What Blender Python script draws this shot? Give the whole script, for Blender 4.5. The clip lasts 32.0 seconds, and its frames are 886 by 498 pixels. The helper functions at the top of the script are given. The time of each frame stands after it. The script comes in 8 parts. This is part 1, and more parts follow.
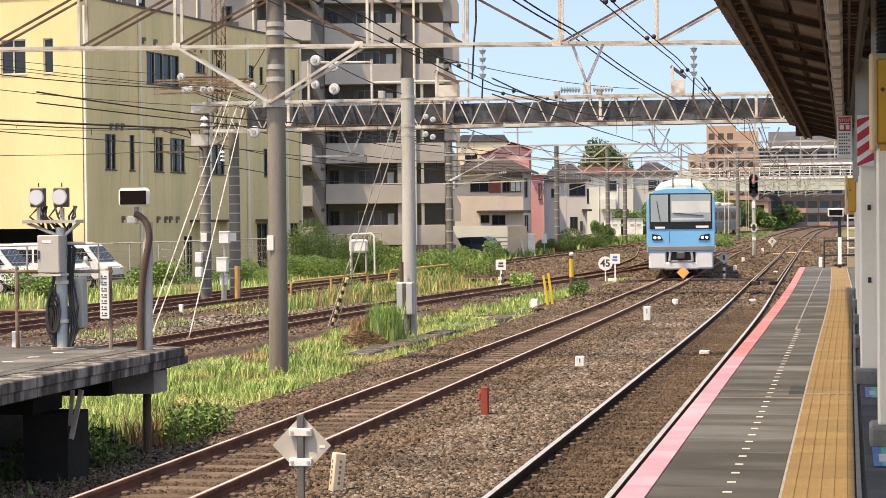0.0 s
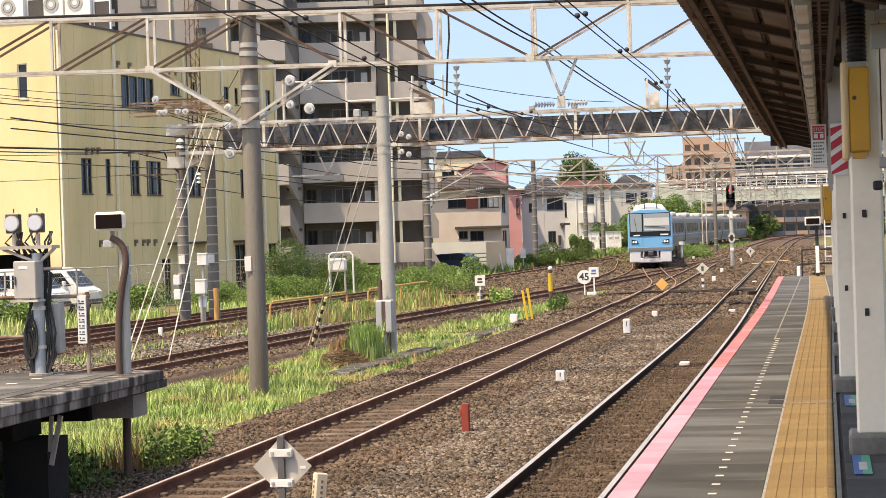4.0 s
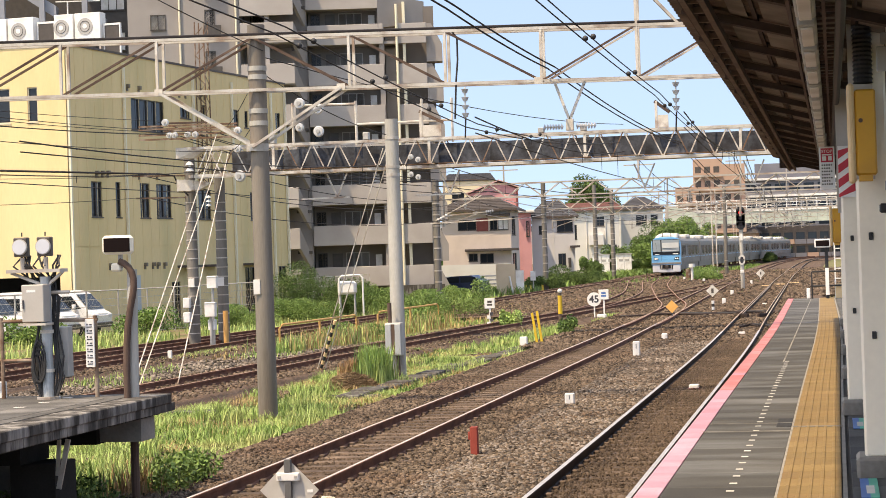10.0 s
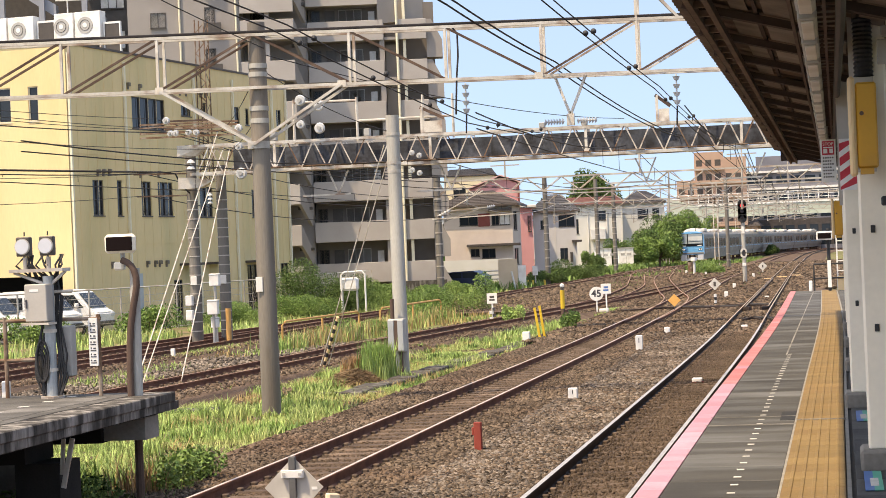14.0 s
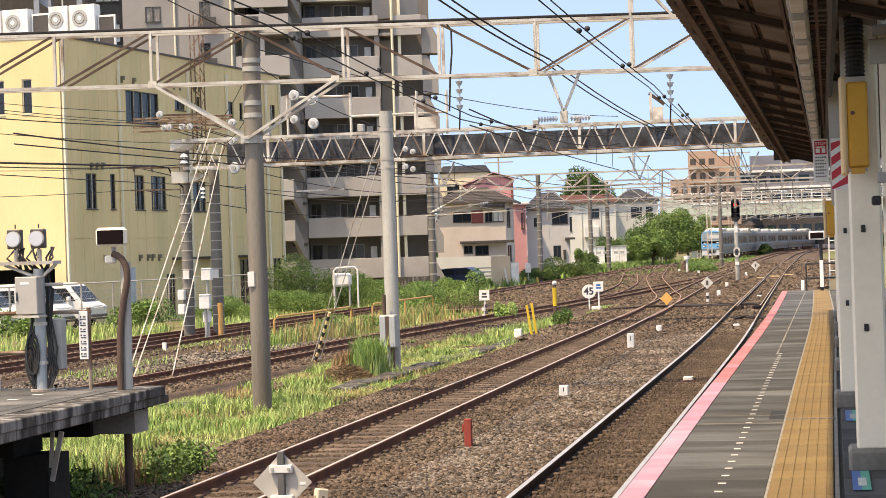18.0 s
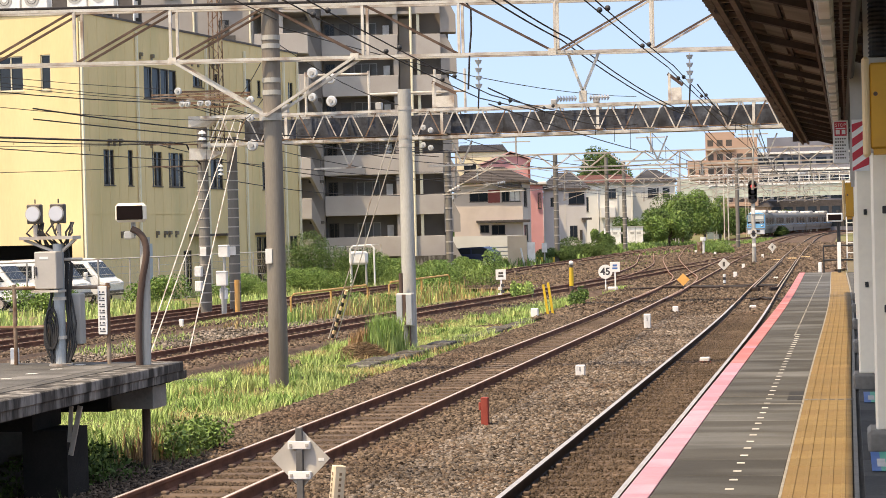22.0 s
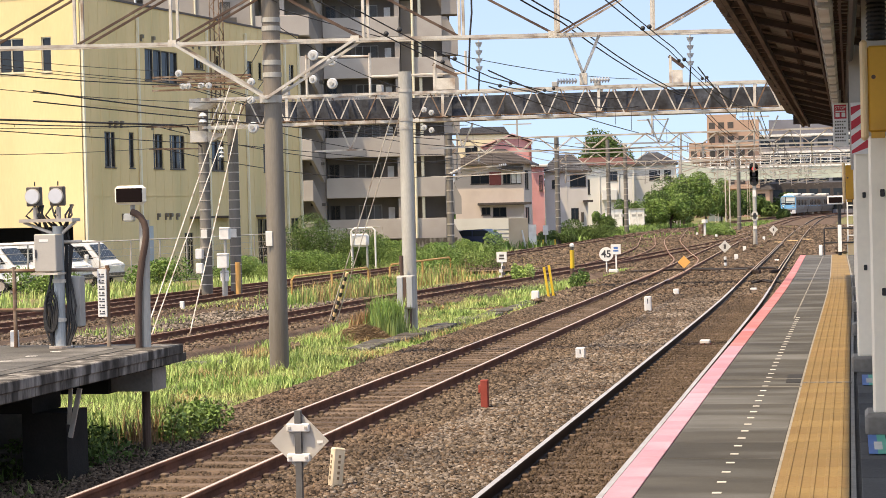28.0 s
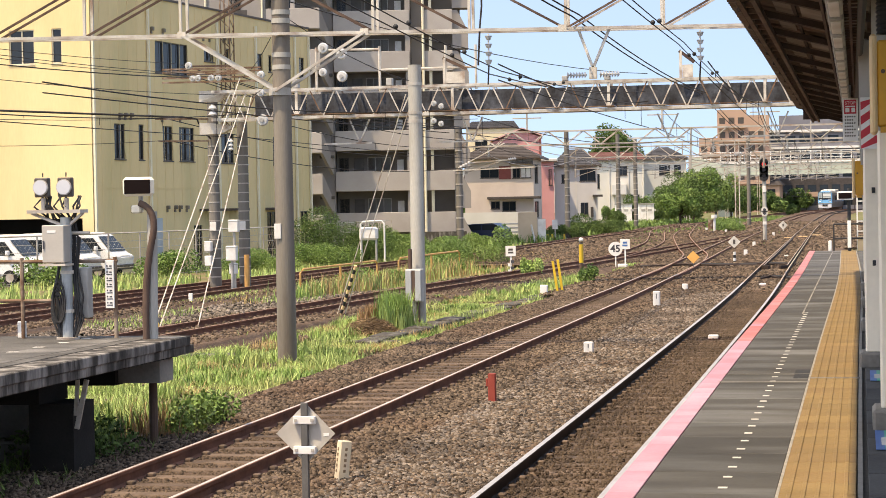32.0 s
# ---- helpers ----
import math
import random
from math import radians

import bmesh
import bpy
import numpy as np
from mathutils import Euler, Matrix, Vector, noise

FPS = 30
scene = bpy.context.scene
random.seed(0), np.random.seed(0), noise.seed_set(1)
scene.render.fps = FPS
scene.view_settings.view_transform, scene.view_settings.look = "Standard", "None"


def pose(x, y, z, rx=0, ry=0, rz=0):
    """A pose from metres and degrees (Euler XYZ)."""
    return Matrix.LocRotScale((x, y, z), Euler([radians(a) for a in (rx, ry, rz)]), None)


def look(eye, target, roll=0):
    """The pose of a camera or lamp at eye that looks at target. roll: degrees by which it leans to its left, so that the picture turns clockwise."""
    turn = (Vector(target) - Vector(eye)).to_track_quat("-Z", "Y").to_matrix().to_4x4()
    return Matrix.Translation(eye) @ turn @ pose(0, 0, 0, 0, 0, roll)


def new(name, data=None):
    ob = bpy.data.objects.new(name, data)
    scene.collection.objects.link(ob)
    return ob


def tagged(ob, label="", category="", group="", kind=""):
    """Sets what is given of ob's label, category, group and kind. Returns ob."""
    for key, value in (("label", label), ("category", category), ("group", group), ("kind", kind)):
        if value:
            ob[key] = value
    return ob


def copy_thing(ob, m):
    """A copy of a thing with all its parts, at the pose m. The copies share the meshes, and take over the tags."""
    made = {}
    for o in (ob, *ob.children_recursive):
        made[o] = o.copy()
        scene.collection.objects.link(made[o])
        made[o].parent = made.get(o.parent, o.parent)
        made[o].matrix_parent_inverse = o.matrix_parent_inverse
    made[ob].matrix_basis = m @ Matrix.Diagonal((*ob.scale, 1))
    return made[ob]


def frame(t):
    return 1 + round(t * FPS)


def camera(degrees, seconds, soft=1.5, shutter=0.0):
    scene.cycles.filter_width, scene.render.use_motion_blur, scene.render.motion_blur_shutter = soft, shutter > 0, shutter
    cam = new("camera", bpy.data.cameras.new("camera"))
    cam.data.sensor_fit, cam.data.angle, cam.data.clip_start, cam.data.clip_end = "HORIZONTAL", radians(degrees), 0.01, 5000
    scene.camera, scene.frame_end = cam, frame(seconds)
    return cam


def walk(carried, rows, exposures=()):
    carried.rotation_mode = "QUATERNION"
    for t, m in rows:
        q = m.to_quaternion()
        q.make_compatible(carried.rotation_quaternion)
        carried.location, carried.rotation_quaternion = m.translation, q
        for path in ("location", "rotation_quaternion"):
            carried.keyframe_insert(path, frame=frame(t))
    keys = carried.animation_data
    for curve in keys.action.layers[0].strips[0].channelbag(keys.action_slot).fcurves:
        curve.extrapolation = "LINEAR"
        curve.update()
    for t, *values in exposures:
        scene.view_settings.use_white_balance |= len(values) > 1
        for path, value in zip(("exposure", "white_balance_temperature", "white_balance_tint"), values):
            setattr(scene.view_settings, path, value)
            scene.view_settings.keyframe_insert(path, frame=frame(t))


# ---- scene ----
cam = camera(24.572, 32.0, soft=0.6)
walk(cam, [
    (0, pose(0.000, 0.000, 2.630, 89.093, 0.573, 11.248)),
    (0.5, pose(0.002, 0.003, 2.631, 89.115, 1.038, 11.425)),
    (1, pose(0.010, 0.008, 2.631, 89.171, 1.535, 11.377)),
    (1.5, pose(0.021, 0.005, 2.637, 89.264, 1.923, 11.196)),
    (2, pose(0.016, 0.034, 2.633, 89.372, 2.078, 10.974)),
    (2.5, pose(0.016, -0.007, 2.634, 89.464, 2.082, 10.766)),
    (3, pose(0.013, 0.012, 2.633, 89.527, 2.004, 10.664)),
    (3.5, pose(0.015, 0.015, 2.633, 89.564, 1.937, 10.642)),
    (5.5, pose(0.027, 0.040, 2.632, 89.509, 1.429, 10.617)),
    (6, pose(0.028, 0.035, 2.633, 89.417, 1.468, 10.559)),
    (6.5, pose(0.031, 0.041, 2.633, 89.434, 1.610, 10.522)),
    (7, pose(0.038, 0.002, 2.638, 89.594, 1.844, 10.556)),
    (7.5, pose(0.030, 0.012, 2.642, 89.849, 1.972, 10.674)),
    (8, pose(0.034, 0.030, 2.641, 90.040, 2.074, 10.808)),
    (8.5, pose(0.034, 0.025, 2.637, 90.169, 2.056, 10.912)),
    (9, pose(0.042, 0.010, 2.638, 90.191, 2.053, 10.942)),
    (9.5, pose(0.048, 0.021, 2.641, 90.169, 2.007, 10.926)),
    (10, pose(0.044, 0.039, 2.638, 90.195, 1.899, 10.934)),
    (10.5, pose(0.043, 0.020, 2.641, 90.285, 1.806, 10.971)),
    (11, pose(0.037, -0.001, 2.644, 90.430, 1.645, 10.958)),
    (11.5, pose(0.032, 0.004, 2.647, 90.581, 1.563, 10.932)),
    (12, pose(0.026, 0.017, 2.646, 90.655, 1.550, 10.858)),
    (12.5, pose(0.018, 0.018, 2.642, 90.608, 1.656, 10.874)),
    (13, pose(0.024, 0.007, 2.643, 90.434, 1.885, 10.909)),
    (13.5, pose(0.036, 0.025, 2.640, 90.250, 2.137, 10.958)),
    (14, pose(0.043, 0.024, 2.644, 90.070, 2.390, 10.987)),
    (14.5, pose(0.053, 0.029, 2.645, 89.917, 2.627, 10.980)),
    (15, pose(0.061, 0.030, 2.640, 89.761, 2.755, 10.985)),
    (15.5, pose(0.064, 0.027, 2.639, 89.609, 2.882, 11.014)),
    (17.5, pose(0.076, 0.028, 2.638, 89.759, 2.181, 10.939)),
    (18, pose(0.063, 0.042, 2.640, 89.965, 1.891, 10.800)),
    (18.5, pose(0.052, 0.053, 2.644, 90.067, 1.704, 10.691)),
    (19, pose(0.042, 0.031, 2.641, 90.042, 1.585, 10.613)),
    (19.5, pose(0.040, 0.020, 2.640, 89.900, 1.534, 10.615)),
    (20, pose(0.042, 0.030, 2.639, 89.700, 1.564, 10.641)),
    (20.5, pose(0.046, 0.017, 2.634, 89.541, 1.581, 10.744)),
    (21, pose(0.047, 0.002, 2.635, 89.448, 1.636, 10.887)),
    (21.5, pose(0.041, 0.037, 2.633, 89.399, 1.582, 11.058)),
    (22, pose(0.034, 0.022, 2.630, 89.392, 1.406, 11.253)),
    (22.5, pose(0.032, -0.012, 2.637, 89.374, 1.197, 11.475)),
    (23, pose(0.030, 0.038, 2.632, 89.347, 0.987, 11.522)),
    (23.5, pose(0.038, 0.030, 2.632, 89.349, 0.853, 11.493)),
    (24, pose(0.044, 0.029, 2.635, 89.413, 0.937, 11.335)),
    (24.5, pose(0.043, 0.040, 2.633, 89.510, 1.022, 11.116)),
    (26.5, pose(0.043, 0.015, 2.635, 89.326, 1.316, 11.186)),
    (27, pose(0.047, 0.037, 2.631, 89.136, 1.396, 11.266)),
    (27.5, pose(0.055, 0.032, 2.632, 88.993, 1.444, 11.301)),
    (28, pose(0.059, 0.020, 2.634, 88.894, 1.380, 11.296)),
    (28.5, pose(0.058, 0.041, 2.631, 88.857, 1.255, 11.331)),
    (29, pose(0.060, 0.027, 2.634, 88.842, 1.074, 11.371)),
    (29.5, pose(0.056, 0.043, 2.632, 88.848, 0.891, 11.414)),
    (30, pose(0.053, 0.058, 2.628, 88.863, 0.795, 11.445)),
    (30.5, pose(0.053, 0.062, 2.628, 88.869, 0.784, 11.445)),
    (31, pose(0.057, 0.050, 2.628, 88.864, 0.835, 11.448)),
    (31.5, pose(0.059, 0.057, 2.626, 88.819, 0.980, 11.494)),
    (32, pose(0.068, 0.059, 2.625, 88.728, 1.073, 11.568)),
], exposures=[(0, 0.77, 8500, 11.5), (32, 0.77, 8500, 11.5)])

# ---- world, sun, exposure ----
SUN_FROM = Vector((-0.29, -0.31, 0.89)).normalized()
world = bpy.data.worlds.new("world")
scene.world = world
world.use_nodes = True
wn = world.node_tree
sky = wn.nodes.new("ShaderNodeTexSky")
sky.sky_type = "NISHITA"
sky.sun_disc = False
sky.sun_elevation = math.asin(SUN_FROM.z)
sky.sun_rotation = math.atan2(SUN_FROM.x, SUN_FROM.y)
sky.air_density, sky.dust_density, sky.ozone_density = 1.0, 0.75, 0.8
wco = wn.nodes.new("ShaderNodeTexCoord")
wmp = wn.nodes.new("ShaderNodeMapping")
wmp.inputs["Location"].default_value = (0, 0, 0.34)
wn.links.new(wco.outputs["Generated"], wmp.inputs[0])
wn.links.new(wmp.outputs[0], sky.inputs["Vector"])
wn.links.new(sky.outputs[0], wn.nodes["Background"].inputs[0])
wn.nodes["Background"].inputs[1].default_value = 0.235
sun = new("sun", bpy.data.lights.new("sun", "SUN"))
sun.data.energy, sun.data.angle, sun.data.color = 3.6, radians(0.9), (1.0, 0.90, 0.76)
sun.matrix_world = look(SUN_FROM * 50, (0, 0, 0))

# ---- materials ----


def mat(name, a, b=None, scale=4.0, rough=0.8, metal=0.0, bump=0.2, fine=40.0, spread=0.15, stretch=(1, 1, 1),
        stain=None, stain_scale=0.6, stain_amount=0.5, island=0.0, objrand=0.0, emit=0.0, bump_dist=0.01):
    """Two-scale procedural surface: a and b mix by broad noise, fine grain, shaped stains, and relief."""
    m = bpy.data.materials.new(name)
    m.use_nodes = True
    nt = m.node_tree
    N, L = nt.nodes, nt.links
    bs = N["Principled BSDF"]
    b = b or tuple(c * 0.8 for c in a)
    co = N.new("ShaderNodeTexCoord")
    mp = N.new("ShaderNodeMapping")
    mp.inputs["Scale"].default_value = stretch
    L.new(co.outputs["Object"], mp.inputs[0])
    if objrand:
        oi = N.new("ShaderNodeObjectInfo")
        om = N.new("ShaderNodeMath")
        om.operation = "MULTIPLY"
        om.inputs[1].default_value = 37.0
        L.new(oi.outputs["Random"], om.inputs[0])
        oc = N.new("ShaderNodeCombineXYZ")
        for k in range(3):
            L.new(om.outputs[0], oc.inputs[k])
        L.new(oc.outputs[0], mp.inputs["Location"])
    n1 = N.new("ShaderNodeTexNoise")
    n1.inputs["Scale"].default_value, n1.inputs["Detail"].default_value = scale, 6.0
    L.new(mp.outputs[0], n1.inputs["Vector"])
    n2 = N.new("ShaderNodeTexNoise")
    n2.inputs["Scale"].default_value, n2.inputs["Detail"].default_value = fine, 3.0
    L.new(mp.outputs[0], n2.inputs["Vector"])
    rp = N.new("ShaderNodeValToRGB")
    rp.color_ramp.elements[0].position, rp.color_ramp.elements[1].position = 0.35, 0.65
    rp.color_ramp.elements[0].color, rp.color_ramp.elements[1].color = (*a, 1), (*b, 1)
    L.new(n1.outputs["Fac"], rp.inputs[0])
    col = rp.outputs[0]
    if stain:
        n3 = N.new("ShaderNodeTexNoise")
        n3.inputs["Scale"].default_value, n3.inputs["Detail"].default_value = stain_scale, 8.0
        L.new(mp.outputs[0], n3.inputs["Vector"])
        r3 = N.new("ShaderNodeValToRGB")
        r3.color_ramp.elements[0].position, r3.color_ramp.elements[1].position = 0.48, 0.68
        L.new(n3.outputs["Fac"], r3.inputs[0])
        mm = N.new("ShaderNodeMath")
        mm.operation = "MULTIPLY"
        mm.inputs[1].default_value = stain_amount
        L.new(r3.outputs[0], mm.inputs[0])
        mx = N.new("ShaderNodeMix")
        mx.data_type = "RGBA"
        L.new(mm.outputs[0], mx.inputs["Factor"])
        L.new(col, mx.inputs["A"])
        mx.inputs["B"].default_value = (*stain, 1)
        col = mx.outputs["Result"]
    hv = N.new("ShaderNodeHueSaturation")
    ma = N.new("ShaderNodeMapRange")
    ma.inputs["To Min"].default_value, ma.inputs["To Max"].default_value = 1 - spread, 1 + spread
    L.new(n2.outputs["Fac"], ma.inputs["Value"])
    val = ma.outputs[0]
    if island or objrand:
        src = N.new("ShaderNodeNewGeometry").outputs["Random Per Island"] if island else N.new("ShaderNodeObjectInfo").outputs["Random"]
        mr = N.new("ShaderNodeMapRange")
        k = island or objrand
        mr.inputs["To Min"].default_value, mr.inputs["To Max"].default_value = 1 - k, 1 + k
        L.new(src, mr.inputs["Value"])
        mu = N.new("ShaderNodeMath")
        mu.operation = "MULTIPLY"
        L.new(val, mu.inputs[0])
        L.new(mr.outputs[0], mu.inputs[1])
        val = mu.outputs[0]
    L.new(val, hv.inputs["Value"])
    L.new(col, hv.inputs["Color"])
    L.new(hv.outputs[0], bs.inputs["Base Color"])
    bs.inputs["Roughness"].default_value, bs.inputs["Metallic"].default_value = rough, metal
    if rough > 0.65:
        bs.inputs["Specular IOR Level"].default_value = 0.2
    if bump:
        bp = N.new("ShaderNodeBump")
        bp.inputs["Strength"].default_value, bp.inputs["Distance"].default_value = bump, bump_dist
        L.new(n2.outputs["Fac"], bp.inputs["Height"])
        L.new(bp.outputs[0], bs.inputs["Normal"])
    if emit:
        bs.inputs["Emission Color"].default_value = (*a, 1)
        bs.inputs["Emission Strength"].default_value = emit
    return m


def glassy(name, tint=(0.02, 0.025, 0.03), rough=0.06, gloss=0.3):
    m = bpy.data.materials.new(name)
    m.use_nodes = True
    bs = m.node_tree.nodes["Principled BSDF"]
    bs.inputs["Base Color"].default_value = (*tint, 1)
    bs.inputs["Roughness"].default_value = rough
    bs.inputs["Specular IOR Level"].default_value = gloss
    return m


M_SOIL = mat("soil", (0.19, 0.145, 0.085), (0.13, 0.15, 0.05), 0.35, 0.95, bump=0.6, fine=12, spread=0.3, stain=(0.10, 0.14, 0.03), stain_scale=0.12)
M_BALLAST = mat("ballast", (0.145, 0.10, 0.072), (0.085, 0.056, 0.04), 1.6, 0.95, bump=1.0, fine=17, spread=0.6, stain=(0.07, 0.045, 0.032), stain_scale=0.3, bump_dist=0.04)
M_STONE = mat("ballast_stone", (0.14, 0.105, 0.077), (0.082, 0.06, 0.044), 0.5, 0.9, bump=0.3, fine=30, spread=0.25, stain=(0.10, 0.06, 0.04), stain_scale=0.45, island=0.8)
M_STONE_FINE = mat("dusty_ballast_stone", (0.118, 0.085, 0.06), (0.078, 0.056, 0.04), 0.5, 0.9, bump=0.3, fine=30, spread=0.2, island=0.35)
M_STONE_GREY = mat("grey_ballast_stone", (0.195, 0.163, 0.136), (0.10, 0.082, 0.069), 0.5, 0.9, bump=0.3, fine=30, spread=0.2, island=0.85)
M_RUST = mat("rail_rust", (0.20, 0.092, 0.06), (0.115, 0.055, 0.038), 3, 0.85, bump=0.3, fine=30, spread=0.25)
M_RUST_DARK = mat("rail_dark", (0.05, 0.034, 0.028), (0.03, 0.022, 0.02), 3, 0.7, bump=0.2, fine=30, spread=0.2)
M_RAILTOP = mat("rail_head", (0.62, 0.54, 0.49), (0.48, 0.40, 0.35), 3, 0.5, metal=0.3, bump=0.05, fine=30)
M_RAILBRIGHT = mat("bright_rail_head", (0.56, 0.535, 0.51), (0.44, 0.41, 0.38), 3, 0.4, metal=0.4, bump=0.05, fine=30)
M_RAILDULL = mat("dull_rail_head", (0.24, 0.15, 0.11), (0.34, 0.25, 0.20), 1.2, 0.7, bump=0.05, fine=30)
M_RAILFAR = mat("brownish_rail_head", (0.34, 0.26, 0.21), (0.46, 0.38, 0.32), 1.2, 0.75, bump=0.05, fine=30)
M_SLEEPER = mat("sleeper", (0.16, 0.115, 0.085), (0.085, 0.06, 0.046), 2.5, 0.9, bump=0.5, fine=25, spread=0.3, objrand=0.3)
M_PLATFORM = mat("platform_asphalt", (0.09, 0.088, 0.082), (0.06, 0.058, 0.055), 0.8, 0.85, bump=0.35, fine=45, spread=0.3, stain=(0.15, 0.148, 0.14), stain_scale=0.5, stain_amount=0.45, objrand=0.14)
M_BLACK_ASPHALT = mat("fresh_asphalt", (0.04, 0.04, 0.041), (0.03, 0.03, 0.031), 3, 0.85, bump=0.3, fine=50, spread=0.3)
M_PINK = mat("pink_edge", (0.44, 0.14, 0.145), (0.41, 0.175, 0.18), 1.5, 0.75, bump=0.1, fine=30, spread=0.12, stain=(0.58, 0.33, 0.35), stain_scale=0.8, objrand=0.1)
M_PINK_WORN = mat("worn_pink_edge", (0.45, 0.255, 0.32), (0.41, 0.21, 0.27), 1.5, 0.75, bump=0.1, fine=30, spread=0.12, stain=(0.62, 0.42, 0.50), stain_scale=0.8, objrand=0.1)
M_TACTILE = mat("tactile_yellow", (0.245, 0.168, 0.074), (0.195, 0.13, 0.057), 2, 0.75, bump=0.2, fine=40, spread=0.2, stain=(0.22, 0.13, 0.06), stain_scale=1.2, stain_amount=0.5, objrand=0.1)
M_CONC = mat("concrete", (0.30, 0.28, 0.245), (0.21, 0.195, 0.17), 1.5, 0.9, bump=0.3, fine=30, spread=0.22, stain=(0.10, 0.09, 0.08), stain_scale=1.2, stain_amount=0.6)
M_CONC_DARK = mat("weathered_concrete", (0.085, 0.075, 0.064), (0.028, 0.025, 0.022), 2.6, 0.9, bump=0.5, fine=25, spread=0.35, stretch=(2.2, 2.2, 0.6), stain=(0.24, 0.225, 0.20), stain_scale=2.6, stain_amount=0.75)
M_POLE = mat("pole_concrete", (0.235, 0.208, 0.175), (0.155, 0.135, 0.113), 1.2, 0.85, bump=0.2, fine=30, spread=0.18, stretch=(2, 2, 0.25), stain=(0.15, 0.115, 0.09), stain_scale=1.4, stain_amount=0.6)
M_POLE_GREY = mat("pole_grey", (0.48, 0.465, 0.42), (0.36, 0.345, 0.31), 1.2, 0.8, bump=0.15, fine=30, spread=0.2, stretch=(2, 2, 0.3), stain=(0.22, 0.2, 0.17), stain_scale=1.6, stain_amount=0.6)
M_POLE_DULL = mat("pole_dull_grey", (0.205, 0.19, 0.168), (0.145, 0.133, 0.117), 1.2, 0.85, bump=0.2, fine=30, spread=0.18, stretch=(2, 2, 0.25), stain=(0.13, 0.115, 0.10), stain_scale=1.4, stain_amount=0.6)
M_STEEL = mat("galvanised_steel", (0.55, 0.52, 0.47), (0.42, 0.38, 0.33), 3, 0.55, metal=0.35, bump=0.1, fine=40, stain=(0.28, 0.15, 0.08), stain_scale=1.3, stain_amount=0.55)
M_STEEL_LIGHT = mat("painted_steel", (0.66, 0.62, 0.55), (0.52, 0.47, 0.39), 2, 0.6, bump=0.1, fine=40, spread=0.2, stain=(0.20, 0.10, 0.055), stain_scale=2.2, stain_amount=0.75)
M_WIRE = mat("wire", (0.035, 0.03, 0.03), (0.022, 0.02, 0.02), 3, 0.7, bump=0.0)
M_BLACK = mat("black_rubber", (0.025, 0.024, 0.024), (0.018, 0.018, 0.018), 3, 0.6, bump=0.1)
M_WHITE = mat("white_paint", (0.80, 0.79, 0.76), (0.72, 0.70, 0.66), 2, 0.6, bump=0.08, fine=30, spread=0.06, stain=(0.5, 0.46, 0.4), stain_scale=2.0, stain_amount=0.35)
M_GLASS = glassy("window_glass")
M_CREAM = mat("column_cream", (0.86, 0.785, 0.635), (0.82, 0.745, 0.60), 1.0, 0.5, bump=0.05, fine=20, spread=0.06, stain=(0.5, 0.43, 0.33), stain_scale=1.5, stain_amount=0.35)
M_CANOPY = mat("canopy_brown", (0.07, 0.045, 0.033), (0.045, 0.03, 0.022), 2, 0.75, bump=0.2, fine=20, spread=0.25)
M_YELLOW_WALL = mat("yellow_siding", (0.78, 0.605, 0.33), (0.73, 0.56, 0.295), 0.4, 0.75, bump=0.1, fine=12, spread=0.07, stretch=(1, 1, 0.2), stain=(0.56, 0.47, 0.24), stain_scale=0.5, stain_amount=0.5)
M_APT = mat("apartment_tile", (0.325, 0.295, 0.27), (0.285, 0.26, 0.24), 0.5, 0.85, bump=0.1, fine=20, spread=0.07, stain=(0.22, 0.19, 0.175), stain_scale=0.3, stain_amount=0.4)
# facade tile colour darkened to put the corridor recess shade into it
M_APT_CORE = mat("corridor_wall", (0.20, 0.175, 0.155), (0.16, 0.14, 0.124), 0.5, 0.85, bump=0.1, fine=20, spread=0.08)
M_APT_LIGHT = mat("balcony_parapet", (0.42, 0.385, 0.355), (0.38, 0.345, 0.315), 0.5, 0.85, bump=0.1, fine=20, spread=0.06, stain=(0.3, 0.26, 0.235), stain_scale=0.4, stain_amount=0.4)
# pale tint paints a reflection into the corridor window glass
M_REFLECT_GLASS = glassy("curtained_glass", (0.22, 0.22, 0.21), 0.2)
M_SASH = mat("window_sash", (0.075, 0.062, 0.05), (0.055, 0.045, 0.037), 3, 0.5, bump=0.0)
M_GRASS = mat("grass", (0.24, 0.37, 0.10), (0.37, 0.45, 0.17), 0.5, 0.8, bump=0.0, spread=0.15, island=0.5, stain=(0.46, 0.42, 0.19), stain_scale=0.55, stain_amount=0.65)
M_STRAW = mat("dry_grass", (0.42, 0.33, 0.16), (0.36, 0.24, 0.11), 0.5, 0.85, bump=0.0, spread=0.15, island=0.35)
M_LEAF = mat("leaf", (0.10, 0.185, 0.035), (0.16, 0.24, 0.055), 0.6, 0.65, bump=0.0, spread=0.2, island=0.5)
M_LEAF_DARK = mat("dark_leaf", (0.065, 0.115, 0.032), (0.10, 0.15, 0.045), 0.6, 0.7, bump=0.0, spread=0.2, island=0.6)
M_BARK = mat("bark", (0.12, 0.09, 0.065), (0.08, 0.06, 0.045), 3, 0.9, bump=0.4)

# ---- small builders ----


def part(name, bm, material, parent=None, label=""):
    """One mesh object from a bmesh, under parent."""
    me = bpy.data.meshes.new(name)
    bm.to_mesh(me)
    bm.free()
    me.materials.append(material)
    ob = new(name, me)
    ob.parent = parent
    if label:
        tagged(ob, label)
    return ob


def thing(name, x, y, z, label, category, group="", rz=0.0, kind=""):
    ob = new(name)
    ob.matrix_world = pose(x, y, z, 0, 0, rz)
    return tagged(ob, label, category, group, kind)


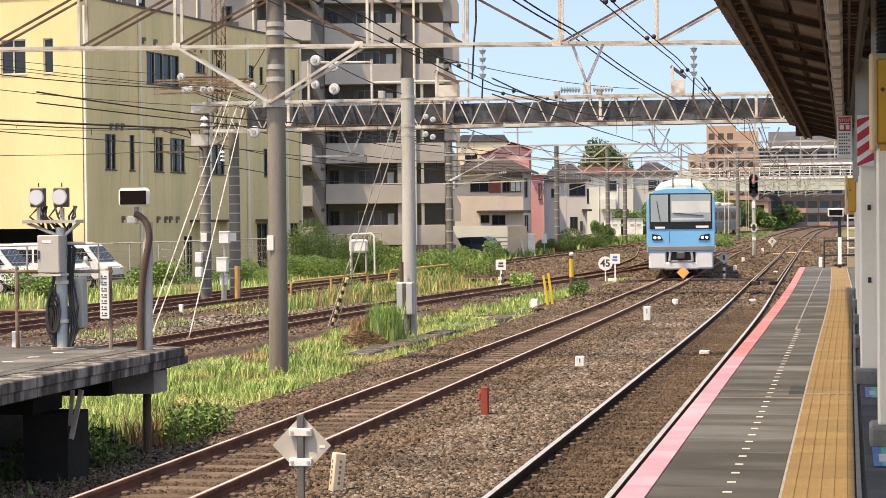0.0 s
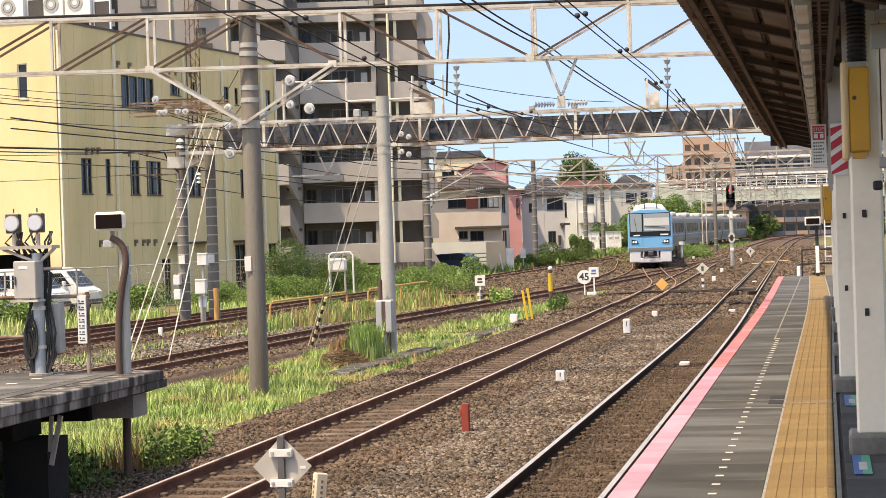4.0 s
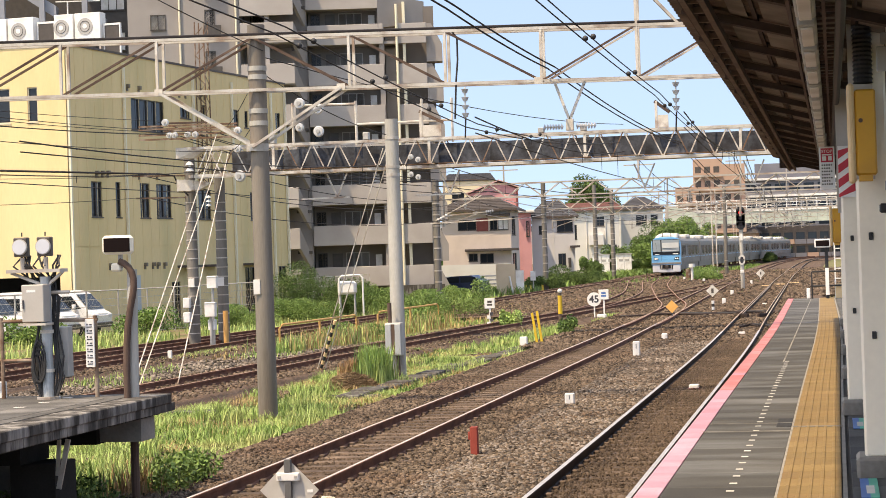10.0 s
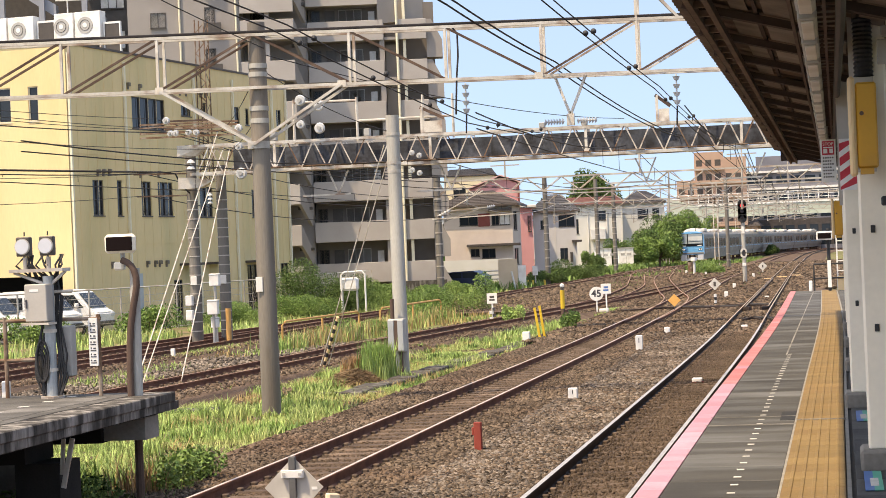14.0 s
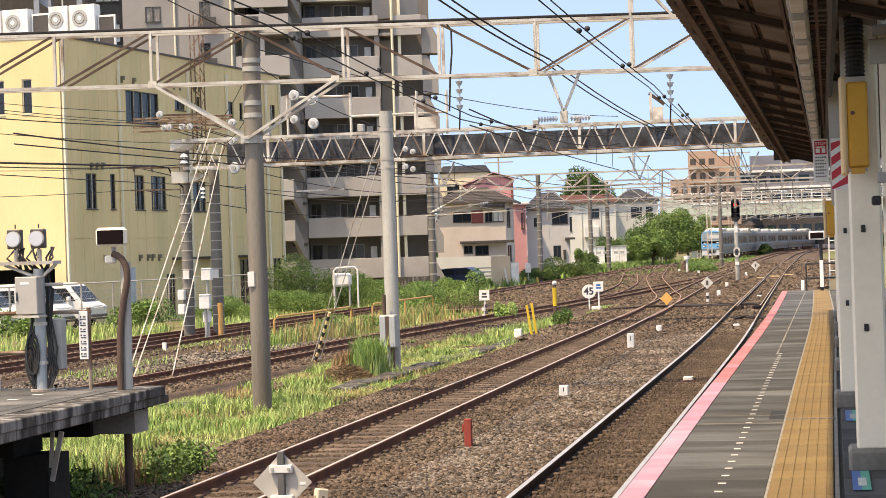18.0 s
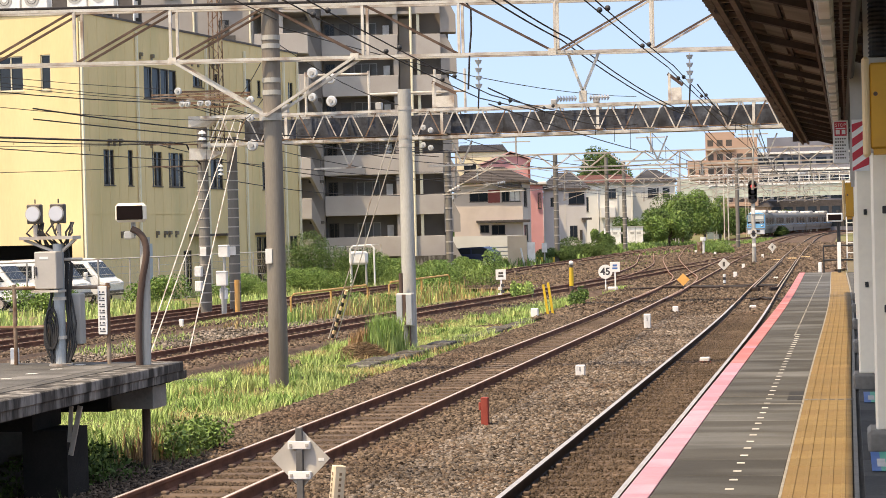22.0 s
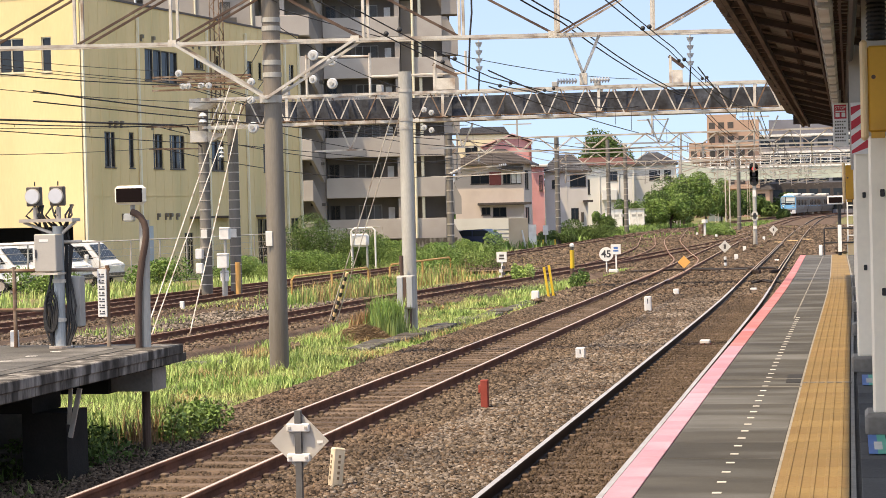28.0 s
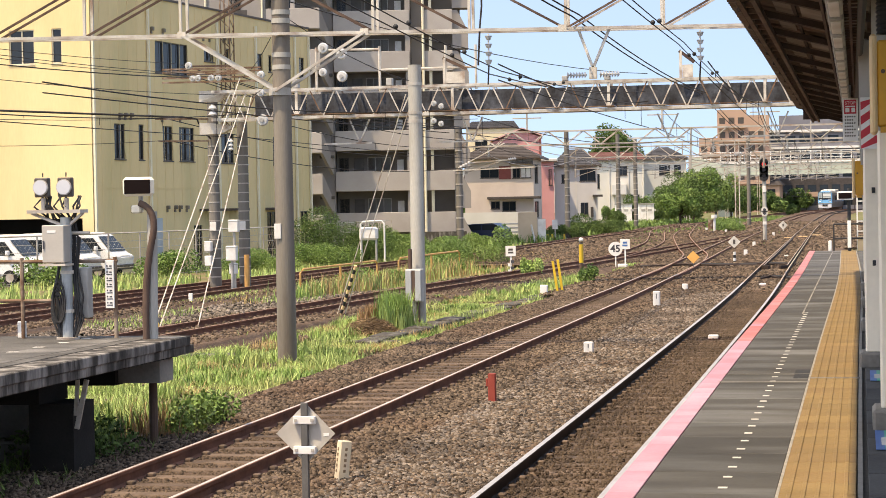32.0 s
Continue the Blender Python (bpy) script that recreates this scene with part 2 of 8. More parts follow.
def raw(name, verts, faces, material, parent=None, smooth=False):
    me = bpy.data.meshes.new(name)
    me.from_pydata([tuple(v) for v in verts], [], faces)
    me.materials.append(material)
    if smooth:
        for p in me.polygons:
            p.use_smooth = True
    ob = new(name, me)
    ob.parent = parent
    return ob


def box(bm, x0, x1, y0, y1, z0, z1, bevel=0.0):
    r = bmesh.ops.create_cube(bm, size=1.0)
    vs = r["verts"]
    for v in vs:
        v.co = Vector(((x0 + x1) / 2 + v.co.x * (x1 - x0), (y0 + y1) / 2 + v.co.y * (y1 - y0), (z0 + z1) / 2 + v.co.z * (z1 - z0)))
    if bevel:
        es = list({e for v in vs for e in v.link_edges})
        bmesh.ops.bevel(bm, geom=es, offset=bevel, segments=1, affect="EDGES")
    return bm


def B(*a, **k):
    return box(bmesh.new(), *a, **k)


def rod(bm, p, q, r, seg=6, r2=None):
    p, q = Vector(p), Vector(q)
    d = q - p
    res = bmesh.ops.create_cone(bm, cap_ends=True, segments=seg, radius1=r, radius2=r if r2 is None else r2, depth=d.length)
    m = Matrix.Translation((p + q) / 2) @ d.to_track_quat("Z", "Y").to_matrix().to_4x4()
    bmesh.ops.transform(bm, matrix=m, verts=res["verts"])
    return bm


def R(p, q, r, seg=6, r2=None):
    return rod(bmesh.new(), p, q, r, seg, r2)


def bar(bm, p, q, w, h):
    """A square bar from p to q."""
    p, q = Vector(p), Vector(q)
    d = q - p
    r = bmesh.ops.create_cube(bm, size=1.0)
    m = Matrix.Translation((p + q) / 2) @ d.to_track_quat("Z", "Y").to_matrix().to_4x4() @ Matrix.Diagonal((w, h, d.length, 1))
    bmesh.ops.transform(bm, matrix=m, verts=r["verts"])
    return bm


def tube(bm, pts, r, seg=5):
    pts = [Vector(p) for p in pts]
    rings = []
    for i, p in enumerate(pts):
        d = (pts[min(i + 1, len(pts) - 1)] - pts[max(i - 1, 0)]).normalized()
        u = d.cross(Vector((0, 1, 0)) if abs(d.y) < 0.9 else Vector((0, 0, 1))).normalized()
        v = d.cross(u)
        rings.append([bm.verts.new(p + u * r * math.cos(a) + v * r * math.sin(a)) for a in [2 * math.pi * k / seg for k in range(seg)]])
    for a, b in zip(rings, rings[1:]):
        for k in range(seg):
            bm.faces.new((a[k], a[(k + 1) % seg], b[(k + 1) % seg], b[k]))
    return bm


def sag(p, q, drop, n=10):
    p, q = Vector(p), Vector(q)
    return [p.lerp(q, i / n) - Vector((0, 0, drop * 4 * (i / n) * (1 - i / n))) for i in range(n + 1)]


class Path:
    """A smooth way through (x, y) points, by length."""

    def __init__(self, pts, step=1.0):
        pts = [np.array(p, float) for p in pts]
        pts = [2 * pts[0] - pts[1]] + pts + [2 * pts[-1] - pts[-2]]
        out = []
        for i in range(1, len(pts) - 2):
            p0, p1, p2, p3 = pts[i - 1:i + 3]
            d0, d1, d2 = (max(np.linalg.norm(b - a), 1e-6) for a, b in ((p0, p1), (p1, p2), (p2, p3)))
            m1 = d1 * ((p1 - p0) / d0 * d1 + (p2 - p1) / d1 * d0) / (d0 + d1)
            m2 = d1 * ((p2 - p1) / d1 * d2 + (p3 - p2) / d2 * d1) / (d1 + d2)
            n = max(2, int(d1 / step))
            for k in range(n):
                s = k / n
                out.append((2 * s**3 - 3 * s**2 + 1) * p1 + (s**3 - 2 * s**2 + s) * m1 + (-2 * s**3 + 3 * s**2) * p2 + (s**3 - s**2) * m2)
        out.append(pts[-2])
        self.p = np.array(out)
        self.s = np.r_[0, np.cumsum(np.linalg.norm(np.diff(self.p, axis=0), axis=1))]

    def at(self, s):
        return np.array([np.interp(s, self.s, self.p[:, 0]), np.interp(s, self.s, self.p[:, 1])])

    def way(self, s):
        s = min(max(s, 0.5), self.s[-1] - 0.5)
        d = self.at(s + 0.5) - self.at(s - 0.5)
        return d / np.linalg.norm(d)

    def of_y(self, y):
        return float(np.interp(y, self.p[:, 1], self.s))

    def x(self, y):
        return float(np.interp(y, self.p[:, 1], self.p[:, 0]))


FAR = [(-2.6, 385), (1, 424), (8, 470), (21, 530), (40, 590), (66, 660)]
P1 = Path([(-2.79, -12), (-2.79, 30), (-2.86, 55), (-3.11, 76), (-3.5, 112), (-4.05, 165), (-4.4, 225), (-4.55, 280), (-4.2, 335)] + FAR)
P2 = Path([(-6.67, -12), (-6.67, 30), (-6.68, 58), (-6.95, 82), (-7.45, 112), (-8.0, 148), (-8.3, 195), (-8.45, 245), (-8.45, 290), (-8.0, 340)] + [(x - 3.9, y) for x, y in FAR])
P3 = Path([(-16.6, -5), (-15.5, 25), (-14.75, 42), (-14.0, 56), (-13.1, 69), (-12.2, 80), (-11.2, 94), (-10.2, 110), (-9.0, 131), (-8.15, 152)])
P4 = Path([(-20.9, -5), (-20.9, 45), (-20.5, 60), (-20.2, 80), (-19.9, 102), (-19.7, 125), (-19.4, 155), (-18.8, 185), (-18.0, 205), (-17.3, 222), (-16.8, 245), (-16.1, 285), (-14.2, 325), (-12.6, 360), (-10.6, 392), (-7, 424), (0.2, 470), (13, 530), (32, 590), (58, 660), (130, 800), (230, 960)])
P5 = Path([(-27.5, 5), (-25.0, 32), (-23.6, 52), (-22.5, 66), (-21.2, 84), (-20.2, 102)])
PX = Path([(-6.72, 66), (-6.85, 80), (-7.6, 97), (-8.8, 108.5), (-9.95, 120), (-13.0, 153), (-14.5, 175), (-16.1, 198), (-17.0, 215), (-16.9, 240)])
PTRAIN = Path([(-6.67, 40), (-6.72, 66), (-6.85, 80), (-7.6, 97), (-8.8, 108.5), (-9.95, 120), (-13.0, 153), (-14.5, 175), (-16.1, 198), (-17.0, 218), (-16.8, 245), (-16.1, 285), (-14.2, 325), (-12.6, 360), (-10.6, 392), (-7, 424), (0.2, 470), (13, 530), (32, 590), (58, 660), (130, 800), (230, 960)])
P34 = Path([(-11.3, 92), (-11.5, 105), (-12.4, 125), (-14.6, 150), (-17.2, 178), (-18.4, 195)])

# ---- ground, ballast, tracks ----


def strip_mesh(name, path, offs, s0, s1, step, material, parent=None):
    """A band swept along a path: offs are (sideways, height) from left to right."""
    ss = np.arange(s0, s1 + step, step)
    vs, fs = [], []
    n = len(offs)
    for s in ss:
        p, d = path.at(s), path.way(s)
        nx = np.array([d[1], -d[0]])
        for o, z in offs:
            q = p + nx * o
            vs.append((q[0], q[1], z))
    for i in range(len(ss) - 1):
        for k in range(n - 1):
            fs.append((i * n + k, i * n + k + 1, (i + 1) * n + k + 1, (i + 1) * n + k))
    return raw(name, vs, fs, material, parent)


ground = raw("ground", [(-2500, -300, -0.32), (2500, -300, -0.32), (2500, 4500, -0.32), (-2500, 4500, -0.32)], [(0, 1, 2, 3)], M_SOIL)
tagged(ground, "bare soil ground overgrown with weeds beside the tracks", "ground", kind="structure")


def ballast_bed(name, left, right, y0, y1, step, z, label):
    """Ballast sheet between two x(y) bounds, with sloped shoulders."""
    vs, fs = [], []
    ys = np.arange(y0, y1 + step, step)
    for y in ys:
        l, r = left(y), right(y)
        for x, h in ((l - 0.45, -0.36), (l, z), ((l + r) / 2, z), (r, z), (r + 0.45, -0.36)):
            vs.append((x, y, h))
    for i in range(len(ys) - 1):
        for k in range(4):
            fs.append((i * 5 + k, i * 5 + k + 1, (i + 1) * 5 + k + 1, (i + 1) * 5 + k))
    ob = raw(name, vs, fs, M_BALLAST)
    return tagged(ob, label, "ballast", kind="structure")


ballast_bed("ballast_main", lambda y: P2.x(y) - 2.05 - 0.12 * math.sin(y * 0.7), lambda y: max(P1.x(y) + 1.75, -1.2) if y < 58 else P1.x(y) + 2.6, -10, 520, 2.0, -0.15, "brown stone ballast under the two main tracks")
ballast_bed("ballast_siding", lambda y: P3.x(y) - 1.7, lambda y: P3.x(y) + 1.6, 10, 96, 2.0, -0.156, "brown stone ballast under a side track")
ballast_bed("ballast_outer", lambda y: P4.x(y) - 1.9, lambda y: P4.x(y) + 1.7, 10, 520, 2.0, -0.162, "brown stone ballast under the outer track")
ballast_bed("ballast_spur", lambda y: P5.x(y) - 1.6, lambda y: P5.x(y) + 1.6, 10, 98, 2.0, -0.168, "brown stone ballast under a spur track")
ballast_bed("ballast_yard", lambda y: -18.3 + 0.02 * (y - 92), lambda y: P2.x(y) - 1.9, 90, 212, 2.0, -0.174, "brown stone ballast between the crossing tracks")

RAIL = [(-0.0625, -0.15), (-0.0625, -0.138), (-0.012, -0.12), (-0.012, -0.045), (-0.033, -0.035), (-0.033, -0.004), (-0.028, 0.0)]
RAIL = RAIL + [(-x, z) for x, z in reversed(RAIL)]


def rail(track, path, side, s0, s1, step, material=M_RUST):
    body = [(side + x, z) for x, z in RAIL]
    ob = strip_mesh("rail", path, body, s0, s1, step, material, track)
    hw = 0.029 if path is P1 else 0.021
    polished = M_RAILBRIGHT if path is P1 else (M_RAILTOP if path is P2 else M_RAILDULL)
    reach = path.of_y(62 if path is P1 else 70) if path in (P1, P2) else s1
    top = strip_mesh("running_surface", path, [(side - hw, 0.0015), (side + hw, 0.0015)], s0, reach, step, polished, ob)
    tagged(top, "worn bright rail head")
    if reach < s1:
        far = strip_mesh("running_surface", path, [(side - 0.018, 0.0015), (side + 0.018, 0.0015)], reach + step, s1, step, M_RAILFAR, ob)
        tagged(far, "brownish dull rail head")
    return ob


bm = B(-1.0, 1.0, -0.11, 0.11, -0.20, -0.135, bevel=0.015)
SLEEPER = bpy.data.meshes.new("sleeper")
bm.to_mesh(SLEEPER)
bm.free()
SLEEPER.materials.append(M_SLEEPER)
bm = bmesh.new()
for sx in (-0.5665, 0.5665):
    for dx in (-0.09, 0.09):
        box(bm, sx + dx - 0.04, sx + dx + 0.04, -0.05, 0.05, -0.14, -0.098, bevel=0.01)
CHAIR = bpy.data.meshes.new("rail_fastening")
bm.to_mesh(CHAIR)
bm.free()
CHAIR.materials.append(M_SLEEPER)


def track(name, path, y0, y1, label, step=1.0, sleepers=(0, 0), material=M_RUST):
    tr = tagged(new(name), label, "railway track", kind="structure")
    s0, s1 = path.of_y(y0), path.of_y(y1)
    for side in (-0.5665, 0.5665):
        rail(tr, path, side, s0, s1, step, material)
    a, b = sleepers
    s = path.of_y(a)
    while s < path.of_y(b):
        p, d = path.at(s), path.way(s)
        for me in (SLEEPER, CHAIR):
            o = new(me.name, me)
            o.parent = tr
            o.matrix_world = pose(p[0], p[1], 0, 0, 0, math.degrees(math.atan2(d[1], d[0])) - 90)
        s += 0.6
    return tr


track("track_near", P1, -12, 640, "platform track with worn rails on brown ballast", 2.0, (14, 75), M_RUST_DARK)
near_track = bpy.data.objects["track_near"]
for side_ in (-0.45, 0.45):
    strip_mesh("check_rail", P1, [(side_ + x * 0.8, z + 0.012) for x, z in RAIL], P1.of_y(79), P1.of_y(134), 2.0, M_RUST_DARK, near_track)
    strip_mesh("check_rail_head", P1, [(side_ - 0.014, 0.0135), (side_ + 0.014, 0.0135)], P1.of_y(79), P1.of_y(134), 2.0, M_RAILFAR, near_track)
for y_ in (78.9, 79.6):
    part("flared_end", bar(bmesh.new(), (P1.x(y_) - 0.5, y_, -0.03), (P1.x(y_) - 0.2, y_ - 0.5, -0.03), 0.09, 0.12), M_RUST_DARK, near_track)
    part("flared_end", bar(bmesh.new(), (P1.x(y_) + 0.5, y_, -0.03), (P1.x(y_) + 0.2, y_ - 0.5, -0.03), 0.09, 0.12), M_RUST_DARK, near_track)
track("track_main", P2, -12, 640, "rusty-sided main track on brown ballast", 2.0, (14, 75))
track("track_side", P3, 5, 151, "rusty side track joining the main track", 2.0, (38, 80))
track("track_outer", P4, 5, 640, "rusty outer track beside the weeds", 2.0, (44, 80))
track("track_spur", P5, 12, 101, "rusty spur track beside the car park", 2.0, (44, 70))
track("track_crossover", PX, 70, 238, "bright crossover track between main and outer tracks", 1.0, (88, 130))
track("track_crossover_outer", P34, 93, 194, "rusty connecting track between side and outer tracks", 1.0)


def stones(name, x0, x1, y0, y1, n, size, material, seed, label, z=-0.15, keep=None, path=None):
    """Loose ballast stones, joined."""
    g = np.random.default_rng(seed)
    # density falls with distance from the platform's end
    u = g.random(n)
    y = y0 + (y1 - y0) * u**1.45
    x = x0 + (x1 - x0) * g.random(n)
    if keep:
        ok = keep(x, y)
        x, y = x[ok], y[ok]
        n = len(x)
    if path:
        ok = np.abs(np.abs(x) - 0.5665) > 0.085
        x, y = x[ok], y[ok]
        n = len(x)
        x = x + np.array([path.x(b) for b in y])
    sz = size * (0.55 + 0.75 * g.random(n)) * (1 + 0.006 * (y - y0))
    cube = np.array([(-1, -1, -1), (1, -1, -1), (1, 1, -1), (-1, 1, -1), (-1, -1, 1), (1, -1, 1), (1, 1, 1), (-1, 1, 1)], float)
    v = cube[None] * (0.3 + 0.95 * g.random((n, 8, 3))) * (sz[:, None, None] / 2) * np.array([1.15, 1.0, 0.72])
    a, b = g.random(n) * 6.28, g.normal(0, 0.5, n)
    ca, sa, cb, sb = np.cos(a)[:, None], np.sin(a)[:, None], np.cos(b)[:, None], np.sin(b)[:, None]
    vx, vy, vz = v[..., 0], v[..., 1], v[..., 2]
    vx, vz = vx * cb + vz * sb, -vx * sb + vz * cb
    vx, vy = vx * ca - vy * sa, vx * sa + vy * ca
    w = np.stack([vx + x[:, None], vy + y[:, None], vz + z + (sz * (0.05 + 0.25 * g.random(n)))[:, None]], -1).reshape(-1, 3)
    fq = np.array([(4, 5, 6, 7), (0, 1, 5, 4), (1, 2, 6, 5), (2, 3, 7, 6), (3, 0, 4, 7)])
    f = (fq[None] + 8 * np.arange(n)[:, None, None]).reshape(-1, 4)
    me = bpy.data.meshes.new(name)
    me.vertices.add(len(w))
    me.vertices.foreach_set("co", w.ravel())
    me.loops.add(f.size)
    me.loops.foreach_set("vertex_index", f.ravel().astype(np.int32))
    me.polygons.add(len(f))
    me.polygons.foreach_set("loop_start", np.arange(0, f.size, 4, dtype=np.int32))
    me.update()
    me.materials.append(material)
    return tagged(new(name, me), label, "gravel", kind="stuff")


def clear_of_rails(x, y):
    d1 = np.abs(x + 2.79)
    d2 = np.abs(x + 6.67)
    tie = np.abs(((y - 14.0) / 0.6 + 0.5) % 1.0 - 0.5) < 0.2
    near = np.where(tie, 0.17, 0.085)
    rails = (np.abs(d1 - 0.5665) > near) & (np.abs(d2 - 0.5665) > near)
    inside = (d1 < 0.50) | (d2 < 0.50)
    return rails & ~inside


def between_ties(x, y):
    return (np.abs(((y - 14.0) / 0.6 + 0.5) % 1.0 - 0.5) > 0.17) | (np.sin(x * 37 + y * 11) > 0.55)


stones("ballast_stones", -8.75, -1.35, 15, 62, 150000, 0.038, M_STONE, 1, "loose brown ballast stones beside the rails", keep=clear_of_rails)
stones("dusty_ballast_stones", -3.31, -2.27, 15, 62, 15000, 0.026, M_STONE_FINE, 6, "fine dark brown ballast between the platform rails", z=-0.138)
stones("track_ballast_stones", -7.19, -6.15, 15, 62, 14000, 0.026, M_STONE_FINE, 7, "fine brown ballast between the main rails", z=-0.15, keep=between_ties)
stones("grey_ballast_stones", -5.1, -3.5, 15, 62, 24000, 0.04, M_STONE_GREY, 2, "newer grey ballast stones between the tracks")
stones("siding_stones", -19.5, -13.2, 38, 66, 12000, 0.07, M_STONE_GREY, 3, "pale loose ballast stones beside the side track", z=-0.27)
stones("side_track_stones", -1.7, 1.55, 24, 96, 17000, 0.052, M_STONE, 18, "brown ballast stones along the side track", z=-0.156, path=P3)
stones("outer_track_stones", -1.85, 1.65, 42, 112, 14000, 0.062, M_STONE, 19, "brown ballast stones along the outer track", z=-0.162, path=P4)
stones("spur_track_stones", -1.6, 1.6, 44, 98, 8000, 0.062, M_STONE, 20, "brown ballast stones along the spur track", z=-0.168, path=P5)
stones("verge_stones", -14.0, -8.8, 28, 62, 13000, 0.055, M_STONE, 17, "stray ballast stones in the grass", z=-0.325)
stones("far_ballast_stones", -9.3, -1.6, 60, 112, 16000, 0.075, M_STONE, 8, "brown ballast stones along the main tracks", z=-0.15)
stones("distant_ballast_stones", -20.5, 0.6, 112, 230, 26000, 0.13, M_STONE, 12, "brown ballast stones along the distant tracks", z=-0.17)
stones("yard_stones", -19.0, -9.2, 92, 150, 14000, 0.10, M_STONE, 11, "brown ballast stones among the crossing tracks", z=-0.18)

# ---- platforms ----
EDGE = Path([(-1.24, -8), (-1.24, 20), (-1.21, 37), (-1.34, 59)])
platform = tagged(new("platform"), "grey asphalt station platform with pink edge and yellow tactile strip", "platform", kind="structure")


def platform_band(name, a, b, z, material, y0=-8, y1=58.6, step=2.2, label=""):
    ob = strip_mesh(name, EDGE, [(a, z), (b, z)], EDGE.of_y(y0), EDGE.of_y(y1) - step, step, material, platform)
    if label:
        tagged(ob, label)
    return ob


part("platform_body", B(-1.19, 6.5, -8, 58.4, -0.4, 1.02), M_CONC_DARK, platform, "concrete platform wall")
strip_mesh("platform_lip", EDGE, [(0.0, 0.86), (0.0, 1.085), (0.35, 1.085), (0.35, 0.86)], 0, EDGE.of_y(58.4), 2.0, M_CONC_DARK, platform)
platform_band("asphalt", 0.35, 7.6, 1.083, M_PLATFORM)
M_SLAB = mat("platform_slab", (0.084, 0.08, 0.072), (0.056, 0.053, 0.048), 1.2, 0.8, bump=0.3, fine=40, spread=0.2, stretch=(0.8, 2, 1), stain=(0.20, 0.205, 0.205), stain_scale=0.7, stain_amount=0.5, objrand=0.2)
M_DASH = mat("white_marker", (0.66, 0.63, 0.57), (0.5, 0.48, 0.43), 3, 0.7, bump=0.05, objrand=0.08)
M_SHEET = mat("roof_sheet", (0.20, 0.155, 0.115), (0.10, 0.072, 0.052), 1.2, 0.7, bump=0.1, fine=12, spread=0.15, stain=(0.16, 0.10, 0.07), stain_scale=0.9, stain_amount=0.7)
M_LATTICE = mat("faded_brown_paint", (0.19, 0.14, 0.105), (0.12, 0.085, 0.062), 2, 0.75, bump=0.2, fine=20, spread=0.25)
M_LINING = mat("peeling_lining", (0.28, 0.24, 0.195), (0.18, 0.15, 0.12), 2.5, 0.85, bump=0.3, fine=20, spread=0.2, stain=(0.17, 0.13, 0.10), stain_scale=2.2, stain_amount=0.7, objrand=0.2)
M_GREYBOX = mat("grey_enamel", (0.42, 0.41, 0.38), (0.34, 0.33, 0.31), 2, 0.5, bump=0.05, spread=0.06, stain=(0.28, 0.26, 0.24), stain_scale=2, stain_amount=0.3)
M_YBOX = mat("yellow_enamel", (0.66, 0.34, 0.03), (0.60, 0.30, 0.03), 1.5, 0.45, bump=0.03, spread=0.05, stain=(0.4, 0.2, 0.04), stain_scale=2.5, stain_amount=0.3)
M_PALEY = mat("pale_yellow_pad", (0.78, 0.56, 0.30), (0.72, 0.50, 0.26), 1.5, 0.6, bump=0.03, spread=0.05)
M_RED = mat("red_paint", (0.55, 0.03, 0.05), (0.48, 0.03, 0.045), 2, 0.5, bump=0.03, spread=0.06)
M_DRED = mat("faded_red_paint", (0.33, 0.07, 0.05), (0.26, 0.05, 0.04), 4, 0.7, bump=0.1, spread=0.12)
M_BLUE = mat("blue_sticker", (0.05, 0.16, 0.42), (0.05, 0.13, 0.35), 3, 0.5, bump=0, spread=0.1)
M_GREEN = mat("green_sticker", (0.05, 0.42, 0.28), (0.05, 0.36, 0.24), 3, 0.5, bump=0, spread=0.1)
M_YPAINT = mat("yellow_paint", (0.70, 0.46, 0.03), (0.62, 0.40, 0.03), 2, 0.6, bump=0.05, spread=0.1, stain=(0.42, 0.26, 0.05), stain_scale=2, stain_amount=0.4)
M_ORANGE = mat("orange_paint", (0.62, 0.35, 0.12), (0.54, 0.29, 0.09), 2, 0.6, bump=0.05, spread=0.1, stain=(0.45, 0.22, 0.06), stain_scale=2, stain_amount=0.4)
M_REFL = mat("orange_reflector", (0.78, 0.42, 0.12), (0.72, 0.36, 0.10), 2, 0.4, bump=0.0, spread=0.08)
M_SIGNBACK = mat("sign_back_grey", (0.48, 0.45, 0.40), (0.42, 0.39, 0.35), 2, 0.6, bump=0.03, spread=0.06, stain=(0.32, 0.28, 0.24), stain_scale=2.5, stain_amount=0.3)
M_LENS = mat("lamp_face", (0.62, 0.63, 0.66), (0.55, 0.56, 0.60), 3, 0.3, bump=0, spread=0.03)
M_SCREEN = glassy("dark_screen", (0.012, 0.007, 0.006), 0.35, 0.06)
M_CERAMIC = mat("white_ceramic", (0.60, 0.60, 0.58), (0.50, 0.50, 0.49), 3, 0.25, bump=0, spread=0.04)
M_RUSTSTEEL = mat("rusty_steel", (0.21, 0.125, 0.08), (0.14, 0.082, 0.052), 4, 0.8, bump=0.2, spread=0.2, stain=(0.45, 0.40, 0.33), stain_scale=3, stain_amount=0.6)
M_DARKBROWN = mat("brown_post", (0.13, 0.085, 0.065), (0.10, 0.065, 0.05), 3, 0.7, bump=0.1)
M_TEXT = mat("sign_lettering", (0.05, 0.05, 0.06), (0.04, 0.04, 0.05), 3, 0.6, bump=0)

# right platform surface, piece by piece


def mesh_of(name, bm, material):
    me = bpy.data.meshes.new(name)
    bm.to_mesh(me)
    bm.free()
    me.materials.append(material)
    return me


